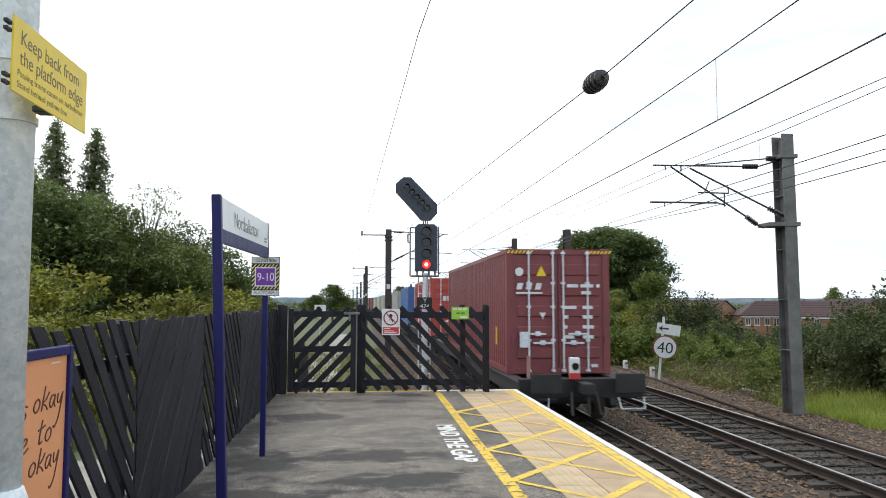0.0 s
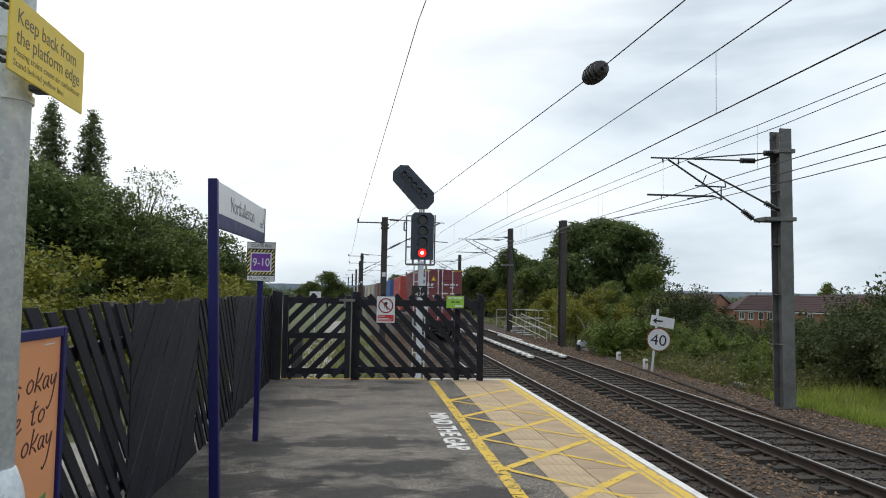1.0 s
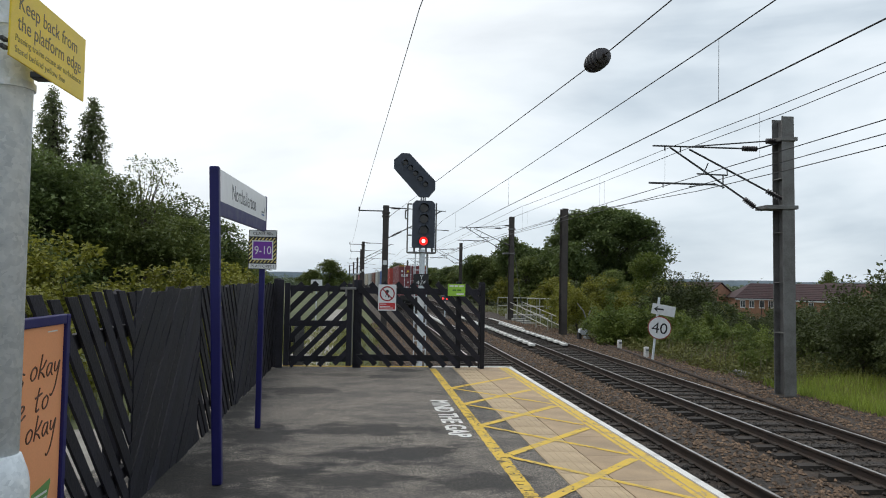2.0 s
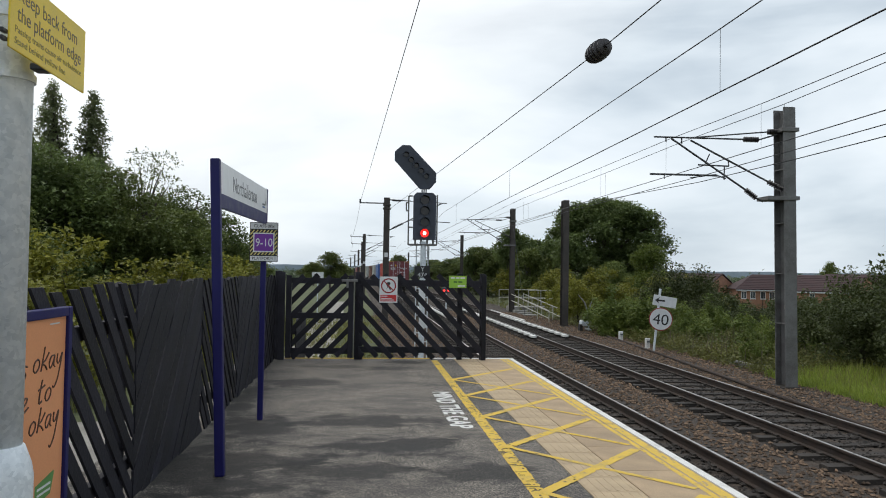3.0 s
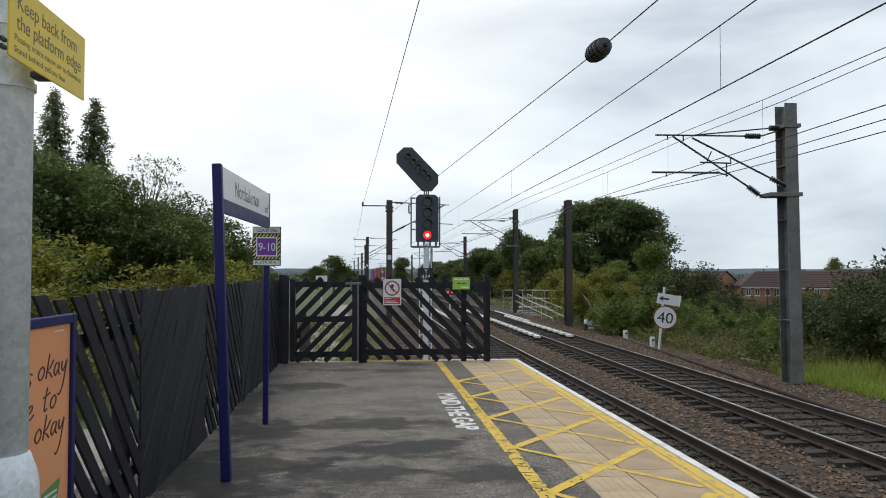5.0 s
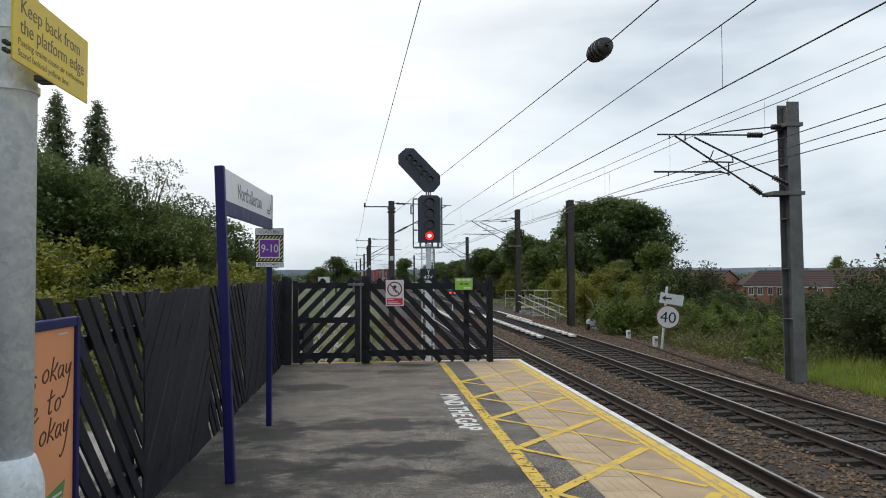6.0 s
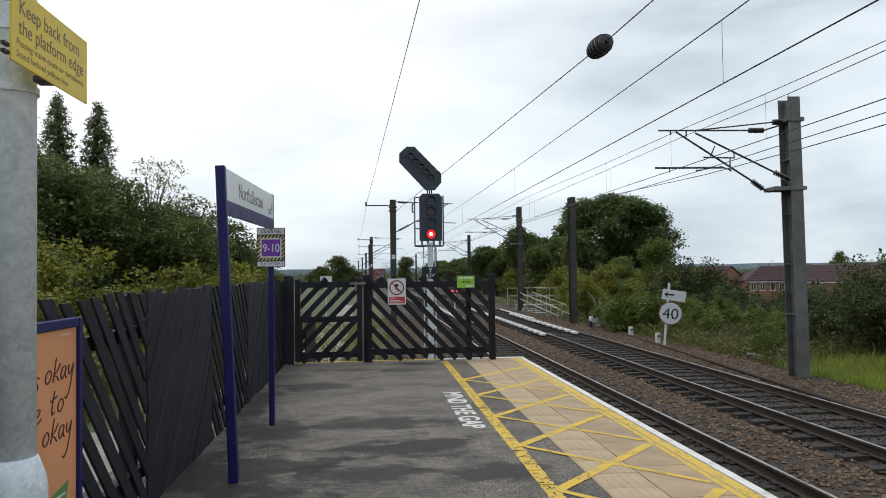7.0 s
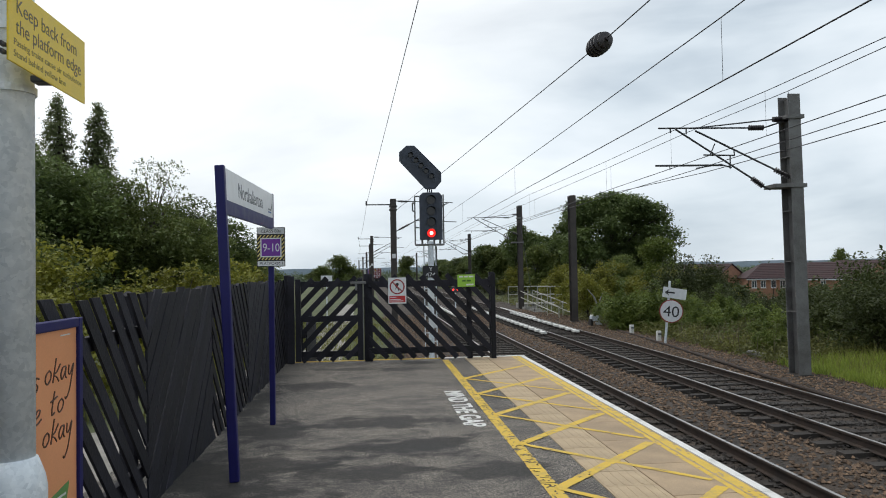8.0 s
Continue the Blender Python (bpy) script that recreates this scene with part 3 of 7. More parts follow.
# ---------------------------------------------------------------- container train
def container(thing_ob, y0, length, height, mat, detail=False):
    """A shipping container: corrugated sides, corner posts and castings, end doors with locking bars."""
    w = 2.438
    z0 = 0.0
    bm = bmesh.new()
    n = int(length / 0.28)
    # corrugated sides
    for sx in (-1, 1):
        pts = []
        for i in range(n):
            a = y0 + 0.16 + (length - 0.32) * i / n
            s = (length - 0.32) / n
            pts += [(a, 0.0), (a + s * 0.36, 0.0), (a + s * 0.5, -0.036), (a + s * 0.86, -0.036)]
        pts.append((y0 + length - 0.16, 0.0))
        lo = [bm.verts.new((sx * (w / 2 - 0.012 + o), y, z0 + 0.16)) for y, o in pts]
        hi = [bm.verts.new((sx * (w / 2 - 0.012 + o), y, z0 + height - 0.1)) for y, o in pts]
        for i in range(len(pts) - 1):
            bm.faces.new((lo[i], lo[i + 1], hi[i + 1], hi[i]))
    box(bm, -w / 2 + 0.05, w / 2 - 0.05, y0 + 0.12, y0 + length - 0.05, z0 + 0.12, z0 + height - 0.03)
    body = part("corrugated_wall", bm, mat, thing_ob)
    bm = bmesh.new()
    for sx in (-1, 1):
        for y in (y0, y0 + length - 0.16):
            box(bm, sx * w / 2 - sx * 0.16, sx * w / 2, y, y + 0.16, z0 + 0.12, z0 + height - 0.12)
        box(bm, sx * w / 2 - sx * 0.1, sx * w / 2, y0 + 0.16, y0 + length - 0.16, z0 + 0.02, z0 + 0.16)
        box(bm, sx * w / 2 - sx * 0.08, sx * w / 2, y0 + 0.16, y0 + length - 0.16, z0 + height - 0.1, z0 + height - 0.01)
    for y in (y0, y0 + length - 0.12):
        box(bm, -w / 2 + 0.16, w / 2 - 0.16, y, y + 0.12, z0 + 0.02, z0 + 0.15)
        box(bm, -w / 2 + 0.16, w / 2 - 0.16, y, y + 0.12, z0 + height - 0.13, z0 + height - 0.01)
    part("frame", bm, mat, thing_ob)
    for sx in (-1, 1):
        for y in (y0 - 0.004, y0 + length - 0.175):
            for z in (z0, z0 + height - 0.12):
                bm = bmesh.new()
                box(bm, sx * (w / 2 + 0.003) - sx * 0.162, sx * (w / 2 + 0.003), y, y + 0.178, z, z + 0.12, 0.012)
                part("corner_casting", bm, mat, thing_ob)
    # doors at the rear
    for sx in (-1, 1):
        bm = bmesh.new()
        x0, x1 = (-1.06, -0.012) if sx < 0 else (0.012, 1.06)
        box(bm, x0, x1, y0 + 0.03, y0 + 0.08, z0 + 0.15, z0 + height - 0.14)
        rows = 5
        hh = (height - 0.5) / rows
        for r in range(rows):
            z = z0 + 0.25 + r * hh
            prism(bm, [(0, 0), (-0.03, 0.035), (-0.03, hh * 0.52), (0, hh * 0.52 + 0.035)], x0 + 0.1, x1 - 0.1,
                  Matrix(((0, 0, 1, 0), (1, 0, 0, y0 + 0.031), (0, 1, 0, z + 0.1), (0, 0, 0, 1))))
        door = part("door", bm, mat, thing_ob)
        if detail:
            for bx in (x0 + 0.36, x1 - 0.12) if sx < 0 else (x0 + 0.1, x1 - 0.37):
                bm = bmesh.new()
                rod(bm, (bx, y0 - 0.03, z0 + 0.06), (bx, y0 - 0.03, z0 + height - 0.04), 0.022, seg=8)
                for z in (0.09, 0.78, 1.55, 2.1, height - 0.1):
                    box(bm, bx - 0.05, bx + 0.05, y0 - 0.035, y0 + 0.03, z0 + z - 0.03, z0 + z + 0.03, 0.008)
                part("locking_bar", bm, M["galv"], door, "grey steel locking bar")
            for z, xa, xb in ((0.93, x0 + 0.38, x0 + 0.75), (0.72, x0 + 0.45, x1 - 0.14)) if sx < 0 else ((0.93, x0 + 0.2, x1 - 0.38), (0.72, x0 + 0.1, x1 - 0.48)):
                bm = bmesh.new()
                beam(bm, (xa, y0 - 0.055, z0 + z), (xb, y0 - 0.055, z0 + z), 0.02, 0.04, bevel=0.004)
                box(bm, (xa + xb) / 2 - 0.06, (xa + xb) / 2 + 0.06, y0 - 0.05, y0 + 0.0, z0 + z - 0.05, z0 + z + 0.06, 0.01)
                part("door_handle", bm, M["galv"], door, "steel door handle")
            for z in (0.8, 1.65):
                bm = bmesh.new()
                rod(bm, (sx * 1.09, y0 - 0.01, z0 + z - 0.09), (sx * 1.09, y0 - 0.01, z0 + z + 0.09), 0.03, seg=8)
                part("hinge", bm, mat, door)
    return body


def flat_mark(parent, name, mat, pts, y, label=""):
    """A painted mark on a door that faces back along the train (x across, z up)."""
    bm = bmesh.new()
    prism(bm, [(a, -b) for a, b in pts], -0.004, 0.0, Matrix(((1, 0, 0, 0), (0, 0, 1, y), (0, -1, 0, 0), (0, 0, 0, 1))))
    return part(name, bm, mat, parent, label)


def rect(x0, x1, z0, z1):
    return [(x0, z0), (x1, z0), (x1, z1), (x0, z1)]


def slant(x0, x1, z0, z1, k=0.25):
    d = (z1 - z0) * k
    return [(x0, z0), (x1, z0), (x1 + d, z1), (x0 + d, z1)]


def wheelset(parent, y):
    bm = bmesh.new()
    rod(bm, (-0.9, y, 0.42), (0.9, y, 0.42), 0.08, seg=10)
    ws = part("wheelset", bm, M["wagon"], parent)
    for sx in (-1, 1):
        b = bmesh.new()
        lathe(b, [(0.1, -0.09), (0.3, -0.06), (0.35, -0.07), (0.45, -0.07), (0.45, -0.04), (0.42, -0.03), (0.42, 0.06), (0.36, 0.06), (0.3, 0.03), (0.1, 0.05)], Matrix.Translation((sx * 0.76, y, 0.42)) @ Matrix.Rotation(radians(90 * sx), 4, "Y"), 24)
        part("wheel", b, M["wheel"], ws, "rusty steel wheel with a bright tread")


def wagon_body(w, last=False):
    """Flat container wagon, 19.6 m over the deck; its rear end at y = 0 and rail top at z = 0."""
    bm = bmesh.new()
    for sx in (-1, 1):
        box(bm, sx * 1.15 - 0.09, sx * 1.15 + 0.09, 0.35, 19.25, 0.62, 0.95, 0.01)
        box(bm, sx * 1.15 - 0.14, sx * 1.15 + 0.14, 0.35, 19.25, 0.93, 0.965)
    for i in range(12):
        y = 0.6 + i * 1.66
        box(bm, -1.1, 1.1, y, y + 0.16, 0.68, 0.9)
    box(bm, -0.18, 0.18, 0.35, 19.25, 0.6, 0.88)
    part("underframe", bm, M["wagon"], w, "dirty dark steel underframe")
    for y in (0.2, 19.25):
        bm = bmesh.new()
        box(bm, -1.32, 1.32, y, y + 0.16, 0.66, 1.06, 0.02)
        part("headstock", bm, M["wagon"], w)
    for y, d in ((0.2, -1), (19.41, 1)):
        for sx in (-1, 1):
            bm = bmesh.new()
            rod(bm, (sx * 0.865, y, 0.99), (sx * 0.865, y + d * 0.42, 0.99), 0.09, seg=12)
            box(bm, sx * 0.865 - 0.31, sx * 0.865 + 0.31, y + d * 0.42, y + d * 0.47, 0.8, 1.2, 0.02)
            box(bm, sx * 0.865 - 0.16, sx * 0.865 + 0.16, y, y + d * 0.1, 0.84, 1.14, 0.01)
            part("buffer", bm, M["wagon"], w)
    for bx in (2.6, 17.0):
        bm = bmesh.new()
        for sx in (-1, 1):
            prism(bm, [(-1.35, 0.36), (-1.2, 0.62), (-0.4, 0.6), (-0.3, 0.36), (0.3, 0.36), (0.4, 0.6), (1.2, 0.62), (1.35, 0.36), (1.2, 0.28), (-1.2, 0.28)], -0.06, 0.06, Matrix(((0, 0, 1, sx * 1.02), (1, 0, 0, bx), (0, 1, 0, 0), (0, 0, 0, 1))))
        box(bm, -1.0, 1.0, bx - 0.2, bx + 0.2, 0.4, 0.62)
        part("bogie_frame", bm, M["wagon"], w)
        for dy in (-0.9, 0.9):
            wheelset(w, bx + dy)
    if last:
        bm = bmesh.new()
        box(bm, -0.12, 0.12, -0.32, 0.2, 0.78, 1.0, 0.02)
        rod(bm, (0, -0.2, 0.85), (0.0, -0.26, 0.4), 0.035, seg=8)
        rod(bm, (-0.25, 0.1, 0.8), (-0.3, -0.12, 0.35), 0.03, seg=8)
        rod(bm, (0.25, 0.1, 0.8), (0.3, -0.12, 0.35), 0.03, seg=8)
        part("coupling", bm, M["wagon"], w)
        for sx in (-1, 1):
            bm = bmesh.new()
            x = sx * 1.0
            for a, b in (((x - 0.27, 0.1, 0.68), (x - 0.24, 0.0, 0.46)), ((x + 0.27, 0.1, 0.68), (x + 0.24, 0.0, 0.46)), ((x - 0.25, 0.0, 0.46), (x + 0.25, 0.0, 0.46))):
                rod(bm, a, b, 0.014, seg=6)
            part("step", bm, M["galv"], w, "pale steel shunter's step")
        bm = bmesh.new()
        rod(bm, (-1.1, 0.28, 1.0), (-1.1, 0.28, 1.52), 0.04, seg=8)
        part("stanchion", bm, M["pink_steel"], w)
        lamp = bmesh.new()
        box(lamp, -0.29, -0.09, 0.02, 0.18, 1.06, 1.5, 0.03)
        tail = part("tail_lamp", lamp, M["sign_white"], w, "white tail lamp with a red lens and base")
        b = bmesh.new()
        box(b, -0.294, -0.086, 0.014, 0.12, 1.06, 1.19, 0.01)
        part("lamp_base", b, M["sign_red"], tail)
        b = bmesh.new()
        rod(b, (-0.19, 0.02, 1.32), (-0.19, 0.005, 1.32), 0.075, seg=16)
        part("lamp_lens", b, M["lens_dark"], tail)
        b = bmesh.new()
        box(b, -0.22, -0.16, 0.07, 0.13, 1.5, 1.55, 0.01)
        part("lamp_handle", b, M["sign_black"], tail)


M["wagon"] = material("grimy_wagon_steel", (0.032, 0.03, 0.03), (0.014, 0.013, 0.013), rough=0.75, scale=3, fine=50, bump=0.2)
M["wheel"] = material("brown_wheel_steel", (0.07, 0.05, 0.04), (0.03, 0.025, 0.02), rough=0.6, metal=0.4, scale=5, fine=50, bump=0.1)
M["pink_steel"] = material("faded_red_steel", (0.4, 0.24, 0.22), (0.28, 0.15, 0.13), rough=0.7, scale=8, fine=50, bump=0.1)


def paint(name, c):
    return material(name, c, tuple(x * 0.62 for x in c), rough=0.5, scale=1.3, fine=25, bump=0.12, mix=(0.28, 0.5))


M["maroon"] = paint("maroon_container_paint", (0.2, 0.045, 0.05))
M["red_box"] = paint("red_container_paint", (0.42, 0.06, 0.045))
M["blue_box"] = paint("blue_container_paint", (0.05, 0.12, 0.32))
M["grey_box"] = paint("grey_container_paint", (0.36, 0.36, 0.34))
M["brown_box"] = paint("brown_container_paint", (0.17, 0.075, 0.05))
M["beige_box"] = paint("beige_container_paint", (0.45, 0.4, 0.31))
TRAIN = []
PITCH = 20.5


def build_train():
    kinds = [("maroon", "maroon high-cube shipping container with grey locking bars and white markings"), ("red_box", "bright red shipping container with a white mark"), ("blue_box", "blue shipping container on a flat wagon"),
             ("grey_box", "light grey shipping container on a flat wagon"), ("brown_box", "rust-brown shipping container on a flat wagon"), ("grey_box", ""), ("beige_box", "beige shipping container on a flat wagon"),
             ("grey_box", ""), ("brown_box", ""), ("maroon", "maroon shipping container on a flat wagon"), ("beige_box", ""), ("grey_box", "")]
    words = {}
    for i, (k, label) in enumerate(kinds):
        words[k] = label or words.get(k, "")
        w = thing("freight_wagon", "dark grimy flat wagon with a red-based tail lamp, rolling away" if i == 0 else "dark grimy flat wagon carrying one container, rolling away", "wagon", "wagons of the train")
        wagon_body(w, i == 0)
        box_ob = thing("shipping_container", words[k], "container", "containers on the train")
        container(box_ob, 0.0, 12.19, 2.896, M[k], detail=i < 3)
        if i == 0:
            y = -0.002
            H = 2.896
            for sx in (-1, 1):
                for j in range(7):
                    a = sx * 0.98 - 0.33 + j * 0.09 + (0.1 if sx < 0 else 0)
                    flat_mark(box_ob, "hazard_stripe", M["sign_yellow"], slant(a, a + 0.045, H - 0.11, H - 0.04, 0.6), y, "yellow height warning stripe")
            ring = [(-0.62 - 0.3 + 0.1 * math.cos(q * 0.524), 2.36 + 0.1 * math.sin(q * 0.524)) for q in range(12)]
            flat_mark(box_ob, "round_mark", M["sign_white"], [(a + 0.0, b) for a, b in ring], y, "white round mark")
            flat_mark(box_ob, "warning_triangle", M["sign_yellow"], [(-0.52, 2.26), (-0.28, 2.26), (-0.4, 2.5)], y, "yellow warning triangle")
            # emblem of three slanted white blocks with a bar under it
            for a in (-1.0, -0.78, -0.56):
                flat_mark(box_ob, "emblem_block", M["sign_white"], slant(a, a + 0.13, 1.95, 2.1), y - 0.03)
            flat_mark(box_ob, "emblem_bar", M["sign_white"], rect(-1.0, -0.38, 1.85, 1.89), y - 0.03)
            flat_mark(box_ob, "small_triangle", M["sign_white"], [(-0.46, 1.42), (-0.3, 1.42), (-0.38, 1.26)], y - 0.03)
            flat_mark(box_ob, "plate", M["galv"], rect(-0.92, -0.68, 0.62, 0.98), y - 0.03, "grey approval plate")
            for z, spans in ((2.0, ((0.2, 0.46), (0.52, 0.82), (0.9, 0.98))), (1.84, ((0.54, 0.76),)), (1.5, ((0.12, 0.42), (0.56, 0.8))), (1.28, ((0.12, 0.22), (0.56, 0.8))), (1.05, ((0.12, 0.2), (0.56, 0.82))), (0.82, ((0.1, 0.36), (0.56, 0.82)))):
                for a, b in spans:
                    flat_mark(box_ob, "lettering_bar", M["sign_white"], rect(a, b, z, z + 0.075), y - 0.03)
            flat_mark(box_ob, "label_plate", M["sign_white"], rect(0.76, 0.92, 0.16, 0.23), y - 0.01)
            bm = bmesh.new()
            box(bm, -1.226, -1.2, 1.3, 1.42, 0.62, 1.05)
            part("side_label", bm, M["sign_yellow"], box_ob)
        if i == 1:
            for a in (0.15, 0.38, 0.64):
                flat_mark(box_ob, "emblem_block", M["sign_white"], rect(a - 0.75, a - 0.57, 1.75, 1.98), -0.033)
            bm = bmesh.new()
            box(bm, -1.226, -1.2, 0.3, 0.55, 1.75, 2.2)
            part("side_mark", bm, M["sign_white"], box_ob)
        TRAIN.append((w, box_ob, i))


SPEED, REAR_0 = 25.0, 14.85     # metres a second; the last headstock at the start


def on_line(y, lift):
    return pose(TRACK_1 + curve_x(y + 6), y, RAIL_Z + lift, 0, 0, math.degrees(0.00024 * max(0, y + 6 - 60)))


def motions():
    for w, c, i in TRAIN:
        y0 = REAR_0 + i * PITCH
        walk(w, [(t / 2, on_line(y0 + SPEED * t / 2, 0.0)) for t in range(17)])
        walk(c, [(t / 2, on_line(y0 + 2.05 + SPEED * t / 2, 0.967)) for t in range(17)])


build_train()


# ---------------------------------------------------------------- fence, gate and platform signs
def clip_poly(poly, axis, value, keep_less):
    out = []
    for i, p in enumerate(poly):
        q = poly[(i + 1) % len(poly)]
        a, b = (p[axis] <= value) == keep_less, (q[axis] <= value) == keep_less
        if a:
            out.append(p)
        if a != b:
            u = (value - p[axis]) / (q[axis] - p[axis])
            out.append(tuple(p[k] + u * (q[k] - p[k]) for k in (0, 1)))
    return out


def slat_shapes(u0, u1, z0, z1, angle, width, pitch, least=0.01, square=False):
    """Outlines of parallel slanted boards cut to a rectangle; angle in degrees above the horizontal."""
    a = radians(angle)
    d, n = (math.cos(a), math.sin(a)), (-math.sin(a), math.cos(a))
    cs = [x * n[0] + z * n[1] for x in (u0, u1) for z in (z0, z1)]
    step = pitch * abs(math.sin(a))
    c = math.floor(min(cs) / step) * step
    shapes = []
    while c < max(cs):
        w = width * random.uniform(0.9, 1.06)
        poly = [(d[0] * s + n[0] * (c + o), d[1] * s + n[1] * (c + o)) for s, o in ((-50, 0), (50, 0), (50, w), (-50, w))]
        slack = min(0.026, (z1 - z0) * 0.018)
        top, bot = z1 + random.uniform(-slack, slack), z0 + random.uniform(-slack, slack)
        cuts = ((0, u1, True), (0, u0, False), (1, top, True), (1, bot, False))
        if square:      # ends sawn square to the board
            ends = sorted((z - n[1] * (c + w / 2)) / d[1] for z in (top, bot))
            poly = [(d[0] * s + n[0] * (c + o), d[1] * s + n[1] * (c + o)) for s, o in ((ends[0], 0), (ends[1], 0), (ends[1], w), (ends[0], w))]
            cuts = cuts[:2]
        for ax, val, less in cuts:
            poly = clip_poly(poly, ax, val, less) if len(poly) > 2 else poly
        if len(poly) > 2:
            xs, zs = [p[0] for p in poly], [p[1] for p in poly]
            if (max(xs) - min(xs)) * (max(zs) - min(zs)) > least:
                shapes.append(poly)
        c += step
    return shapes


def side_pose(x, y=0.0, z=0.0):
    """Local x runs along +y, local y up, local z towards the tracks."""
    return Matrix(((0, 0, 1, x), (1, 0, 0, y), (0, 1, 0, z), (0, 0, 0, 1)))


def front_pose(x, y, z=0.0):
    """Local x to the right, local y up, local z back along the platform towards the viewer."""
    return Matrix(((1, 0, 0, x), (0, 0, -1, y), (0, 1, 0, z), (0, 0, 0, 1)))


def build_fence():
    f = thing("timber_fence", "black-stained timber fence of slanting boards in chevron panels along the platform", "fence")
    joints = [-3.3, -1.08, 1.15, 3.4, 5.66, 7.88, 10.1, 12.3, 14.3]
    for i in range(len(joints) - 1):
        a, b = joints[i], joints[i + 1]
        lean = -46 if i % 2 == 1 else 46
        for poly in slat_shapes(a + 0.006, b - 0.006, 0.0, 1.585, lean, 0.102 if lean < 0 else 0.148, 0.226):
            bm = bmesh.new()
            off = random.uniform(-0.006, 0.006)
            prism(bm, poly, off - 0.009, off + 0.009)
            part("fence_board", bm, M["black_wood"], f).matrix_basis = side_pose(-1.665)
        for z in (0.28, 1.3):
            bm = bmesh.new()
            box(bm, -1.735, -1.683, a, b, z - 0.045, z + 0.045, 0.004)
            part("fence_rail", bm, M["black_wood"], f)
        bm = bmesh.new()
        box(bm, -1.845, -1.737, a - 0.05, a + 0.05, -1.0, 1.545, 0.006)
        lathe(bm, [(0.075, 0), (0.075, 0.015), (0.01, 0.05)], Matrix.Translation((-1.791, a, 1.545)) @ Matrix.Rotation(radians(45), 4, "Z"), 4)
        part("fence_post", bm, M["black_wood"], f)
    # short return beyond the gate
    g = thing("timber_fence", "short low run of black timber fence beyond the platform gate", "fence")
    for poly in slat_shapes(14.6, 17.0, -0.75, 0.75, 38, 0.13, 0.25):
        bm = bmesh.new()
        prism(bm, poly, -0.011, 0.011)
        part("fence_board", bm, M["black_wood"], g).matrix_basis = side_pose(-1.3)
    for z in (-0.5, 0.5):
        bm = bmesh.new()
        box(bm, -1.37, -1.315, 14.6, 17.0, z - 0.045, z + 0.045)
        part("fence_rail", bm, M["black_wood"], g)
    for y in (14.7, 16.9):
        bm = bmesh.new()
        box(bm, -1.48, -1.372, y - 0.05, y + 0.05, -1.35, 0.85)
        part("fence_post", bm, M["black_wood"], g)


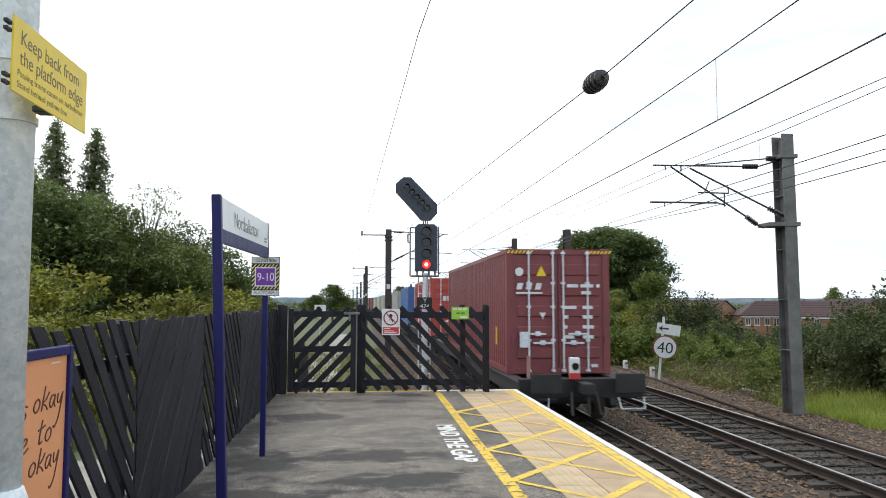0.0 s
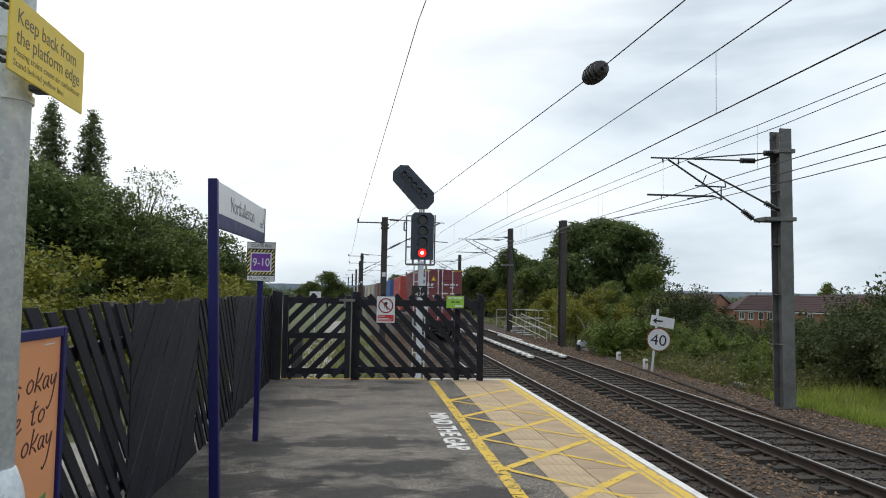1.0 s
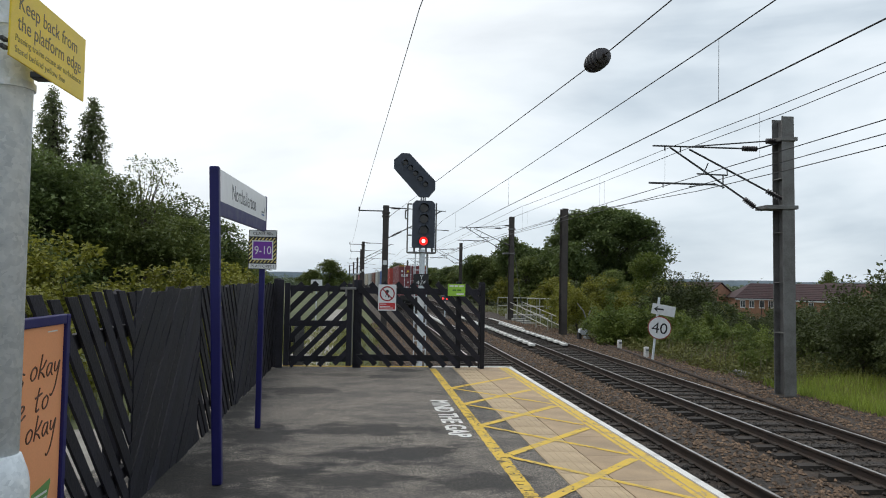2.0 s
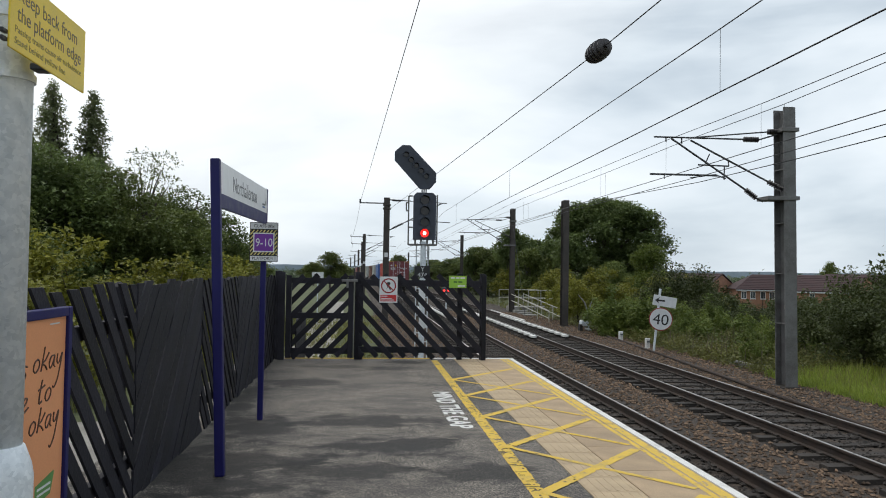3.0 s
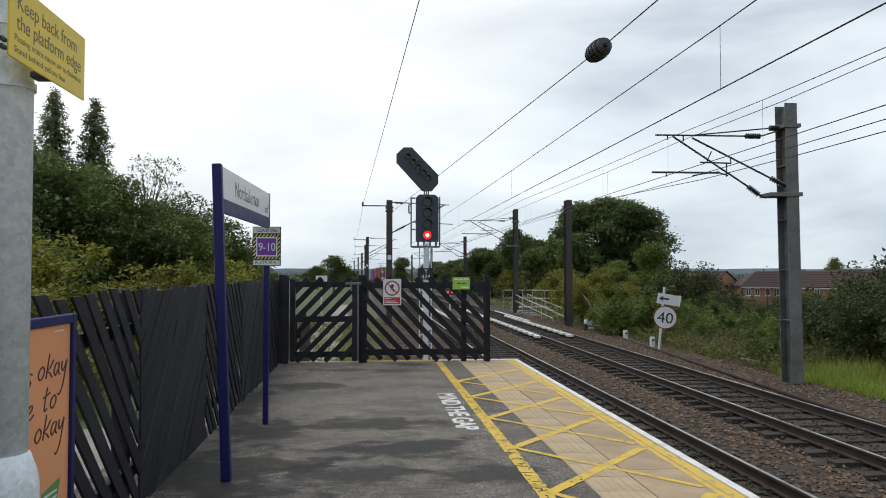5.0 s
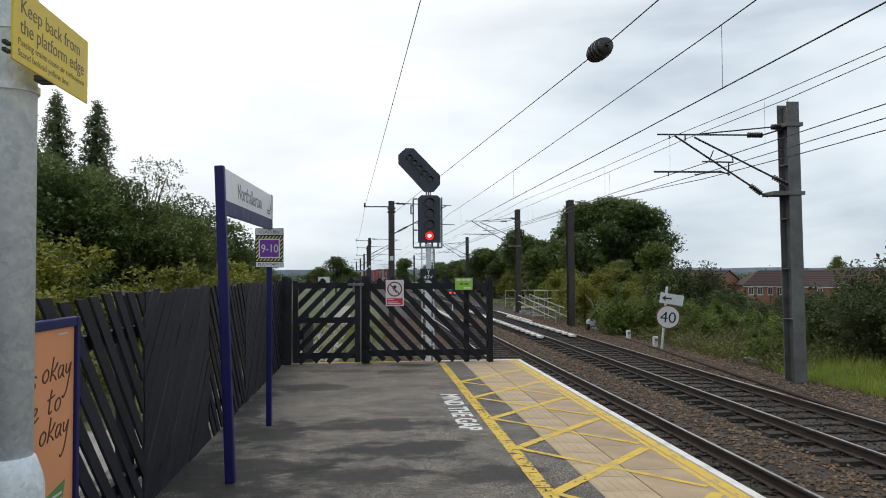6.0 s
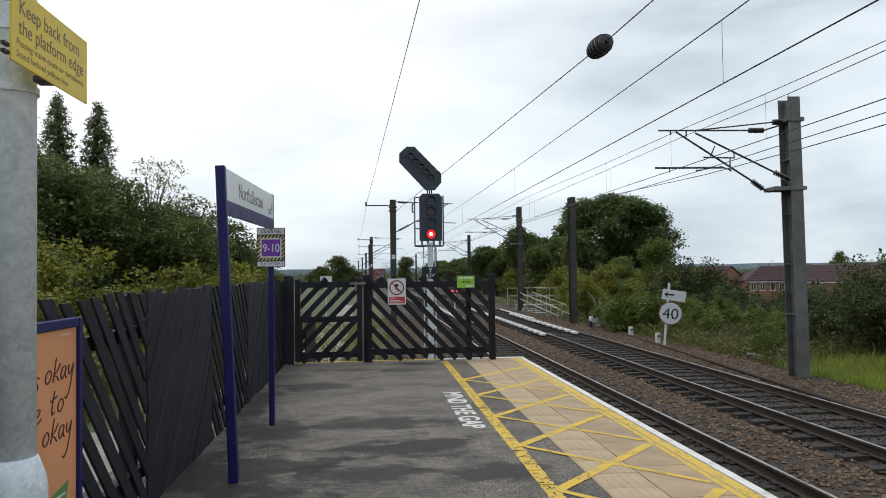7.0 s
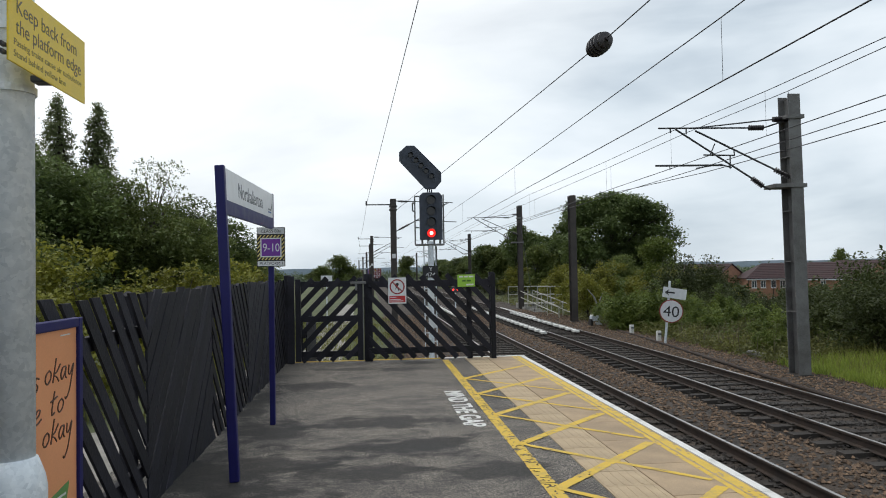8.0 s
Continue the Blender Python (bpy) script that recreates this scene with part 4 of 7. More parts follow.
def build_gate():
    Y = 14.36
    g = thing("timber_gate", "closed black timber gate with diagonal slats and a galvanised latch", "gate")
    for poly in slat_shapes(-1.36, -0.3, 0.06, 1.61, 46, 0.1, 0.262, 0.01, True):
        bm = bmesh.new()
        prism(bm, poly, -0.011, 0.011)
        part("slat", bm, M["black_wood"], g).matrix_basis = front_pose(0, Y - 0.05)
    for z in (0.17, 0.84, 1.5):
        bm = bmesh.new()
        box(bm, -1.45, -0.2, Y - 0.036, Y + 0.02, z - 0.055, z + 0.055, 0.005)
        part("gate_rail", bm, M["black_wood"], g)
    for x, w in ((-1.42, 0.1), (-0.25, 0.1)):
        bm = bmesh.new()
        box(bm, x - w / 2, x + w / 2, Y - 0.07, Y + 0.03, 0.04, 1.6, 0.006)
        part("gate_stile", bm, M["black_wood"], g)
    bm = bmesh.new()
    box(bm, -0.197, -0.178, Y - 0.075, Y - 0.045, 0.06, 1.5, 0.004)
    part("edge_strip", bm, M["mast"], g, "grey steel edge strip")
    bm = bmesh.new()
    box(bm, -0.43, -0.13, Y - 0.1, Y - 0.07, 1.49, 1.54, 0.008)
    box(bm, -0.34, -0.3, Y - 0.1, Y - 0.07, 1.37, 1.5, 0.006)
    part("latch", bm, M["mast"], g, "grey steel slam latch")
    f = thing("timber_fence", "black timber end fence with diagonal slats across the platform end", "fence")
    for poly in slat_shapes(-0.1, 2.36, 0.06, 1.62, -47, 0.104, 0.262, 0.01, True):
        bm = bmesh.new()
        prism(bm, poly, -0.011, 0.011)
        part("slat", bm, M["black_wood"], f).matrix_basis = front_pose(0, Y - 0.05)
    for z in (0.2, 1.48):
        bm = bmesh.new()
        box(bm, -0.1, 2.36, Y - 0.036, Y + 0.02, z - 0.06, z + 0.06, 0.005)
        part("fence_rail", bm, M["black_wood"], f)
    for x, w in ((-1.62, 0.13), (-0.095, 0.16), (1.86, 0.1), (2.31, 0.1)):
        bm = bmesh.new()
        box(bm, x - w / 2, x + w / 2, Y + 0.022, Y + 0.13, -0.02, 1.68, 0.008)
        part("fence_post", bm, M["black_wood"], f)
    for x, w in ((-1.55, 0.12), (2.32, 0.09)):
        bm = bmesh.new()
        box(bm, x - w / 2, x + w / 2, Y - 0.064, Y + 0.018, -0.005, 1.66, 0.008)
        part("fence_post", bm, M["black_wood"], f)
    # no-entry sign: ring, slash and a plain dark figure bar
    s = thing("warning_sign", "white prohibition sign with a dark red ring and red text panel", "sign", m=front_pose(0.29, Y - 0.062, 1.1))
    bm = bmesh.new()
    box(bm, 0, 0.345, 0, 0.5, -0.006, 0.0, 0.002)
    part("panel", bm, M["sign_white"], s)
    bm = bmesh.new()
    for i in range(32):
        a, b = 2 * math.pi * i / 32, 2 * math.pi * (i + 1) / 32
        q = [bm.verts.new((0.172 + r * math.cos(t), 0.325 + r * math.sin(t), 0.0022)) for r, t in ((0.145, a), (0.145, b), (0.12, b), (0.12, a))]
        bm.faces.new(q)
    part("ring", bm, M["sign_red_dark"], s)
    bm = bmesh.new()
    beam(bm, (0.172 - 0.09, 0.325 + 0.09, 0.003), (0.172 + 0.09, 0.325 - 0.09, 0.003), 0.022, 0.002)
    part("slash", bm, M["sign_red_dark"], s)
    bm = bmesh.new()
    prism(bm, [(0.13, 0.25), (0.165, 0.31), (0.2, 0.24), (0.215, 0.25), (0.185, 0.33), (0.21, 0.37), (0.185, 0.4), (0.15, 0.395), (0.125, 0.34), (0.15, 0.32)], 0.0, 0.0016)
    part("symbol", bm, M["sign_black"], s)
    bm = bmesh.new()
    box(bm, 0.02, 0.325, 0.025, 0.15, 0.0, 0.0018)
    part("text_panel", bm, M["sign_red"], s)
    for z, w in ((0.118, 0.12), (0.072, 0.2), (0.045, 0.25)):
        bm = bmesh.new()
        box(bm, 0.035, 0.035 + w, z, z + 0.014, 0.0, 0.0028)
        part("lettering_bar", bm, M["sign_white"], s)
    s = thing("notice_sign", "small lime-green notice fixed to the end fence", "sign", m=front_pose(1.63, Y - 0.064, 1.4))
    bm = bmesh.new()
    box(bm, 0, 0.34, 0, 0.235, -0.006, 0.0, 0.002)
    part("panel", bm, M["sign_green"], s)
    for x0, x1, z, h, m in ((0.03, 0.11, 0.18, 0.03, "sign_white"), (0.13, 0.2, 0.18, 0.03, "sign_white"), (0.22, 0.31, 0.18, 0.03, "sign_white"), (0.09, 0.16, 0.1, 0.03, "dark_green"), (0.18, 0.26, 0.1, 0.03, "dark_green"), (0.17, 0.31, 0.025, 0.03, "sign_white")):
        bm = bmesh.new()
        box(bm, x0, x1, z, z + h, 0, 0.0018)
        part("lettering_bar", bm, M[m], s)


M["sign_red_dark"] = plain("dark_red_ink", (0.3, 0.02, 0.025), 0.45)
M["dark_green"] = plain("dark_green_ink", (0.07, 0.18, 0.02), 0.45)
M["pale_yellow"] = plain("pale_yellow_ink", (0.72, 0.6, 0.2), 0.45)
M["pale_grey"] = plain("pale_grey_panel", (0.5, 0.51, 0.52), 0.4)


def build_name_sign():
    s = thing("station_sign", "white station name board with blue band on two blue posts", "sign")
    near, far = Vector((-1.155, 6.31, 0)), Vector((-1.15, 8.62, 0))
    near_top, far_top = Vector((-1.255, 6.31, 2.615)), Vector((-1.15, 8.62, 2.62))
    for a, b, w in ((near, near_top, 0.078), (far, far_top, 0.062)):
        bm = bmesh.new()
        beam(bm, a, b, w, w, up=(0, 1, 0), bevel=0.01)
        part("post", bm, M["blue_paint"], s)
    # board between the leaning posts
    def at(u, z):
        lo, hi = near.lerp(far, u), near_top.lerp(far_top, u)
        return lo.lerp(hi, z / 2.617)
    def board(name, z0, z1, off, mat, label=""):
        bm = bmesh.new()
        c = []
        for du in (0.024, 0.983):
            for z in (z0, z1):
                p = at(du, z)
                c += [bm.verts.new(p + Vector((off, 0, 0))), bm.verts.new(p + Vector((off - 0.03, 0, 0)))]
        for q in ((0, 2, 6, 4), (1, 5, 7, 3), (0, 1, 3, 2), (4, 6, 7, 5), (2, 3, 7, 6), (0, 4, 5, 1)):
            bm.faces.new([c[i] for i in q])
        return part(name, bm, mat, s, label)
    board("name_panel", 2.335, 2.605, 0.03, M["sign_white"], "white name panel")
    board("band", 2.215, 2.335, 0.03, M["blue_paint"], "dark blue lower band")
    ax = (at(0.983, 2.45) - at(0.024, 2.45)).normalized()
    up = (at(0.3, 2.6) - at(0.3, 2.3)).normalized()
    nz = ax.cross(up).normalized()
    up = nz.cross(ax)
    m = Matrix((ax, up, nz)).transposed().to_4x4()
    m.translation = at(0.22, 2.395) + Vector((0.032, 0, 0))
    writing("station_name", "Northallerton", 0.2, M["sign_grey"], s, m, 1.12, "dark grey station name", 0.0008)
    for z, w, mt in ((2.41, 0.17, "sign_grey"), (2.38, 0.17, "blue_box")):
        m2 = m.copy()
        m2.translation = at(0.86, z) + Vector((0.0325, 0, 0))
        bm = bmesh.new()
        box(bm, 0, w, 0, 0.016, -0.0004, 0.0012)
        part("logo_bar", bm, M[mt], s).matrix_basis = m2
    m2 = m.copy()
    m2.translation = at(0.93, 2.43) + Vector((0.0325, 0, 0))
    bm = bmesh.new()
    prism(bm, [(0, 0), (0.05, 0), (0.05, 0.07)], -0.0004, 0.0012)
    part("logo_wedge", bm, M["sign_grey"], s).matrix_basis = m2

    c = thing("carriage_stop_sign", "purple and white stop marker with hazard border on a post", "sign", m=front_pose(-1.302, 8.565, 1.79))
    bm = bmesh.new()
    box(bm, 0, 0.315, 0, 0.445, -0.012, 0.0, 0.003)
    part("panel", bm, M["sign_black"], c)
    for z0, z1, name in ((0.008, 0.062, "lower_strip"), (0.37, 0.437, "upper_strip")):
        bm = bmesh.new()
        box(bm, 0.008, 0.307, z0, z1, 0, 0.0012)
        part(name, bm, M["sign_white"], c)
    writing("strip_text", "CLASS 80x", 0.05, M["sign_black"], c, Matrix.Translation((0.045, 0.386, 0.002)), 0.225)
    writing("strip_text", "PLATFORM 1", 0.046, M["sign_black"], c, Matrix.Translation((0.03, 0.02, 0.002)), 0.255)
    # hazard border: yellow slanted patches on black
    def stripes(u0, u1, z0, z1):
        for poly in slat_shapes(u0, u1, z0, z1, 50, 0.013, 0.04, 0.00005):
            bm = bmesh.new()
            prism(bm, poly, 0.0002, 0.0012)
            part("hazard_stripe", bm, M["pale_yellow"], c)
    stripes(0.008, 0.307, 0.075, 0.105)
    stripes(0.008, 0.307, 0.328, 0.358)
    stripes(0.008, 0.038, 0.105, 0.328)
    stripes(0.277, 0.307, 0.105, 0.328)
    bm = bmesh.new()
    box(bm, 0.04, 0.275, 0.107, 0.326, 0, 0.0014)
    part("white_field", bm, M["sign_white"], c)
    bm = bmesh.new()
    box(bm, 0.053, 0.262, 0.12, 0.313, 0, 0.0022)
    part("purple_field", bm, M["purple"], c)
    writing("stop_number", "9-10", 0.13, M["sign_white"], c, Matrix.Translation((0.064, 0.172, 0.003)), 0.186, "white numerals")
    bm = bmesh.new()
    box(bm, 0.1, 0.2, 0.08, 0.11, -0.03, -0.012)
    box(bm, 0.1, 0.2, 0.33, 0.36, -0.03, -0.012)
    part("clip", bm, M["galv"], c)


def build_lamp_post():
    l = thing("lamp_post", "galvanised steel lamp post with a wider base section", "lamp post", m=pose(-1.228, 2.66, 0))
    bm = bmesh.new()
    lathe(bm, [(0.076, 1.05), (0.072, 3.2), (0.06, 6.0)], seg=32)
    part("shaft", bm, M["galv_post"], l, smooth=True)
    bm = bmesh.new()
    lathe(bm, [(0.114, 0), (0.112, 0.99), (0.105, 1.03), (0.084, 1.09), (0.078, 1.095)], seg=32)
    part("base", bm, M["galv_post"], l, smooth=True)
    bm = bmesh.new()
    box(bm, 0.06, 0.125, -0.05, 0.05, 0.3, 0.85, 0.01)
    part("access_door", bm, M["galv"], l)
    bm = bmesh.new()
    box(bm, -0.25, 0.6, -0.05, 0.05, 6.0, 6.1, 0.03)
    part("lantern", bm, M["galv"], l)
    s = thing("warning_sign", "yellow keep-back warning sign clamped to the lamp post", "sign", m=side_pose(-1.07, 2.30, 2.352))
    bm = bmesh.new()
    box(bm, 0.004, 0.597, 0, 0.236, -0.006, 0.0, 0.002)
    part("panel", bm, M["sign_yellow"], s)
    for z in (0.022, 0.045, 0.185, 0.208):
        bm = bmesh.new()
        box(bm, -0.022, 0.012, z - 0.006, z + 0.006, -0.02, -0.007, 0.002)
        part("clamp_rail", bm, M["sign_black"], s)
    for z, w, words, x, h in ((0.158, 0.46, "Keep back from", 0.05, 0.066), (0.096, 0.505, "the platform edge", 0.05, 0.066)):
        writing("sign_text", words, h, M["sign_text"], s, Matrix.Translation((x, z, 0.0004)), w, thick=0.0003)
    for z, w, words in ((0.057, 0.52, "Passing trains cause air turbulence"), (0.022, 0.38, "Stand behind yellow line")):
        writing("sign_text", words, 0.03, M["sign_text_pale"], s, Matrix.Translation((0.036, z, 0.0004)), w, thick=0.0003)
    for z in (0.008, 0.215):
        bm = bmesh.new()
        lathe(bm, [(0.079, -0.012), (0.082, -0.012), (0.082, 0.012), (0.079, 0.012)], Matrix.Translation((-1.228, 2.66, 2.335 + z)), 28)
        band = part("clamp_band", bm, M["galv"], s)
        band.matrix_basis = side_pose(-1.07, 2.30, 2.352).inverted()
        bm = bmesh.new()
        box(bm, 0.28, 0.34, z - 0.004, z + 0.018, -0.06, -0.007, 0.004)
        part("clamp", bm, M["sign_black"], s)


M["sign_text"] = plain("olive_sign_ink", (0.13, 0.1, 0.03), 0.5)
M["sign_text_pale"] = plain("pale_olive_ink", (0.24, 0.18, 0.03), 0.5)
M["ink"] = plain("brown_handwriting_ink", (0.09, 0.035, 0.02), 0.6)


PEN = {"o": [[(0.5, 0.95), (0.15, 0.75), (0.08, 0.3), (0.4, 0.02), (0.75, 0.3), (0.75, 0.75), (0.45, 0.97)]],
       "k": [[(0.2, 1.75), (0.15, 0.9), (0.1, 0.0)], [(0.85, 1.25), (0.5, 0.75), (0.15, 0.55), (0.55, 0.35), (0.9, 0.0)]],
       "a": [[(0.7, 0.95), (0.25, 0.9), (0.08, 0.4), (0.35, 0.05), (0.65, 0.5), (0.72, 0.9), (0.72, 0.3), (0.95, 0.05)]],
       "y": [[(0.1, 1.0), (0.15, 0.4), (0.45, 0.3), (0.75, 1.0), (0.7, 0.2), (0.55, -0.9), (0.2, -1.5), (0.0, -1.35)]],
       "t": [[(0.4, 1.7), (0.3, 0.8), (0.35, 0.05), (0.7, 0.15)], [(0.0, 1.0), (0.4, 1.1), (0.85, 1.25)]],
       "e": [[(0.05, 0.4), (0.5, 0.6), (0.6, 0.95), (0.25, 0.95), (0.05, 0.45), (0.35, 0.02), (0.9, 0.3)]],
       "s": [[(0.65, 0.9), (0.3, 1.0), (0.2, 0.7), (0.55, 0.4), (0.4, 0.02), (0.0, 0.1)]]}


def handwriting(words, x, z, size, parent):
    """Felt-pen lettering: each letter drawn as round strokes with a slant."""
    for letter in words:
        bm = bmesh.new()
        for stroke in PEN[letter]:
            pts = [Vector((x + size * (1.2 * u + 0.25 * v), z + size * 0.92 * v, -0.0025)) for u, v in stroke]
            line = []
            for i in range(len(pts) - 1):
                p0, p1, p2, p3 = pts[max(i - 1, 0)], pts[i], pts[i + 1], pts[min(i + 2, len(pts) - 1)]
                for k in range(5):
                    u = k / 5
                    line.append(0.5 * (2 * p1 + (p2 - p0) * u + (2 * p0 - 5 * p1 + 4 * p2 - p3) * u * u + (3 * p1 - p0 - 3 * p2 + p3) * u ** 3))
            tube(bm, [*line, pts[-1]], 0.0048, 5)
        part("handwriting", bm, M["ink"], parent)
        x += size * 1.22


def build_poster():
    b = thing("poster_board", "orange handwritten poster in a dark blue frame fixed to the fence", "poster", m=side_pose(-1.6, 3.2, 0.25))
    w, h = 1.055, 1.235
    bm = bmesh.new()
    box(bm, 0.03, w - 0.03, 0.03, h - 0.03, -0.03, -0.008)
    part("back_panel", bm, M["sign_white"], b)
    for x0, x1, z0, z1 in ((0, 0.05, 0, h), (w - 0.05, w, 0, h), (0.051, w - 0.051, h - 0.05, h), (0.051, w - 0.051, 0, 0.05)):
        bm = bmesh.new()
        box(bm, x0, x1, z0, z1, -0.035, 0.014, 0.006)
        part("frame_side", bm, M["blue_paint"], b)
    bm = bmesh.new()
    box(bm, 0.052, w - 0.052, 0.052, h - 0.052, -0.007, -0.003)
    part("poster", bm, M["orange"], b, "orange poster paper")
    for words, x, z in (("s", 0.478, 0.905), ("okay", 0.605, 0.925), ("e", 0.49, 0.75), ("to", 0.66, 0.765), ("okay", 0.58, 0.625)):
        handwriting(words, x, z, 0.074, b)
    bm = bmesh.new()
    prism(bm, [(0.68, 0.26), (0.86, 0.28), (0.9, 0.37), (0.9, 0.39), (0.68, 0.36)], -0.003, -0.0015)
    part("green_patch", bm, M["poster_green"], b)
    for z in (0.3, 0.33):
        bm = bmesh.new()
        box(bm, 0.7, 0.86, z, z + 0.012, -0.0014, -0.0006)
        part("lettering_bar", bm, M["sign_white"], b)
    bm = bmesh.new()
    box(bm, 0.8, 0.92, h - 0.085, h - 0.078, -0.003, -0.0018)
    part("lettering_bar", bm, M["sign_white"], b)
    for x in (0.15, w - 0.15):
        bm = bmesh.new()
        box(bm, x - 0.03, x + 0.03, 0.1, h - 0.1, -0.055, -0.035)
        part("mounting_batten", bm, M["black_wood"], b)


M["poster_green"] = plain("poster_green_ink", (0.12, 0.3, 0.08), 0.45)
build_fence()
build_gate()
build_name_sign()
build_lamp_post()
build_poster()


# ---------------------------------------------------------------- signal, masts and wires
def build_signal():
    s = thing("colour_light_signal", "four-aspect railway signal showing red, with a slanted feather indicator on top", "signal", m=pose(1.73, 22.4, -1.1))
    zo = 1.1
    bm = bmesh.new()
    rod(bm, (0, 0, 0), (0.03, 0, 3.72), 0.085, seg=18)
    post = part("post", bm, M["galv"], s, "galvanised tubular post", smooth=False)
    bm = bmesh.new()
    box(bm, -0.3, 0.3, -0.3, 0.3, -0.2, 0.06, 0.02)
    part("foundation", bm, M["concrete"], s)
    # main head with clipped corners
    bm = bmesh.new()
    w, z0, z1 = 0.345, 2.665 + zo, 4.1 + zo
    prism(bm, [(-w, z0), (w, z0), (w, z1 - 0.1), (w - 0.1, z1), (-w + 0.1, z1), (-w, z1 - 0.1)], 0, 0.1, front_pose(0.05, 0.05))
    head = part("backboard", bm, M["signal_black"], s, "matt black backboard")
    bm = bmesh.new()
    box(bm, -0.22, 0.32, 0.05, 0.35, 2.7 + zo, 4.0 + zo, 0.02)
    part("lamp_case", bm, M["signal_black"], s)
    for i, z in enumerate((3.87, 3.54, 3.2, 2.87)):
        bm = bmesh.new()
        c = Vector((0.05, -0.05, z + zo))
        seg = 20
        prev = None
        for k in range(seg + 1):
            a = radians(-35 + 250 * k / seg)
            dep = -0.26 * (0.35 + 0.65 * max(0, math.sin(a)))
            pts = [bm.verts.new(c + Vector((r * math.cos(a), d, r * math.sin(a)))) for r, d in ((0.145, 0), (0.145, dep), (0.132, dep), (0.132, 0))]
            if prev:
                for q in range(4):
                    bm.faces.new((prev[q], prev[(q + 1) % 4], pts[(q + 1) % 4], pts[q]))
            prev = pts
        part("hood", bm, M["signal_black"], head)
        bm = bmesh.new()
        lit = i == 3
        rod(bm, c + Vector((0, 0.004, 0)), c + Vector((0, -0.03, 0)), 0.125, seg=24)
        part("lens", bm, M["red_lamp"] if lit else M["lens_dark"], head, "glowing red lens" if lit else "unlit dark lens")
        if lit:
            bm = bmesh.new()
            rod(bm, c + Vector((0, -0.031, 0)), c + Vector((0, -0.036, 0)), 0.055, seg=20)
            part("lens_centre", bm, M["red_core"], head, "bright centre of the lit lens")
    # service frame round the head and platform under it
    bm = bmesh.new()
    loop = [(-0.43, 0.1, 4.0 + zo), (-0.43, 0.1, 2.52 + zo), (0.44, 0.1, 2.52 + zo), (0.44, 0.1, 4.05 + zo)]
    for a, b in zip(loop, loop[1:]):
        rod(bm, a, b, 0.022, seg=8)
    for a, b in (((-0.43, 0.1, 4.0 + zo), (-0.3, 0.1, 4.0 + zo)), ((-0.5, 0.1, 3.8 + zo), (-0.43, 0.1, 3.8 + zo)), ((-0.5, 0.1, 3.8 + zo), (-0.5, 0.1, 3.55 + zo)), ((-0.5, 0.1, 3.55 + zo), (-0.43, 0.1, 3.55 + zo)), ((-0.43, 0.1, 3.05 + zo), (-0.3, 0.1, 3.05 + zo))):
        rod(bm, a, b, 0.022, seg=8)
    part("guard_rail", bm, M["mast"], s, "grey tubular guard rail")
    bm = bmesh.new()
    box(bm, -0.4, 0.42, -0.1, 0.4, 2.5 + zo, 2.545 + zo, 0.01)
    for i in range(4):
        box(bm, -0.25 + i * 0.18, -0.19 + i * 0.18, 0.02, 0.06, 2.545 + zo, 2.665 + zo)
    part("step_plate", bm, M["mast"], s)
    # feather: five small lamps on a long slanted board
    k = 0.0171
    pts = [(-37, 27), (-24, 39), (-10, 39), (37, -9), (37, -25), (26, -38), (9, -38), (-37, 12)]
    cx, cz = -0.25, 4.86 + zo
    bm = bmesh.new()
    prism(bm, [(x * k, z * k) for x, z in pts][::-1], 0, 0.12, front_pose(cx, 0.08, cz))
    fe = part("feather_board", bm, M["signal_black"], s, "slanted black junction indicator board")
    for i in range(5):
        u = i / 4
        c = Vector((cx + (-17 + 36 * u) * k, -0.04, cz + (22 - 37.5 * u) * k))
        bm = bmesh.new()
        prev = None
        for q in range(17):
            a = radians(-30 + 240 * q / 16)
            ring = [bm.verts.new(c + Vector((r * math.cos(a), d, r * math.sin(a)))) for r, d in ((0.085, 0), (0.085, -0.16), (0.075, -0.16), (0.075, 0))]
            if prev:
                for j in range(4):
                    bm.faces.new((prev[j], prev[(j + 1) % 4], ring[(j + 1) % 4], ring[j]))
            prev = ring
        part("hood", bm, M["signal_black"], fe)
        bm = bmesh.new()
        rod(bm, c, c + Vector((0, -0.02, 0)), 0.07, seg=16)
        part("lens", bm, M["lens_dark"], fe, "unlit white lamp")
    bm = bmesh.new()
    for dx in (-0.06, 0, 0.06):
        rod(bm, (0.03 + dx, 0.1, 4.05 + zo), (0.03 + dx, 0.1, 4.3 + zo), 0.02, seg=8)
    part("feather_bracket", bm, M["signal_black"], s)
    bm = bmesh.new()
    box(bm, -0.235, 0.225, -0.11, -0.098, 1.53 + zo, 1.88 + zo, 0.004)
    plate = part("identity_plate", bm, M["sign_black"], s, "black identity plate with white characters")
    writing("plate_text", "Y", 0.19, M["sign_white"], plate, front_pose(-0.045, -0.112, 1.715 + zo), 0.11)
    writing("plate_text", "474", 0.17, M["sign_white"], plate, front_pose(-0.14, -0.112, 1.56 + zo), 0.28)
    for z0, z1, x0, x1 in ((0.72, 1.28, -0.1, 0.1), (0.02, 0.3, -0.08, 0.16)):
        bm = bmesh.new()
        box(bm, x0, x1, -0.13, -0.1, z0 + zo, z1 + zo, 0.006)
        part("white_plate", bm, M["sign_white"], s, "small white equipment plate")
    bm = bmesh.new()
    for i in range(14):
        z = 0.4 + i * 0.27
        rod(bm, (-0.16, 0.3, z), (0.2, 0.3, z), 0.012, seg=6)
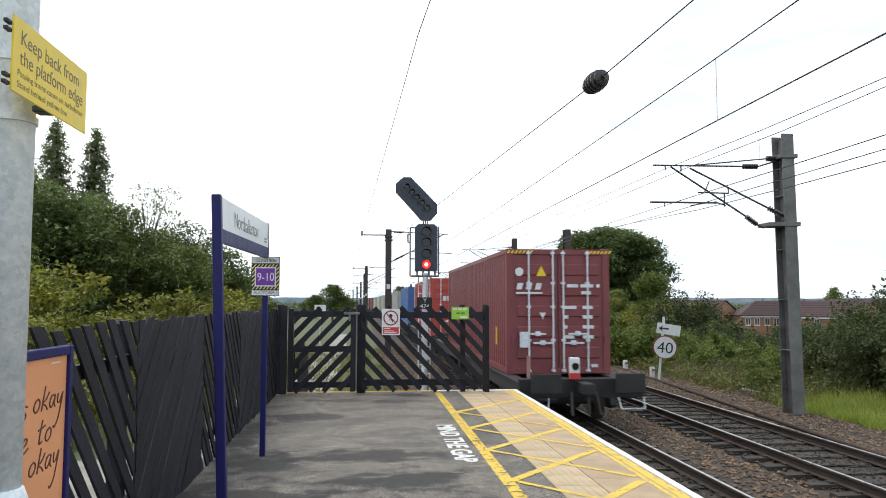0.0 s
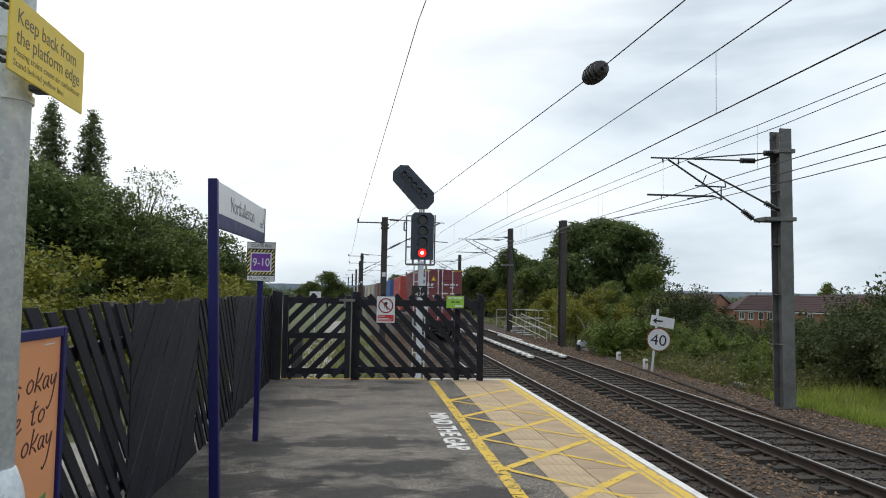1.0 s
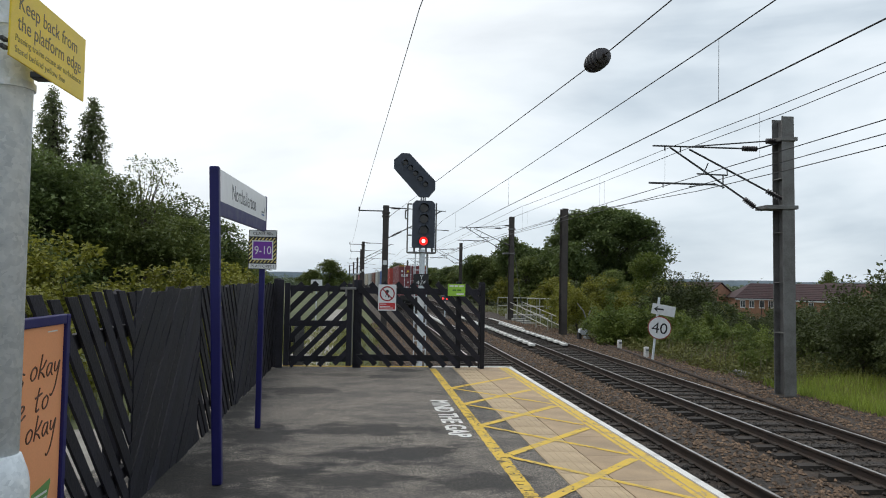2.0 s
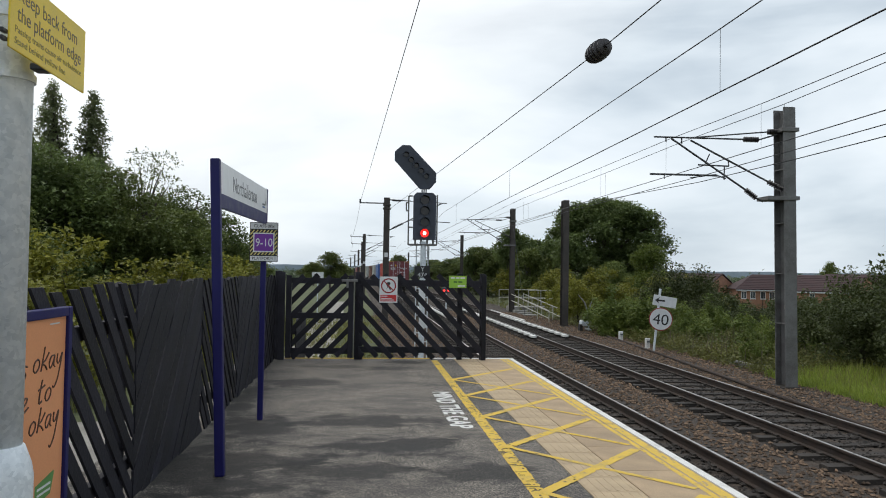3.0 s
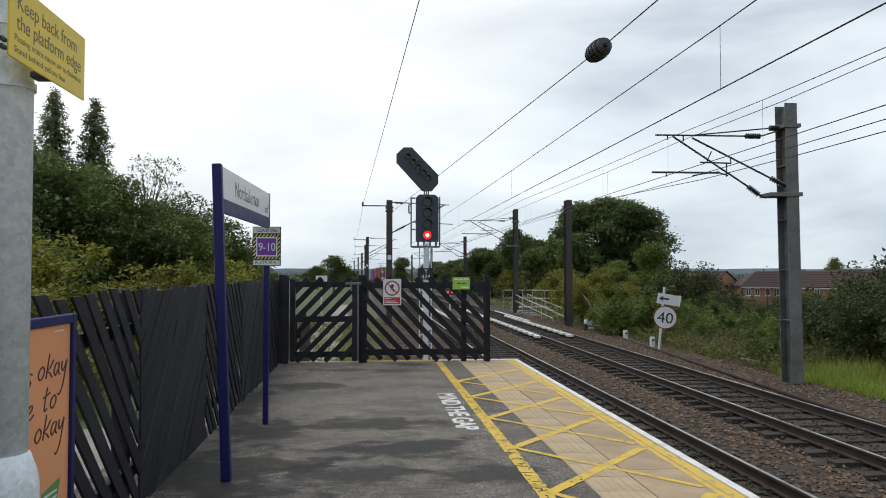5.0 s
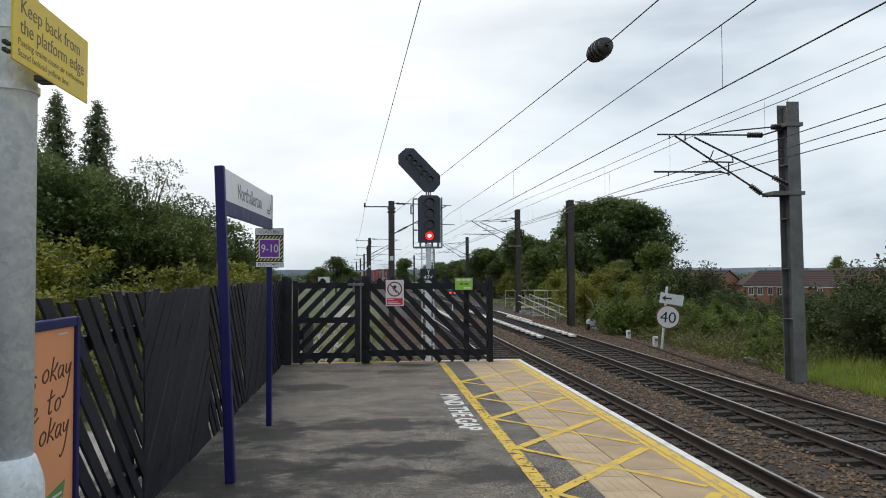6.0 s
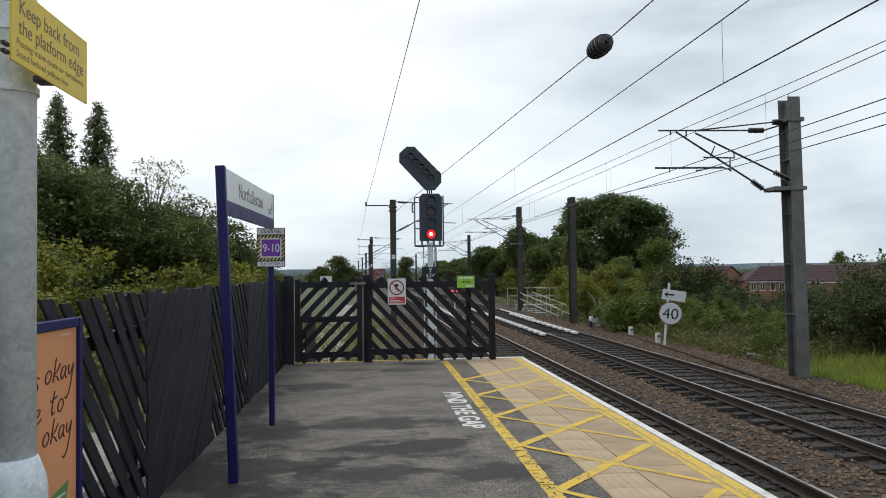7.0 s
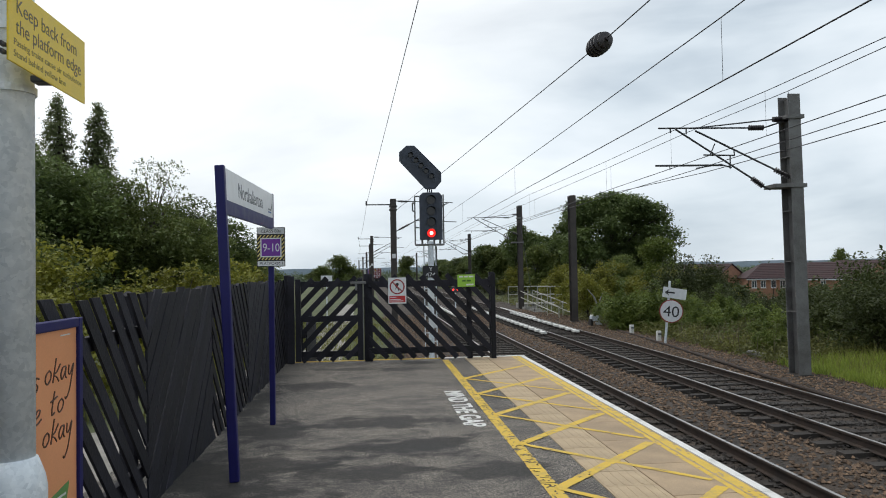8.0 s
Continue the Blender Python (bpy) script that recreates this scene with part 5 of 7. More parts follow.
    for x in (-0.16, 0.2):
        rod(bm, (x, 0.3, 0.0), (x, 0.3, 2.5 + zo), 0.018, seg=6)
    part("ladder", bm, M["galv"], s)


def h_mast(m, height, mat, label, group="overhead line masts", wide=0.33, deep=0.48):
    t = thing("overhead_line_mast", label, "mast", group, m)
    bm = bmesh.new()
    for y in (-deep / 2, deep / 2 - 0.025):
        box(bm, -wide / 2, wide / 2, y, y + 0.025, 0, height, 0.003)
    box(bm, -0.012, 0.012, -deep / 2 + 0.025, deep / 2 - 0.025, 0, height - 0.06)
    part("column", bm, mat, t)
    bm = bmesh.new()
    box(bm, -0.28, 0.26, -0.32, 0.32, -0.25, 0.0, 0.03)
    part("foundation", bm, M["sleeper"], t)
    return t


def insulator(bm, a, b, r=0.06, n=7):
    """A ribbed rod insulator from a to b."""
    a, b = Vector(a), Vector(b)
    d = b - a
    q = d.to_track_quat("Z", "Y").to_matrix().to_4x4()
    prof = [(r * 0.4, 0)]
    for i in range(n):
        z0 = d.length * (i + 0.1) / n
        prof += [(r * 0.5, z0), (r, z0 + d.length * 0.3 / n), (r, z0 + d.length * 0.45 / n), (r * 0.5, z0 + d.length * 0.7 / n)]
    prof.append((r * 0.4, d.length))
    lathe(bm, prof, Matrix.Translation(a) @ q, 12)


def cantilever(parent, sx=1.0, dx=0.0, dz=0.0, dy=0.0):
    """Registration tubes, struts and insulators reaching from a mast over its track; local origin at the mast base, tracks towards -x."""
    z0 = 1.1
    def P(x, z, y=0.0):
        reach = (10.87 - x) / 3.65
        return Vector(((x - 10.87 - dx * max(0.0, reach)) * sx, y + dy, z + z0 + dz))
    rods = [((7.33, 5.3), (9.74, 5.29), 0.022), ((10.16, 5.29), (10.87, 5.5), 0.02), ((8.32, 5.3), (10.4, 5.5), 0.018), ((7.8, 5.26), (9.78, 3.98), 0.026), ((10.08, 3.76), (10.26, 3.68), 0.026), ((8.31, 5.23), (10.4, 4.2), 0.026), ((10.82, 3.99), (10.95, 3.86), 0.022),
            ((7.22, 4.34), (9.03, 4.33), 0.026), ((8.51, 4.6), (9.34, 4.58), 0.02), ((8.82, 4.89), (8.69, 4.61), 0.016), ((9.22, 4.58), (9.21, 4.23), 0.018), ((9.03, 4.33), (9.25, 4.26), 0.018), ((9.34, 4.58), (9.32, 4.75), 0.016), ((7.65, 5.28), (7.65, 5.18), 0.02), ((8.07, 5.28), (8.07, 5.14), 0.02), ((8.3, 4.26), (9.0, 4.36), 0.014), ((7.6, 4.34), (7.6, 4.22), 0.014)]
    for a, b, r in rods:
        bm = bmesh.new()
        rod(bm, P(*a), P(*b), r, seg=8)
        part("tube", bm, M["mast_tube"], parent)
    for a, b in (((9.74, 5.29), (10.16, 5.29)), ((9.78, 3.98), (10.08, 3.76)), ((10.4, 4.2), (10.82, 3.99)), ((10.4, 5.5), (10.75, 5.52))):
        bm = bmesh.new()
        insulator(bm, P(*a), P(*b), 0.075)
        part("insulator", bm, M["insulator"], parent, "dark ribbed insulator")
    for z in (5.53, 3.75):
        bm = bmesh.new()
        x0 = -0.62 if z < 4 else -0.22
        box(bm, x0 * sx, 0.24 * sx, -0.29, 0.29, z + z0 - 0.05, z + z0 + 0.05, 0.006)
        part("bracket", bm, M["mast"], parent)


def wire(name, pts, r, label, sag=0.0):
    bm = bmesh.new()
    line = [Vector(pts[0])]
    for a, b in zip(pts, pts[1:]):
        n = 8 if sag else 1
        line += [Vector(a).lerp(Vector(b), i / n) - Vector((0, 0, sag * 4 * i / n * (1 - i / n))) for i in range(1, n + 1)]
    tube(bm, line, r, 6)
    ob = part(name, bm, M["wire"])
    return tagged(ob, label, "wire", "overhead wires")


M["mast_tube"] = plain("dark_grey_tube", (0.07, 0.072, 0.075), 0.5, 0.4)


def build_overhead():
    t = h_mast(pose(10.93, 18.3, -1.1, 0, -0.6, 0), 7.22, M["mast"], "grey steel H-section mast with cantilever arms and ribbed insulators")
    cantilever(t)
    bm = bmesh.new()
    box(bm, -0.15, 0.02, -0.2, -0.17, 2.0, 2.1, 0.004)
    part("plate", bm, M["path"], t, "small pale plate")
    for z in (1.6, 2.9, 4.2, 5.6):
        bm = bmesh.new()
        box(bm, -0.16, -0.013, -0.2, 0.2, z, z + 0.02)
        part("stiffener", bm, M["mast"], t)
    t = h_mast(pose(10.8, 39.4, -1.1), 6.8, M["mast_rust"], "plain dark brown steel mast beside the far track")
    t = h_mast(pose(10.8, 53.8, -1.1), 7.55, M["mast_rust"], "dark brown steel mast with cantilever arms")
    cantilever(t, dx=0.35, dz=0.3)
    for i, y in enumerate((87.0, 128.0, 170.0, 215.0, 262.0)):
        t = h_mast(pose(11.5 + curve_x(y), y, -1.1), 7.2, M["mast_rust"], "distant brown steel mast with cantilever arms")
        cantilever(t)
    for i, y in enumerate((42.0, 84.0, 106.0, 148.0, 190.0, 235.0)):
        x = (1.2 if i == 0 else 0.35 - 0.004 * y) + curve_x(y)
        t = h_mast(pose(x, y, -1.1), 6.95, M["mast_rust"], "dark brown steel mast with a feeder arm beside the near track")
        for a, b, r in (((-1.5, 0, 6.64), (0, 0, 6.64), 0.035), ((0, 0, 6.85), (1.35, 0, 6.8), 0.03), ((1.35, 0, 6.8), (3.4, 0, 6.72), 0.022), ((0.1, 0, 5.1), (2.4, 0, 6.3), 0.03), ((1.3, 0, 5.72), (3.6, 0, 5.62), 0.022), ((3.1, 0, 6.73), (2.4, 0, 6.3), 0.02), ((2.4, 0, 6.3), (3.2, 0, 6.73), 0.016)):
            bm = bmesh.new()
            rod(bm, a, b, r, seg=8)
            part("tube", bm, M["mast_tube"], t)
        for a, b in (((0.3, 0, 6.83), (0.8, 0, 6.8)), ((0.35, 0, 5.23), (0.9, 0, 5.52))):
            bm = bmesh.new()
            insulator(bm, a, b, 0.075)
            part("insulator", bm, M["insulator"], t)
        for z in (6.3, 6.5):
            bm = bmesh.new()
            box(bm, -0.22, 0.22, -0.28, 0.28, z, z + 0.08, 0.005)
            part("collar", bm, M["mast_rust"], t)
        bm = bmesh.new()
        rod(bm, (-1.5, 0, 6.6), (-1.5, 0, 6.85), 0.05, seg=8)
        part("arm_tip", bm, M["insulator"], t)
        bm = bmesh.new()
        box(bm, -0.1, 0.1, -0.26, -0.243, 3.6, 3.85)
        part("mast_plate", bm, M["sign_white"], t)
    # near track: contact wire, catenary and droppers
    c1 = TRACK_1
    wire("contact_wire", [(c1, -6, 4.02), (c1, 16, 4.04), (c1, 60, 4.07), (c1 + curve_x(150), 150, 4.06), (c1 + curve_x(260), 260, 4.1)], 0.0085, "dark contact wire over the near track")
    wire("catenary_wire", [(c1, -6, 4.9), (c1, 9, 4.84), (c1, 22.6, 4.9), (c1, 29, 4.95), (c1, 42, 5.1), (c1, 62, 4.5), (c1, 84, 5.1), (c1 + curve_x(106), 106, 4.6), (c1 + curve_x(148), 148, 5.2)], 0.008, "thin catenary wire over the near track")
    for y, z in ((2.2, 4.86), (8.9, 4.84), (22.6, 4.9), (36, 5.02), (48, 4.92)):
        wire("dropper_wire", [(c1, y, 4.035), (c1, y, z)], 0.0035, "thin vertical dropper wire")
    # far track: two catenaries in an overlap, their contact wires and droppers
    c2 = TRACK_2
    for x, zs in ((7.65, (5.12, 5.07, 5.09, 5.18, 5.21, 5.38)), (8.07, (5.2, 5.11, 5.08, 5.15, 5.15, 5.19))):
        ys = (-8, 10.3, 13.6, 18.4, 24, 36)
        wire("catenary_wire", [*((x, y, z) for y, z in zip(ys, zs)), (x + 0.1, 53.8, 5.3), (x + 0.4, 87, 5.2), (x + 0.3, 128, 5.2)], 0.0075, "thin catenary wire over the far track")
    wire("contact_wire", [(7.6, -8, 4.17), (7.6, 12.5, 4.2), (7.6, 22.5, 4.23), (7.8, 53.8, 4.2), (8.0, 87, 4.2), (7.9, 128, 4.2)], 0.009, "dark contact wire over the far track")
    wire("contact_wire", [(8.3, -8, 4.19), (8.3, 17.9, 4.2), (8.3, 23.4, 4.24), (8.2, 53.8, 4.42), (8.7, 87, 4.2)], 0.009, "dark contact wire over the far track")
    wire("contact_wire", [(8.05, -8, 3.88), (8.05, 13.2, 3.94), (8.05, 17.3, 3.99), (8.05, 23, 4.19), (8.05, 28.5, 4.38), (8.1, 53.8, 4.5), (8.4, 87, 4.3)], 0.009, "contact wire rising out of use over the far track")
    for x, y, z0, z1 in ((7.65, 13.7, 4.22, 5.09), (8.07, 13.6, 4.9, 5.08), (7.65, 18.3, 4.34, 5.18), (7.65, 23.6, 4.23, 5.21), (8.07, 24.4, 4.3, 5.15), (7.65, 35.5, 4.22, 5.37), (8.07, 36.3, 4.4, 5.19)):
        wire("dropper_wire", [(x, y, z0), (x, y, z1)], 0.003, "thin vertical dropper wire")
    wire("guy_wire", [(10.8, 53.55, 5.1), (10.75, 49.0, -1.1)], 0.014, "pale stay wire from the mast down to the bank")
    # feeder along the left masts
    wire("feeder_wire", [(1.9, -6, 6.3), (0.81, 12.0, 6.15), (-0.3, 42.0, 5.55)], 0.008, "dark feeder wire from the mast arm overhead")
    wire("feeder_wire", [(-0.3, 42.0, 5.5), (-1.5, 84, 5.55), (-1.7, 106, 5.55), (-2.7, 148, 5.55)], 0.008, "dark feeder wire between mast arms", sag=0.5)
    # slanting anchor wire with its insulator
    a, b = Vector((1.22, 42, 5.1)), Vector((3.806, 12, 5.431))
    far_end = b + (b - a) * 0.7 + Vector((0, 0, 0.55))
    wire("anchor_wire", [a, b - (b - a).normalized() * 0.2], 0.009, "dark anchor wire ending in a ribbed insulator")
    wire("anchor_wire", [b + (b - a).normalized() * 0.2, far_end], 0.0095, "dark anchor wire ending in a ribbed insulator")
    ins = thing("wire_insulator", "large black ribbed insulator strung in the anchor wire", "insulator")
    d = (b - a).normalized()
    bm = bmesh.new()
    rod(bm, b - d * 0.42, b + d * 0.42, 0.04, seg=12)
    part("core", bm, M["insulator"], ins)
    q = Matrix.Translation(b) @ d.to_track_quat("Z", "Y").to_matrix().to_4x4()
    for i in range(6):
        bm = bmesh.new()
        r = (0.13, 0.16, 0.17, 0.17, 0.16, 0.13)[i]
        z = -0.27 + i * 0.105
        lathe(bm, [(0.04, z - 0.02), (r * 0.8, z + 0.01), (r, z + 0.03), (r, z + 0.055), (r * 0.7, z + 0.07), (0.04, z + 0.085)], q, 24)
        part("disc", bm, M["insulator"], ins, smooth=False)


def build_line_side():
    # speed board
    s = thing("speed_limit_sign", "round white speed board with red rim and arrow plate, leaning", "sign", m=pose(10.62, 26.4, -1.12, 0, 5.5, -14))
    bm = bmesh.new()
    rod(bm, (0, 0.06, -0.1), (0, 0.06, 2.35), 0.045, seg=10)
    part("post", bm, M["galv"], s)
    for r, y, mt, nm in ((0.425, 0.0, "sign_red_dark", "rim"), (0.392, -0.008, "sign_white", "disc")):
        bm = bmesh.new()
        rod(bm, (0.12, y, 1.24), (0.12, y + 0.014, 1.24), r, seg=40)
        part(nm, bm, M[mt], s)
    writing("numerals", "40", 0.56, M["sign_black"], s, front_pose(-0.17, -0.01, 1.04), 0.56, "black numerals")
    bm = bmesh.new()
    box(bm, -0.36, 0.48, 0, 0.014, 1.72, 2.1, 0.004, Matrix.Rotation(radians(4), 4, "Y"))
    part("arrow_plate", bm, M["sign_white"], s, "white plate with a black arrow")
    bm = bmesh.new()
    prism(bm, [(-0.5, 1.94), (-0.34, 2.06), (-0.38, 1.97), (-0.14, 1.97), (-0.14, 1.91), (-0.38, 1.91), (-0.34, 1.82)], 0, 0.003, front_pose(0.34, -0.003, -0.02))
    part("arrow", bm, M["sign_black"], s)
    # marker posts
    for x, y in ((11.1, 31.3), (11.0, 28.0)):
        m = thing("marker_post", "short white concrete marker post beside the track", "post", "marker posts", pose(x, y, -1.2, 0, 0, 20))
        bm = bmesh.new()
        box(bm, -0.09, 0.09, -0.06, 0.06, 0, 0.46, 0.02)
        part("block", bm, M["white_line"], m)
        bm = bmesh.new()
        box(bm, -0.07, 0.07, -0.065, -0.061, 0.3, 0.37)
        part("dark_band", bm, M["sign_grey"], m)
    # equipment case by the mast foot
    e = thing("point_machine_case", "small grey and white equipment case on legs beside the track", "equipment", m=pose(11.05, 36.6, -1.2))
    for x0, x1, z0, z1, mt in ((-0.18, 0.2, 0.3, 0.55, "galv"), (0.1, 0.36, 0.1, 0.2, "sign_white"), (-0.24, -0.1, 0.0, 0.4, "wagon"), (-0.16, 0.22, 0.552, 0.59, "white_line")):
        bm = bmesh.new()
        box(bm, x0, x1, -0.2, 0.2, z0, z1, 0.02)
        part("case", bm, M[mt], e)
    bm = bmesh.new()
    for x in (-0.2, 0.25):
        rod(bm, (x, 0, 0), (x, 0, 0.4), 0.03, seg=8)
    part("leg", bm, M["galv"], e)
    # dead branch
    d = thing("dead_branch", "bare pale forked branch standing in the verge", "branch", m=pose(11.5, 37.6, -1.2))
    bm = bmesh.new()
    for a, b, r0, r1 in (((0, 0, 0), (0.1, 0, 0.9), 0.07, 0.055), ((0.1, 0, 0.9), (-0.12, 0, 1.45), 0.055, 0.035), ((-0.12, 0, 1.45), (-0.45, 0, 1.85), 0.035, 0.02), ((0.1, 0, 0.9), (0.2, 0, 1.35), 0.045, 0.03), ((0.2, 0, 1.35), (0.35, 0, 1.65), 0.03, 0.015)):
        rod(bm, a, b, r0, r1, seg=8)
    part("fork", bm, M["concrete"], d)
    # lineside pipe
    pts = [(11.2, 34, -1.13), (10.9, 30, -1.1), (10.42, 24.8, -1.08), (9.95, 20, -1.06), (9.6, 16, -1.06), (9.35, 12.5, -1.06), (9.2, 8, -1.08)]
    bm = bmesh.new()
    tube(bm, pts, 0.045, 8)
    tagged(part("lineside_pipe", bm, M["rail"]), "rusty pipe lying along the edge of the ballast", "pipe")
    # block of broken concrete
    bm = bmesh.new()
    box(bm, -0.36, 0.36, -0.12, 0.12, -0.1, 0.08, 0.04)
    for v in bm.verts:
        v.co += 0.05 * Vector((noise.noise(v.co * 3), noise.noise(v.co * 3 + Vector((5, 0, 0))), noise.noise(v.co * 3 + Vector((9, 0, 0)))))
    ob = part("concrete_block", bm, M["concrete"])
    ob.matrix_basis = pose(12.15, 22.6, -1.1, 8, 12, -35)
    tagged(ob, "pale broken concrete block lying in the verge", "block")
    # steps and handrails down the bank
    st = thing("access_steps", "pale steel handrails round a concrete landing with steps down the bank", "steps", m=pose(0, 55, 0))
    bm = bmesh.new()
    box(bm, 10.9, 14.2, -0.6, 1.4, -2.6, -0.78, 0.03)
    part("landing", bm, M["concrete"], st)
    def rails(name, a, b, n, h=1.05):
        a, b = Vector(a), Vector(b)
        for z in (h, h * 0.5):
            bm = bmesh.new()
            rod(bm, a + Vector((0, 0, z)), b + Vector((0, 0, z)), 0.028, seg=8)
            part("handrail", bm, M["rail_paint"], st)
        for i in range(n + 1):
            p = a.lerp(b, i / n)
            bm = bmesh.new()
            rod(bm, p - Vector((0, 0, 0.05)), p + Vector((0, 0, h)), 0.028, seg=8)
            part("rail_post", bm, M["rail_paint"], st)
    rails("back", (10.3, 1.2, -0.75), (14.1, 1.2, -0.75), 5, 1.2)
    rails("front", (12.2, -0.5, -0.75), (14.1, -0.5, -0.75), 2, 1.2)
    rails("stair", (10.75, -0.8, -0.7), (10.75, -12.5, -1.35), 4, 0.9)
    rails("stair", (11.75, -0.8, -0.7), (11.6, -13.0, -1.35), 4, 0.9)
    for i in range(7):
        bm = bmesh.new()
        box(bm, 10.8, 11.7, -0.7 - i * 1.7, -0.6 - i * 1.7 + 0.7, -1.3, -0.9 - i * 0.06, 0.01)
        part("step", bm, M["concrete"], st)
    w = thing("white_marker_sign", "small white sign with a dark mark on a thin post", "sign", m=pose(-2.45, 40.0, -1.4))
    bm = bmesh.new()
    rod(bm, (0, 0, 0), (0, 0, 2.7), 0.03, seg=8)
    part("post", bm, M["galv"], w)
    bm = bmesh.new()
    box(bm, -0.3, 0.3, -0.05, -0.03, 2.65, 3.0, 0.005)
    part("panel", bm, M["sign_white"], w)
    bm = bmesh.new()
    box(bm, -0.18, 0.02, -0.056, -0.051, 2.72, 2.9)
    part("dark_mark", bm, M["sign_black"], w)
    # tiny red lamp low beside the far rails
    lamp = thing("ground_signal", "small low lineside unit showing two red lights", "signal", m=pose(6.2, 56.0, -1.1))
    bm = bmesh.new()
    box(bm, -0.3, 0.3, -0.1, 0.15, 1.2, 1.65, 0.04)
    part("body", bm, M["signal_black"], lamp)
    bm = bmesh.new()
    rod(bm, (0, 0, -0.1), (0, 0, 1.2), 0.05, seg=8)
    part("post", bm, M["galv"], lamp)
    for x in (-0.17, 0.17):
        bm = bmesh.new()
        rod(bm, (x, -0.1, 1.42), (x, -0.12, 1.42), 0.075, seg=16)
        part("lens", bm, M["red_lamp_small"], lamp, "lit red lens")


M["rail_paint"] = plain("pale_cream_rail_paint", (0.42, 0.42, 0.35), 0.5)
M["red_lamp_small"] = lamp_material("small_red_lamp", (1.0, 0.04, 0.03), 2.5)
build_signal()
build_overhead()
build_line_side()


# ---------------------------------------------------------------- houses
def house(name, m, width, depth, eaves, ridge, label, windows, hip=False):
    """Brick house: ridge along its width, front towards the railway."""
    h = thing(name, label, "house", "houses beyond the railway", m)
    bm = bmesh.new()
    box(bm, 0, width, 0, depth, 0, eaves)
    v = [bm.verts.new(p) for p in ((0, 0, eaves), (0, depth, eaves), (0, depth / 2, ridge), (width, 0, eaves), (width, depth, eaves), (width, depth / 2, ridge))]
    if not hip:
        bm.faces.new(v[:3])
    else:
        v[2].co.x = depth * 0.45
        bm.faces.new(v[:3])
    bm.faces.new(v[3:][::-1])
    part("wall", bm, M["house_brick"], h, "orange-brown brick walls")
    inset = depth * 0.45 if hip else 0.0
    for s in (0, 1):
        bm = bmesh.new()
        y0 = -0.35 if s == 0 else depth + 0.35
        k = (ridge - eaves) / (depth / 2)
        ze = eaves - 0.35 * k
        q = [(-0.25, y0, ze + 0.05), (width + 0.25, y0, ze + 0.05), (width + 0.25, depth / 2, ridge + 0.05), (inset - 0.25, depth / 2, ridge + 0.05)]
        lo = [bm.verts.new(p) for p in q]
        hi = [bm.verts.new((x, y, z + 0.14)) for x, y, z in q]
        bm.faces.new(lo)
        bm.faces.new(hi)
        for i in range(4):
            bm.faces.new((lo[i], lo[(i + 1) % 4], hi[(i + 1) % 4], hi[i]))
        rf = part("roof", bm, M["roof_tile"], h, "dark brown tiled roof")
        if s == 0:
            n = int(ridge - eaves) * 3 + 3
            for i in range(n):
                u = i / n
                b = bmesh.new()
                y, z = y0 + u * (depth / 2 - y0), ze + 0.2 + u * (ridge - ze)
                beam(b, (-0.25 + inset * u, y, z), (width + 0.25, y, z), 0.1, 0.05)
                part("tile_course", b, M["roof_tile"], rf)
    if hip:
        bm = bmesh.new()
        lo = [bm.verts.new(p) for p in ((-0.3, -0.38, eaves - 0.12), (-0.3, depth + 0.38, eaves - 0.12), (inset - 0.2, depth / 2, ridge + 0.08))]
        hi = [bm.verts.new(v.co + Vector((-0.06, 0, 0.12))) for v in lo]
        bm.faces.new(lo)
        bm.faces.new(hi)
        for i in range(3):
            bm.faces.new((lo[i], lo[(i + 1) % 3], hi[(i + 1) % 3], hi[i]))
        part("roof", bm, M["roof_tile"], h, "hipped end of the tiled roof")
    bm = bmesh.new()
    box(bm, -0.25, width + 0.25, -0.42, -0.3, eaves - 0.35, eaves - 0.15, 0.02)
    part("gutter", bm, M["pale_grey"], h)
    for x in windows:
        for z in (1.0, eaves - 1.65):
            bm = bmesh.new()
            box(bm, x - 0.44, x + 0.44, -0.02, 0.06, z - 0.08, z + 1.22, 0.01)
            fr = part("window", bm, M["sign_white"], h, "white-framed window")
            for dx in (-0.2, 0.2):
                bm = bmesh.new()
                box(bm, x + dx - 0.16, x + dx + 0.16, -0.035, -0.022, z + 0.02, z + 1.12)
                part("pane", bm, M["window_glass"], fr)
            bm = bmesh.new()
            box(bm, x - 0.5, x + 0.5, -0.12, -0.02, z - 0.16, z - 0.09)
            part("sill", bm, M["sign_white"], fr)
    for x in (windows[0] - 1.0, (windows[0] + windows[-1]) / 2):
        bm = bmesh.new()
        rod(bm, (x, -0.08, 0), (x, -0.08, eaves - 0.3), 0.05, seg=8)
        part("downpipe", bm, M["sign_black"], h)
    return h


M["house_brick"] = material("house_brick", (0.36, 0.19, 0.12), (0.25, 0.13, 0.085), rough=0.9, scale=1.5, fine=14, bump=0.2)
M["roof_tile"] = material("brown_roof_tiles", (0.066, 0.035, 0.036), (0.042, 0.025, 0.026), rough=0.85, scale=1.2, fine=10, bump=0.3)
M["window_glass"] = plain("dark_window_glass", (0.08, 0.09, 0.1), 0.1)


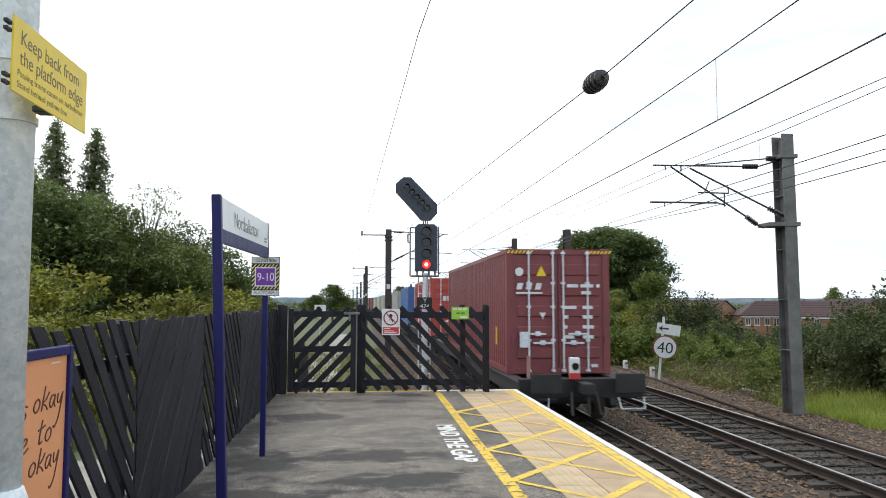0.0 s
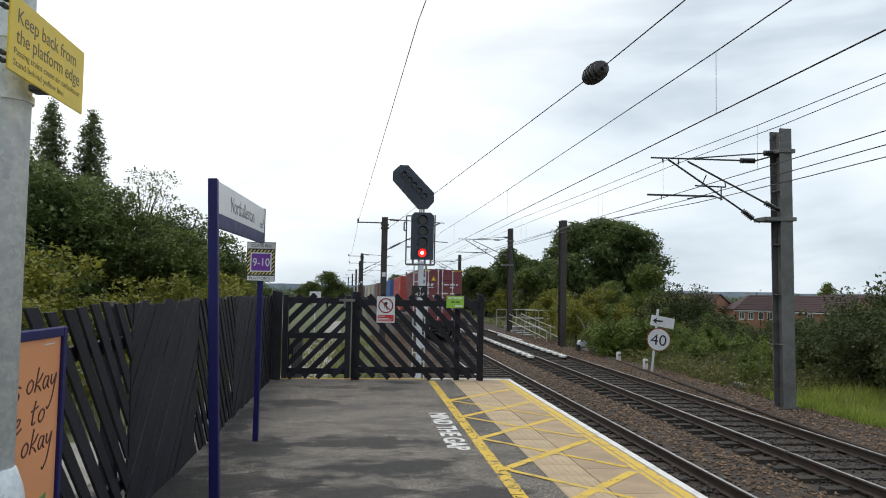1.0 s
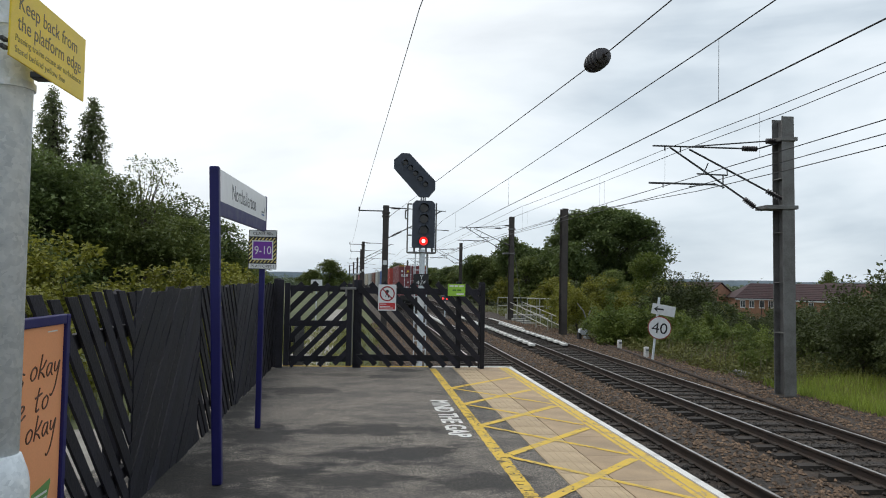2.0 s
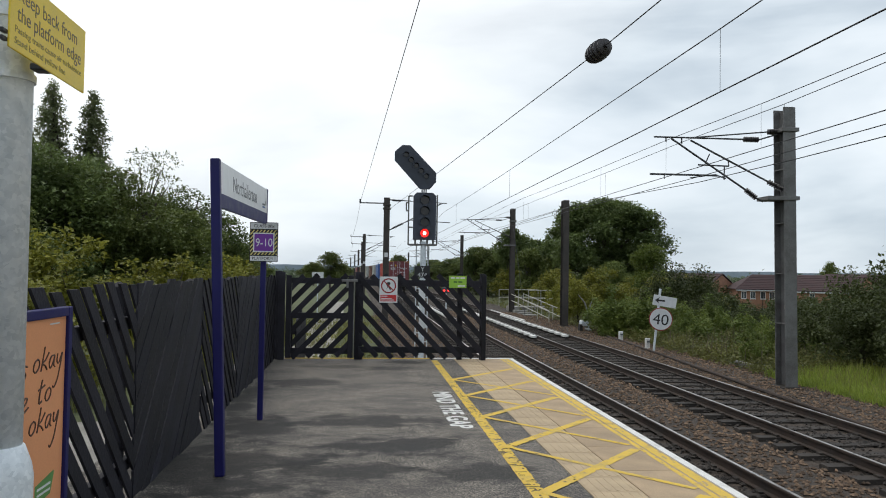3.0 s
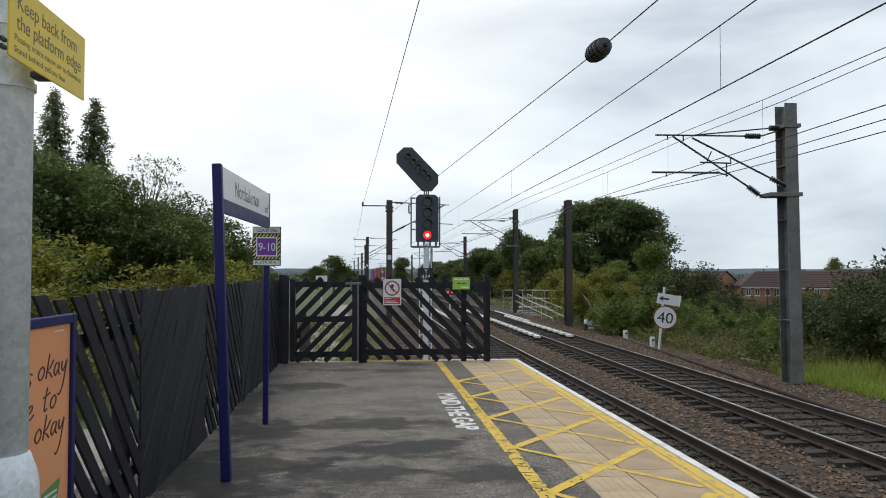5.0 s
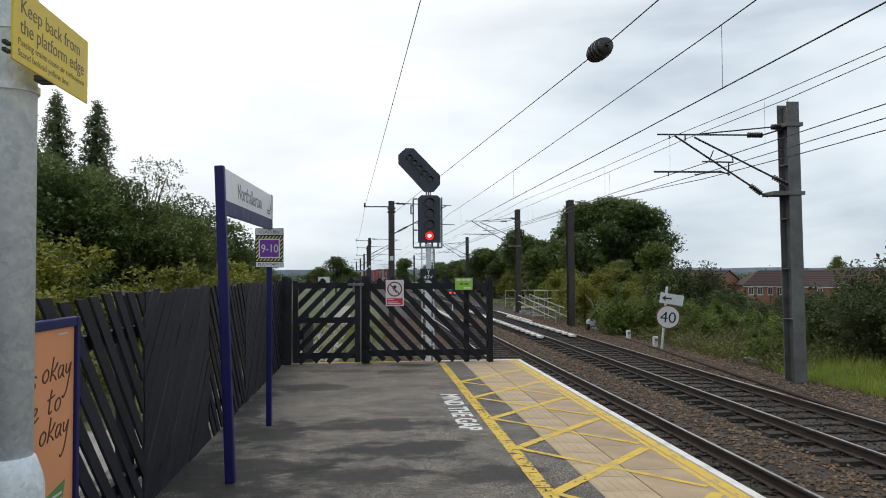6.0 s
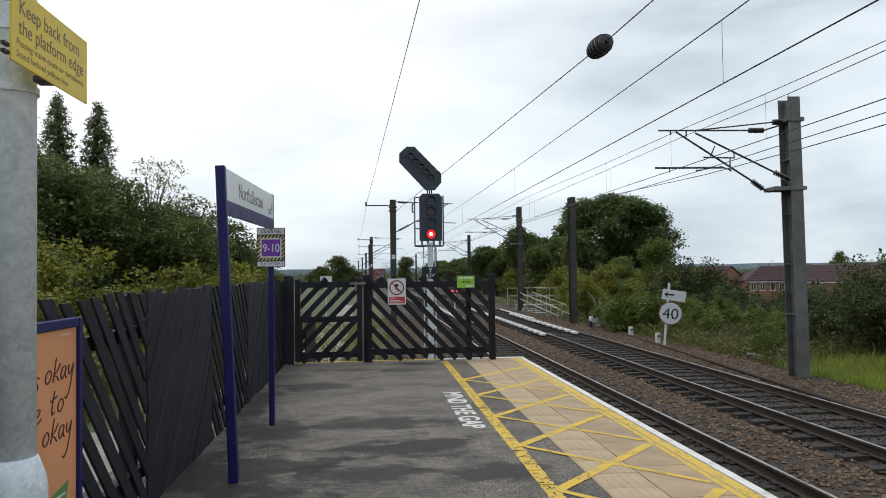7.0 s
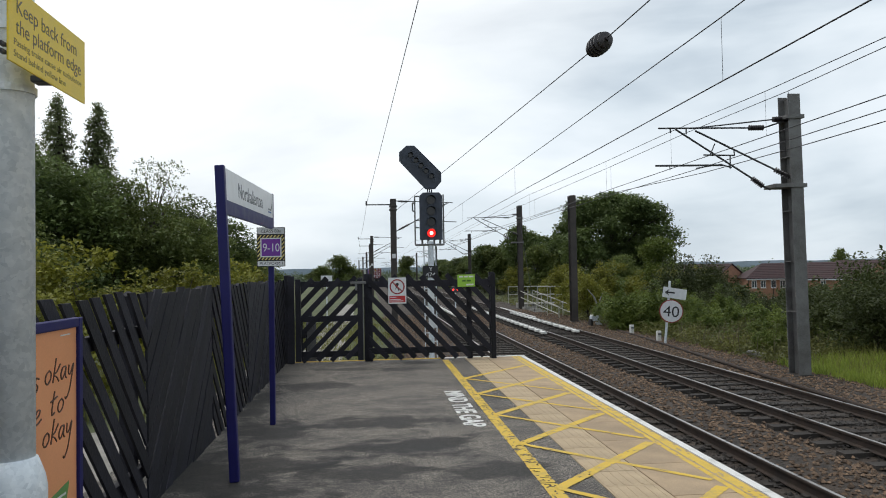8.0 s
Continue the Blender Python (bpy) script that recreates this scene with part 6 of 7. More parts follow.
def build_houses():
    words = "brick terraced house with a dark brown tiled roof and white windows"
    house("terraced_house", pose(65.5, 125, -6.0, 0, 0, -14), 8.6, 8.5, 5.6, 8.0, words, (1.1, 2.6, 4.3, 5.8, 7.4), hip=True)
    house("terraced_house", pose(56.4, 139, -6.0, 0, 0, -62), 11.5, 8.5, 5.7, 8.1, words, (2.0, 5.0, 8.6))
    house("terraced_house", pose(69.5, 117.5, -6.0, 0, 0, -60), 11.5, 8.5, 5.6, 8.0, words, (2.0, 5.0, 8.6))
    house("terraced_house", pose(48.5, 150, -6.0, 0, 0, -40), 13, 8.5, 5.6, 8.3, words, (2.0, 5.0, 8.6))
    house("terraced_house", pose(82, 128, -6.0, 0, 0, -60), 12, 8.5, 5.6, 8.3, words, (2.0, 5.0, 8.6))


# ---------------------------------------------------------------- vegetation
def leaf_quads(rng, centres, size, flat=0.35):
    """One bent quad for each centre, turned at random."""
    n = len(centres)
    d = rng.normal(size=(n, 3))
    d[:, 2] *= 0.7
    d /= np.linalg.norm(d, axis=1, keepdims=True)
    up = rng.normal(size=(n, 3)) * flat + np.array([0, 0, 1])
    side = np.cross(d, up)
    side /= np.linalg.norm(side, axis=1, keepdims=True) + 1e-9
    nrm = np.cross(side, d)
    s = (size * (0.6 + 0.8 * rng.random(n)))[:, None]
    a, b = centres - d * s * 0.5, centres + d * s * 0.5
    mid = centres + nrm * s * 0.1
    v = np.stack([a, mid + side * s * 0.3, b, mid - side * s * 0.3], 1).reshape(-1, 3)
    f = np.arange(4 * n).reshape(n, 4)
    return v, f


def crown_points(rng, blobs, n, clump, per):
    """Leaf places: dense sprigs on the outer shell of overlapping lobes and a thinner filling inside, each sprig a rounded cloud of leaves."""
    blobs = np.array(blobs, float)
    vol = (blobs[:, 3] * blobs[:, 4] * blobs[:, 5]) ** 0.67
    pick = rng.choice(len(blobs), n, p=vol / vol.sum())
    d = rng.normal(size=(n, 3))
    d /= np.linalg.norm(d, axis=1, keepdims=True)
    d[:, 2] = np.where(d[:, 2] < -0.55, -d[:, 2], d[:, 2])
    rad = np.where(rng.random(n) < 0.3, 0.3 + 0.5 * rng.random(n), 0.82 + 0.14 * rng.random(n) + 0.03 * rng.normal(size=n))
    c = blobs[pick, :3] + d * rad[:, None] * blobs[pick, 3:6]
    size = clump * (0.6 + 0.9 * rng.random(n))
    o = np.clip(rng.normal(size=(n, per, 3)), -1.5, 1.5) * np.array([0.62, 0.62, 0.42])
    m = c[:, None] + o * size[:, None, None]
    return m.reshape(-1, 3)


def make_tree(name, label, category, seed, blobs, n, clump, per, leaf, mats, trunk_h, trunk_r, limbs=10, group="trees beside the line"):
    rng = np.random.default_rng(seed)
    t = thing(name, label, category, group)
    bm = bmesh.new()
    p, q = Vector((0, 0, -0.3)), Vector((rng.normal() * 0.1, rng.normal() * 0.1, trunk_h))
    rod(bm, p, q, trunk_r, trunk_r * 0.6, seg=9)
    for i in range(limbs):
        b = blobs[rng.integers(len(blobs))]
        e = Vector(b[:3]) + Vector(rng.normal(size=3) * 0.5 * np.array(b[3:6]))
        s = p.lerp(q, 0.55 + 0.45 * rng.random())
        mid = s.lerp(e, 0.5) + Vector((0, 0, 0.12 * (e - s).length))
        rod(bm, s, mid, trunk_r * 0.42, trunk_r * 0.26, seg=6)
        rod(bm, mid, e, trunk_r * 0.26, trunk_r * 0.07, seg=5)
    part("trunk", bm, M["bark"], t)
    v, f = leaf_quads(rng, crown_points(rng, blobs, n, clump, per), leaf)
    soup("crown", v, f, mats, t)
    return t


M["bark"] = material("grey_brown_bark", (0.09, 0.075, 0.06), (0.04, 0.034, 0.028), rough=0.95, scale=4, fine=30, bump=0.6)
M["leaf_dark"] = leaf_material("dark_green_leaves", (0.155, 0.2, 0.06), (0.058, 0.085, 0.032))
M["leaf_mid"] = leaf_material("mid_green_leaves", (0.195, 0.23, 0.062), (0.075, 0.105, 0.032))
M["leaf_olive"] = leaf_material("olive_green_leaves", (0.31, 0.295, 0.045), (0.105, 0.12, 0.022))
M["leaf_bright"] = leaf_material("bright_green_leaves", (0.22, 0.265, 0.055), (0.08, 0.12, 0.028))
# far woods: leaf green paled and greyed to paint in haze
M["leaf_far"] = leaf_material("haze_tinted_leaves", (0.13, 0.165, 0.095), (0.075, 0.1, 0.065))
M["leaf_hedge"] = leaf_material("dark_hedge_leaves", (0.095, 0.115, 0.036), (0.04, 0.053, 0.018))
M["leaf_poplar"] = leaf_material("grey_green_poplar_leaves", (0.19, 0.215, 0.1), (0.1, 0.12, 0.06))


def round_blobs(seed, w, h, base, n):
    r = np.random.default_rng(seed)
    out = []
    for i in range(n):
        a, u = r.random() * 6.283, r.random() ** 0.6
        z = base + (h - base) * (0.15 + 0.7 * r.random())
        k = math.sqrt(max(0.1, 1 - ((z - base) / (h - base) * 2 - 0.9) ** 2))
        rr = w * (0.28 + 0.16 * r.random())
        out.append((math.cos(a) * u * (w - rr) * k, math.sin(a) * u * (w - rr) * k, z, rr, rr, rr * 0.85))
    out.append((0, 0, h - w * 0.34, w * 0.4, w * 0.4, w * 0.34))
    return out


def dome_blobs(seed, w, h, base, n):
    """A broad round crown: lobes packed over a dome, with a few reaching out of it."""
    r = np.random.default_rng(seed)
    out = [(0, 0, base + (h - base) * 0.45, w * 0.62, w * 0.62, (h - base) * 0.4)]
    for i in range(n):
        a, u = r.random() * 6.283, r.random()
        z = math.sqrt(1 - u * u) if r.random() < 0.58 else -0.9 * r.random()
        k = 0.74 + 0.14 * r.random()
        rr = w * (0.13 + 0.13 * r.random())
        out.append((math.cos(a) * u * w * k, math.sin(a) * u * w * k, base + (h - base) * (0.45 + 0.46 * z * k), rr, rr, rr * 0.8))
    return out


def shrub_blobs(seed, w, h, base, n):
    """An uneven thicket: many small lobes and upright shoots."""
    r = np.random.default_rng(seed)
    out = []
    for i in range(n):
        a, u = r.random() * 6.283, r.random() ** 0.5
        x, y = math.cos(a) * u * w * 0.85, math.sin(a) * u * w * 0.85
        top = h * (0.55 + 0.45 * r.random()) * (1 - 0.45 * u * u)
        rr = w * (0.14 + 0.16 * r.random())
        out.append((x, y, base + (top - base) * (0.35 + 0.6 * r.random()), rr, rr, rr * (0.8 + 0.9 * r.random())))
        if r.random() < 0.3:
            out.append((x, y, top + 0.05 * h, rr * 0.35, rr * 0.35, rr * 1.1))
    return out


def build_vegetation():
    def put(proto, x, y, s=1.0, sz=None, turn=None, first=[set()]):
        z = ground_z(x, y) - 0.05
        m = pose(x, y, z, 0, 0, random.uniform(0, 360) if turn is None else turn) @ Matrix.Diagonal((s, s, sz or s, 1))
        if proto.name not in first[0]:
            first[0].add(proto.name)
            proto.matrix_basis = m
            return proto
        ob = copy_thing(proto, Matrix.Identity(4))
        ob.matrix_basis = m
        return ob

    oak = make_tree("broadleaf_tree", "dense dark green broadleaf tree behind the fence", "tree", 1, round_blobs(1, 4.6, 10, 0.6, 30), 2400, 0.36, 10, 0.22, [M["leaf_dark"]], 4.5, 0.28)
    elm = make_tree("broadleaf_tree", "full mid-green broadleaf tree with an uneven crown", "tree", 2, round_blobs(7, 4.4, 9.5, 0.6, 28), 2400, 0.36, 10, 0.22, [M["leaf_mid"]], 4.0, 0.25)
    oak_far = make_tree("broadleaf_tree", "dark green tree in the wood along the line", "tree", 11, round_blobs(31, 4.6, 10, 1.2, 18), 850, 0.5, 7, 0.42, [M["leaf_dark"]], 4.5, 0.28)
    elm_far = make_tree("broadleaf_tree", "mid-green tree in the distance beside the line", "tree", 12, round_blobs(37, 4.4, 9.5, 0.9, 18), 850, 0.5, 7, 0.42, [M["leaf_mid"]], 4.0, 0.25)
    ash = make_tree("broadleaf_tree", "large rounded dark green tree with gaps of sky in its crown", "tree", 3, dome_blobs(12, 6.9, 12.4, 0.0, 84), 9500, 0.5, 11, 0.27, [M["leaf_dark"]], 5.0, 0.35, 18)
    thin = make_tree("sparse_tree", "thin-crowned tree with bare twigs showing", "tree", 4, round_blobs(5, 3.0, 9.5, 4.0, 14), 420, 0.25, 7, 0.15, [M["leaf_mid"]], 6.0, 0.14, 34)
    pr = np.random.default_rng(77)
    pop_blobs = []
    for i in range(44):      # steep upswept tufts round a leading shoot, narrowing to the tip
        u = i / 43
        reach = (2.3 * (1 - u) ** 0.7 + 0.3) * (0.6 + 0.5 * pr.random())
        q = i * 2.4
        pop_blobs.append((math.cos(q) * reach * 0.6, math.sin(q) * reach * 0.6, 2.5 + 14.0 * u, 0.36 + 0.36 * reach, 0.36 + 0.36 * reach, 0.9 + 0.4 * pr.random()))
    pop_blobs += [(0, 0, 17.0, 0.22, 0.22, 0.9)]
    poplar = make_tree("poplar_tree", "tall narrow poplar standing above the other trees", "tree", 5, pop_blobs, 3000, 0.26, 8, 0.22, [M["leaf_poplar"]], 15.5, 0.22, 16)
    bush = make_tree("bush", "yellow-green bushy shrub behind the fence", "bush", 6, shrub_blobs(21, 2.4, 3.9, 0.1, 34), 1150, 0.26, 8, 0.17, [M["leaf_olive"]], 1.2, 0.1, 12, "bushes")
    hedge = make_tree("bush", "dense bright green bush on the railway verge", "bush", 8, shrub_blobs(22, 1.6, 2.3, -0.1, 34), 1400, 0.17, 8, 0.125, [M["leaf_bright"]], 0.8, 0.06, 10, "bushes")
    thick = make_tree("bush", "tall dark green hedge bush on the bank", "bush", 9, shrub_blobs(23, 2.6, 3.8, -0.2, 40), 1300, 0.24, 8, 0.145, [M["leaf_hedge"]], 1.2, 0.1, 12, "bushes")
    thick_far = make_tree("bush", "dark green thicket under the trees", "bush", 14, shrub_blobs(43, 2.6, 3.8, -0.2, 30), 550, 0.34, 7, 0.3, [M["leaf_hedge"]], 1.2, 0.1, 10, "bushes")
    # left of the platform, behind the fence
    put(poplar, -24.2, 60, 1.0, 1.02)
    put(poplar, -21.4, 60.5, 1.0, 0.98)
    put(poplar, -26.6, 61, 0.9, 0.85)
    for x, y, s, sz in ((-16.5, 38, 1.05, 1.0), (-22, 40, 1.1, 1.1), (-11.8, 50, 1.0, 0.86), (-18.5, 52, 1.1, 1.12), (-27, 48, 1.2, 1.2), (-9.9, 58, 0.85, 0.62)):
        put(oak if y < 64 else oak_far, x, y, s, sz)
    for x, y, s, sz in ((-13.6, 42, 0.95, 0.92), (-19.5, 34, 0.9, 0.88), (-10.6, 44, 0.8, 0.68), (-15, 31, 0.7, 0.72), (-8.6, 50, 0.7, 0.5)):
        put(elm if y < 64 else elm_far, x, y, s, sz)
    put(thin, -13.4, 46.5, 0.95, 1.12)
    for x, y, s, sz in ((-8.0, 22, 1.0, 1.0), (-6.3, 24, 0.85, 0.82), (-9.7, 21, 0.9, 0.85), (-11.5, 24, 1.1, 1.05), (-5.3, 27, 0.75, 0.75), (-5.6, 33, 0.9, 0.9), (-4.7, 20, 0.6, 0.62), (-7.2, 17, 0.7, 0.7), (-6.5, 40, 0.9, 0.8), (-9.5, 15, 0.9, 0.95), (-7.5, 12.5, 0.7, 0.7)):
        put(bush, x, y, s, sz)
    # far left and straight ahead
    for x, y, s, sz in ((-5.4, 120, 0.75, 0.62), (-14, 95, 0.6, 0.42), (-10, 150, 0.8, 0.5), (-20, 130, 0.9, 0.6), (8.5, 190, 0.9, 0.75), (-28, 110, 1.0, 0.6), (-6, 200, 0.9, 0.5), (-16, 220, 1.0, 0.5)):
        put(elm if y < 64 else elm_far, x, y, s, sz)
    # right bank: wood along the line
    put(ash, 24.6, 75, 1.1, 0.97)
    lime = make_tree("broadleaf_tree", "young light green tree in front of the large dark one", "tree", 19, round_blobs(51, 2.6, 6.6, 0.4, 22), 1500, 0.34, 9, 0.2, [M["leaf_bright"]], 3.0, 0.14)
    put(lime, 24.6, 62.5, 0.95)
    for x, y, s, sz in ((28.6, 62, 1.0, 0.9), (31.6, 65, 1.1, 0.95), (22.5, 50, 1.0, 0.72), (25.8, 52, 1.0, 0.7)):
        put(thick_far, x, y, s, sz)
    for x, y, s, sz in ((15.6, 79, 0.58, 0.76), (13.6, 90, 0.6, 0.6), (17.5, 84, 0.8, 0.74), (20.0, 70, 0.7, 0.7), (15.5, 100, 0.85, 0.52), (13.6, 118, 0.85, 0.5), (29.5, 82, 0.9, 0.8), (12.5, 140, 0.85, 0.48), (15, 165, 1.0, 0.55), (19, 105, 0.9, 0.62), (33, 90, 0.8, 0.55), (20.5, 88, 0.85, 0.72), (23, 92, 0.85, 0.75), (18.6, 96, 0.8, 0.6), (14.6, 93, 0.7, 0.5), (22.5, 78, 0.7, 0.6), (29, 74, 0.7, 0.55), (17, 130, 0.9, 0.55), (13.5, 150, 0.8, 0.45)):
        put(oak if y < 64 else oak_far, x, y, s, sz)
    for x, y, s, sz in ((16.2, 72, 0.6, 0.55), (14.8, 88, 0.7, 0.6), (20.5, 60, 0.5, 0.45), (14, 104, 0.6, 0.5), (13.0, 128, 0.7, 0.5)):
        put(elm if y < 64 else elm_far, x, y, s, sz)
    for x, y, s, sz in ((15.3, 57, 1.0, 0.75), (13.2, 47, 0.75, 0.7), (12.4, 42, 0.62, 0.66), (16.8, 50, 1.0, 0.8), (19.5, 47, 1.0, 0.75), (23, 50, 1.0, 0.85), (17.5, 66, 1.1, 0.85), (15.5, 76, 1.1, 0.8)):
        put(bush, x, y, s, sz)
    for x, y, s, sz in ((11.9, 34.5, 0.95, 0.9), (13.2, 33.5, 1.0, 0.88), (14.3, 35.0, 1.0, 0.85), (12.6, 36.5, 1.0, 0.95), (15.2, 32.5, 0.9, 0.75), (13.3, 30.8, 0.6, 0.55), (14.5, 29.8, 0.7, 0.6), (15.6, 29.5, 0.75, 0.65), (13.9, 25.2, 0.5, 0.5), (15.4, 25.6, 0.65, 0.6), (12.9, 23.2, 0.38, 0.4)):
        put(hedge, x, y, s, sz)
    for x, y, s, sz in ((17.0, 39, 0.9, 0.95), (18.8, 41.5, 0.85, 0.85), (16.2, 34, 0.5, 0.5), (19.0, 35, 0.5, 0.42), (21.5, 40, 0.6, 0.36), (24.5, 43, 0.7, 0.42), (29.8, 49, 0.9, 0.85), (34.2, 56, 1.0, 1.05), (21, 44.5, 0.7, 0.85), (26.5, 43.5, 0.8, 0.7), (14.8, 20.8, 0.62, 0.6), (16.5, 22.8, 0.8, 0.72), (18.5, 25.4, 0.8, 0.7), (21, 30, 0.8, 0.62), (16.2, 19.2, 0.85, 0.86), (18.2, 24.6, 0.8, 0.92), (16.3, 24.4, 0.8, 0.6), (18.6, 28.0, 0.9, 0.58), (21.5, 33.5, 0.9, 0.56), (26.0, 38.5, 1.0, 0.6), (18.5, 21, 1.1, 1.1), (14.9, 17.6, 0.6, 0.6), (20.5, 24, 1.2, 1.15), (24, 31, 1.1, 0.95), (29, 40, 1.2, 0.95), (36, 52, 1.4, 1.0), (17.2, 15.6, 0.9, 0.95), (44, 72, 1.3, 0.7), (20.5, 64, 1.3, 1.0), (24.5, 64, 1.3, 1.05), (28.5, 70, 1.4, 1.05), (18.5, 76, 1.2, 0.95), (32.5, 74, 1.3, 0.95), (14.2, 84, 1.0, 0.7), (13.4, 97, 1.0, 0.7), (13.0, 112, 1.1, 0.7)):
        put(thick if y < 45 else thick_far, x, y, s, sz)
    # roofline trees behind the houses
    for x, y, s, sz in ((89.5, 135, 0.6, 1.02), (62, 190, 0.6, 1.1), (50, 200, 0.5, 0.95), (74, 185, 0.5, 1.0), (34, 210, 0.7, 0.9)):
        put(elm if y < 64 else elm_far, x, y, s, sz)
    far_woods()
    grasses()


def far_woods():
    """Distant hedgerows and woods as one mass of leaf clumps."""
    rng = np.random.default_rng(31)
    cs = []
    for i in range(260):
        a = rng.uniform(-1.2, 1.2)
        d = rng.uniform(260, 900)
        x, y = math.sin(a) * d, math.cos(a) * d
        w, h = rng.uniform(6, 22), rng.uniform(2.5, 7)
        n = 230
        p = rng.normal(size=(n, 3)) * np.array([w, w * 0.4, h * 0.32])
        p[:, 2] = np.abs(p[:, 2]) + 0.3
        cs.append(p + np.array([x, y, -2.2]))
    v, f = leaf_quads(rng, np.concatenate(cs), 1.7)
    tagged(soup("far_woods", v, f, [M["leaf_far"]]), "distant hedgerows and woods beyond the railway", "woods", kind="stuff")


def grasses():
    """Grass blades and weeds on the verges."""
    rng = np.random.default_rng(8)
    def blades(name, label, pts, h0, h1, width, mat, lean=0.35):
        n = len(pts)
        h = rng.uniform(h0, h1, n)
        a = rng.random(n) * 6.283
        side = np.stack([np.cos(a), np.sin(a), np.zeros(n)], 1) * width * 0.5
        tip = np.stack([rng.normal(size=n) * lean * h, rng.normal(size=n) * lean * h, h], 1)
        mid = tip * np.array([0.35, 0.35, 0.6])
        v = np.stack([pts - side, pts + side, pts + mid + side * 0.7, pts + tip, pts + mid - side * 0.7], 1).reshape(-1, 3)
        k = 5 * np.arange(n)[:, None]
        f = (k + np.array([[0, 1, 2, 4]])).tolist() + (k + np.array([[4, 2, 3]])).tolist()
        tagged(soup(name, v, f, [mat]), label, "grass", kind="stuff")
    def scatter(n, x0, x1, y0, y1, patch=0.0):
        x, y = rng.uniform(x0, x1, n), rng.uniform(y0, y1, n)
        if patch:
            keep = np.array([noise.noise((a * 0.5, b * 0.5, 11)) > patch - 0.5 + 0.3 * r for a, b, r in zip(x, y, rng.random(n))])
            x, y = x[keep], y[keep]
        return np.stack([x, y, [ground_z(a, b) - 0.02 for a, b in zip(x, y)]], 1)
    lush = scatter(24000, 11.5, 16.5, 9.3, 20.5)
    blades("verge_grass", "lush bright green grass at the foot of the mast", lush, 0.1, 0.38, 0.022, M["grass_bright"])
    def clumps(name, label, n, x0, x1, y0, y1, tall, spread, per, leaf, mat, patch):
        c = scatter(n, x0, x1, y0, y1, patch)
        k = len(c)
        top = rng.uniform(0.3, 1.0, k) * tall
        p = np.repeat(c, per, 0)
        o = rng.uniform(-1, 1, (k * per, 3)) * spread
        u = rng.random(k * per)
        o[:, 2] = u * np.repeat(top, per)
        o[:, :2] *= (1.1 - 0.75 * u)[:, None]
        v, f = leaf_quads(rng, p + o, leaf, 0.8)
        tagged(soup(name, v, f, [mat]), label, "weeds", kind="stuff")
    clumps("verge_weeds", "rough mixed green weeds and low bramble on the verge", 2300, 11.6, 18, 20.0, 34, 0.7, 0.28, 15, 0.1, M["grass_rough"], 0.1)
    clumps("verge_brambles", "darker bramble and nettle growth on the verge", 700, 12.2, 18, 20.5, 40, 1.05, 0.35, 20, 0.11, M["leaf_mid"], 0.35)
    clumps("far_verge_weeds", "rough weeds along the verge by the steps", 700, 11.3, 15, 34, 75, 0.6, 0.35, 14, 0.13, M["grass_rough"], 0.25)
    clumps("grass_weeds", "broad-leaved weeds among the bright grass", 420, 11.6, 16.5, 11, 20.5, 0.4, 0.2, 12, 0.08, M["grass_bright"], 0.45)
    clumps("platform_end_weeds", "low weeds in the grass beyond the platform end", 500, -6.5, 0.9, 15, 42, 0.35, 0.25, 14, 0.09, M["grass_rough"], 0.3)
    stems = scatter(500, 11.8, 16.0, 21, 29, 0.3)
    blades("tall_weeds", "tall straggling weed stems with dull pink tops", stems, 0.5, 1.0, 0.03, M["weed"], 0.14)
    lawn = scatter(15000, -7, 1.0, 14.8, 46, 0.25)
    blades("rough_grass", "short rough grass beyond the platform end", lawn, 0.08, 0.3, 0.03, M["grass_rough"])
    straw = scatter(900, 11.9, 16.0, 15.5, 20.6)
    blades("seed_heads", "straw-coloured seeding grass stems along the verge", straw, 0.35, 0.62, 0.02, M["grass_rough"], 0.2)
    flowers = scatter(260, 0.2, 1.1, 16.5, 19.5)
    blades("yellow_weeds", "clump of yellow-flowered weeds below the gate", flowers, 0.3, 0.6, 0.07, M["weed_yellow"], 0.3)


M["grass_bright"] = leaf_material("bright_grass", (0.35, 0.41, 0.07), (0.13, 0.19, 0.034))
M["grass_rough"] = leaf_material("rough_grass_blades", (0.27, 0.27, 0.08), (0.11, 0.115, 0.04))
M["weed"] = leaf_material("dull_weed_stems", (0.221, 0.169, 0.130), (0.091, 0.098, 0.039))
M["weed_yellow"] = leaf_material("yellow_weed", (0.5, 0.42, 0.03), (0.12, 0.17, 0.03))


def build_yard():
    """A pale hard standing along the back of the fence."""
    v, f = [], []
    ys = np.arange(-8, 14.6, 0.8)
    for y in ys:
        for x in (-2.32, -3.4, -4.6, -5.8 + 0.25 * noise.noise((y * 0.6, 3, 0))):
            v.append((x, y, ground_z(x, y) + 0.05))
    f = [(4 * i + k, 4 * i + k + 1, 4 * i + k + 5, 4 * i + k + 4) for i in range(len(ys) - 1) for k in range(3)]
    tagged(soup("pavement", v, f, [M["path"]]), "pale gravel hard standing behind the fence", "pavement", kind="structure")


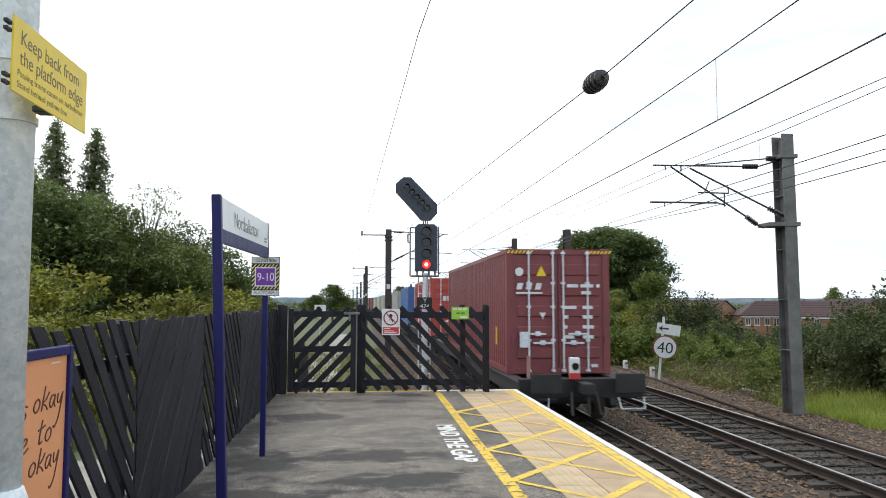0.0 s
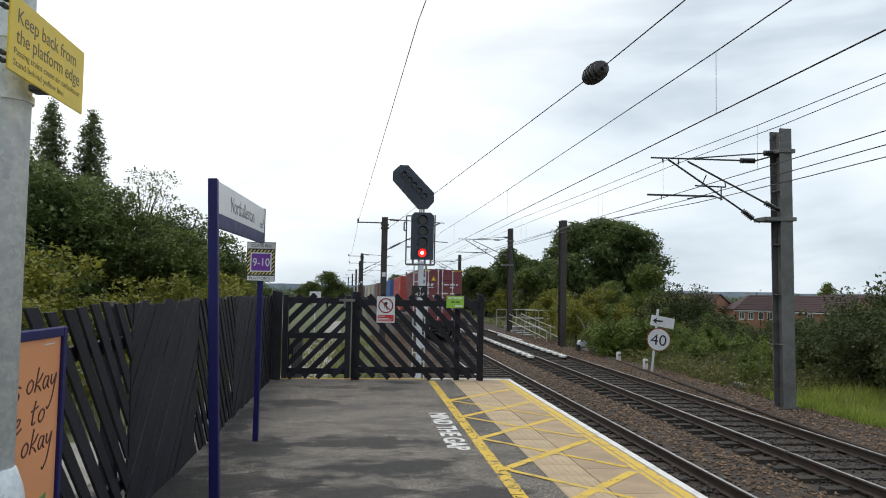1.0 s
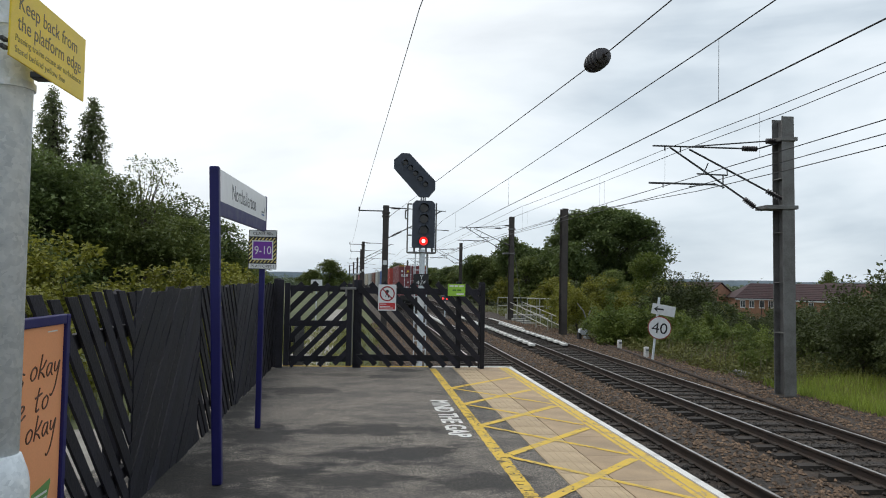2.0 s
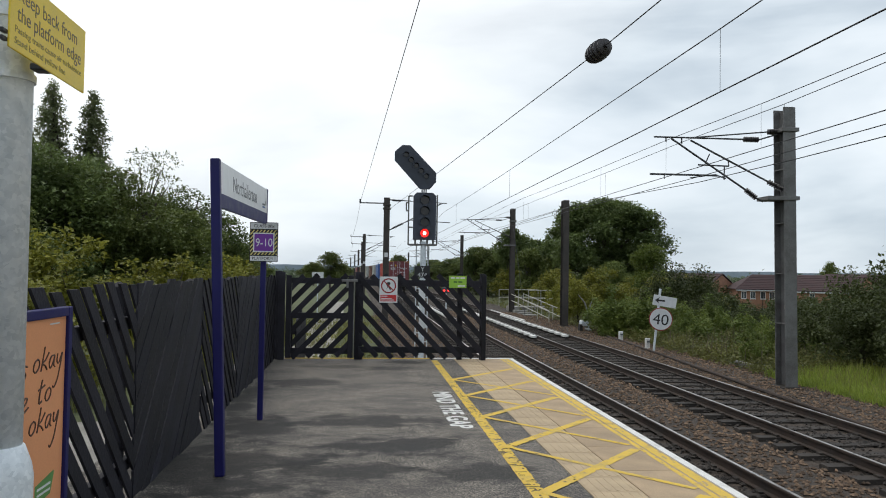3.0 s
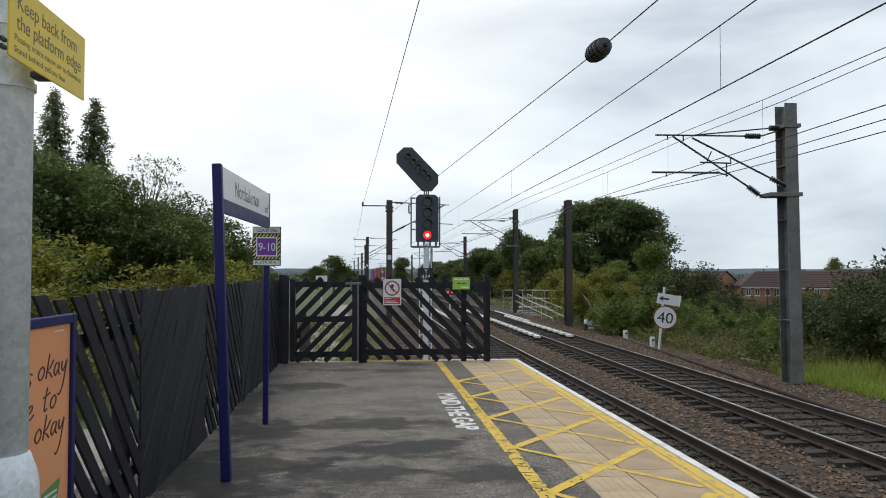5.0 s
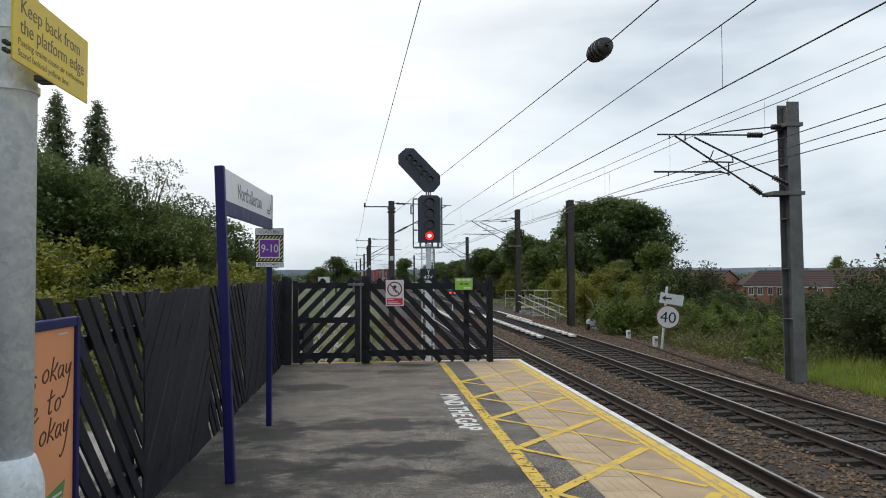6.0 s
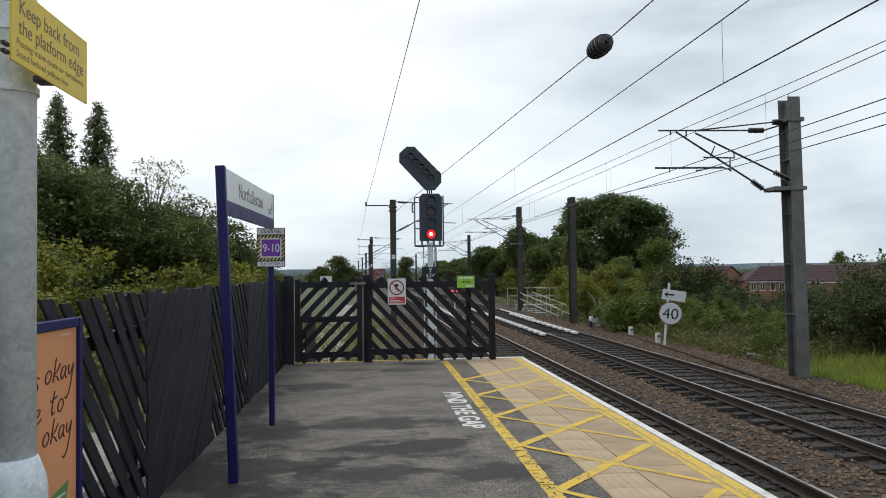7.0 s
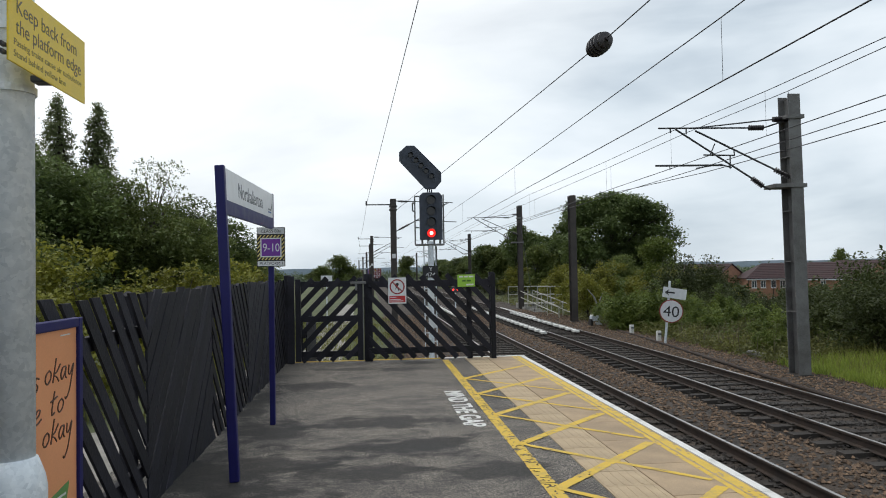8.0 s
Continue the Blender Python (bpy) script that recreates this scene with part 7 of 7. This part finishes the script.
def build_path():
    v, f = [], []
    ys = np.arange(14.9, 70, 1.0)
    for y in ys:
        for u in (-1, 1):
            x = -1.7 - 0.012 * (y - 15) + u * (0.75 + 0.12 * noise.noise((y * 0.7, u, 0)))
            v.append((x, y, ground_z(x, y) + 0.035))
    f = [(2 * i, 2 * i + 1, 2 * i + 3, 2 * i + 2) for i in range(len(ys) - 1)]
    tagged(soup("path", v, f, [M["path"]]), "pale gravel path running beside the line", "path", kind="structure")


build_houses()
build_path()
build_yard()
build_vegetation()


motions()
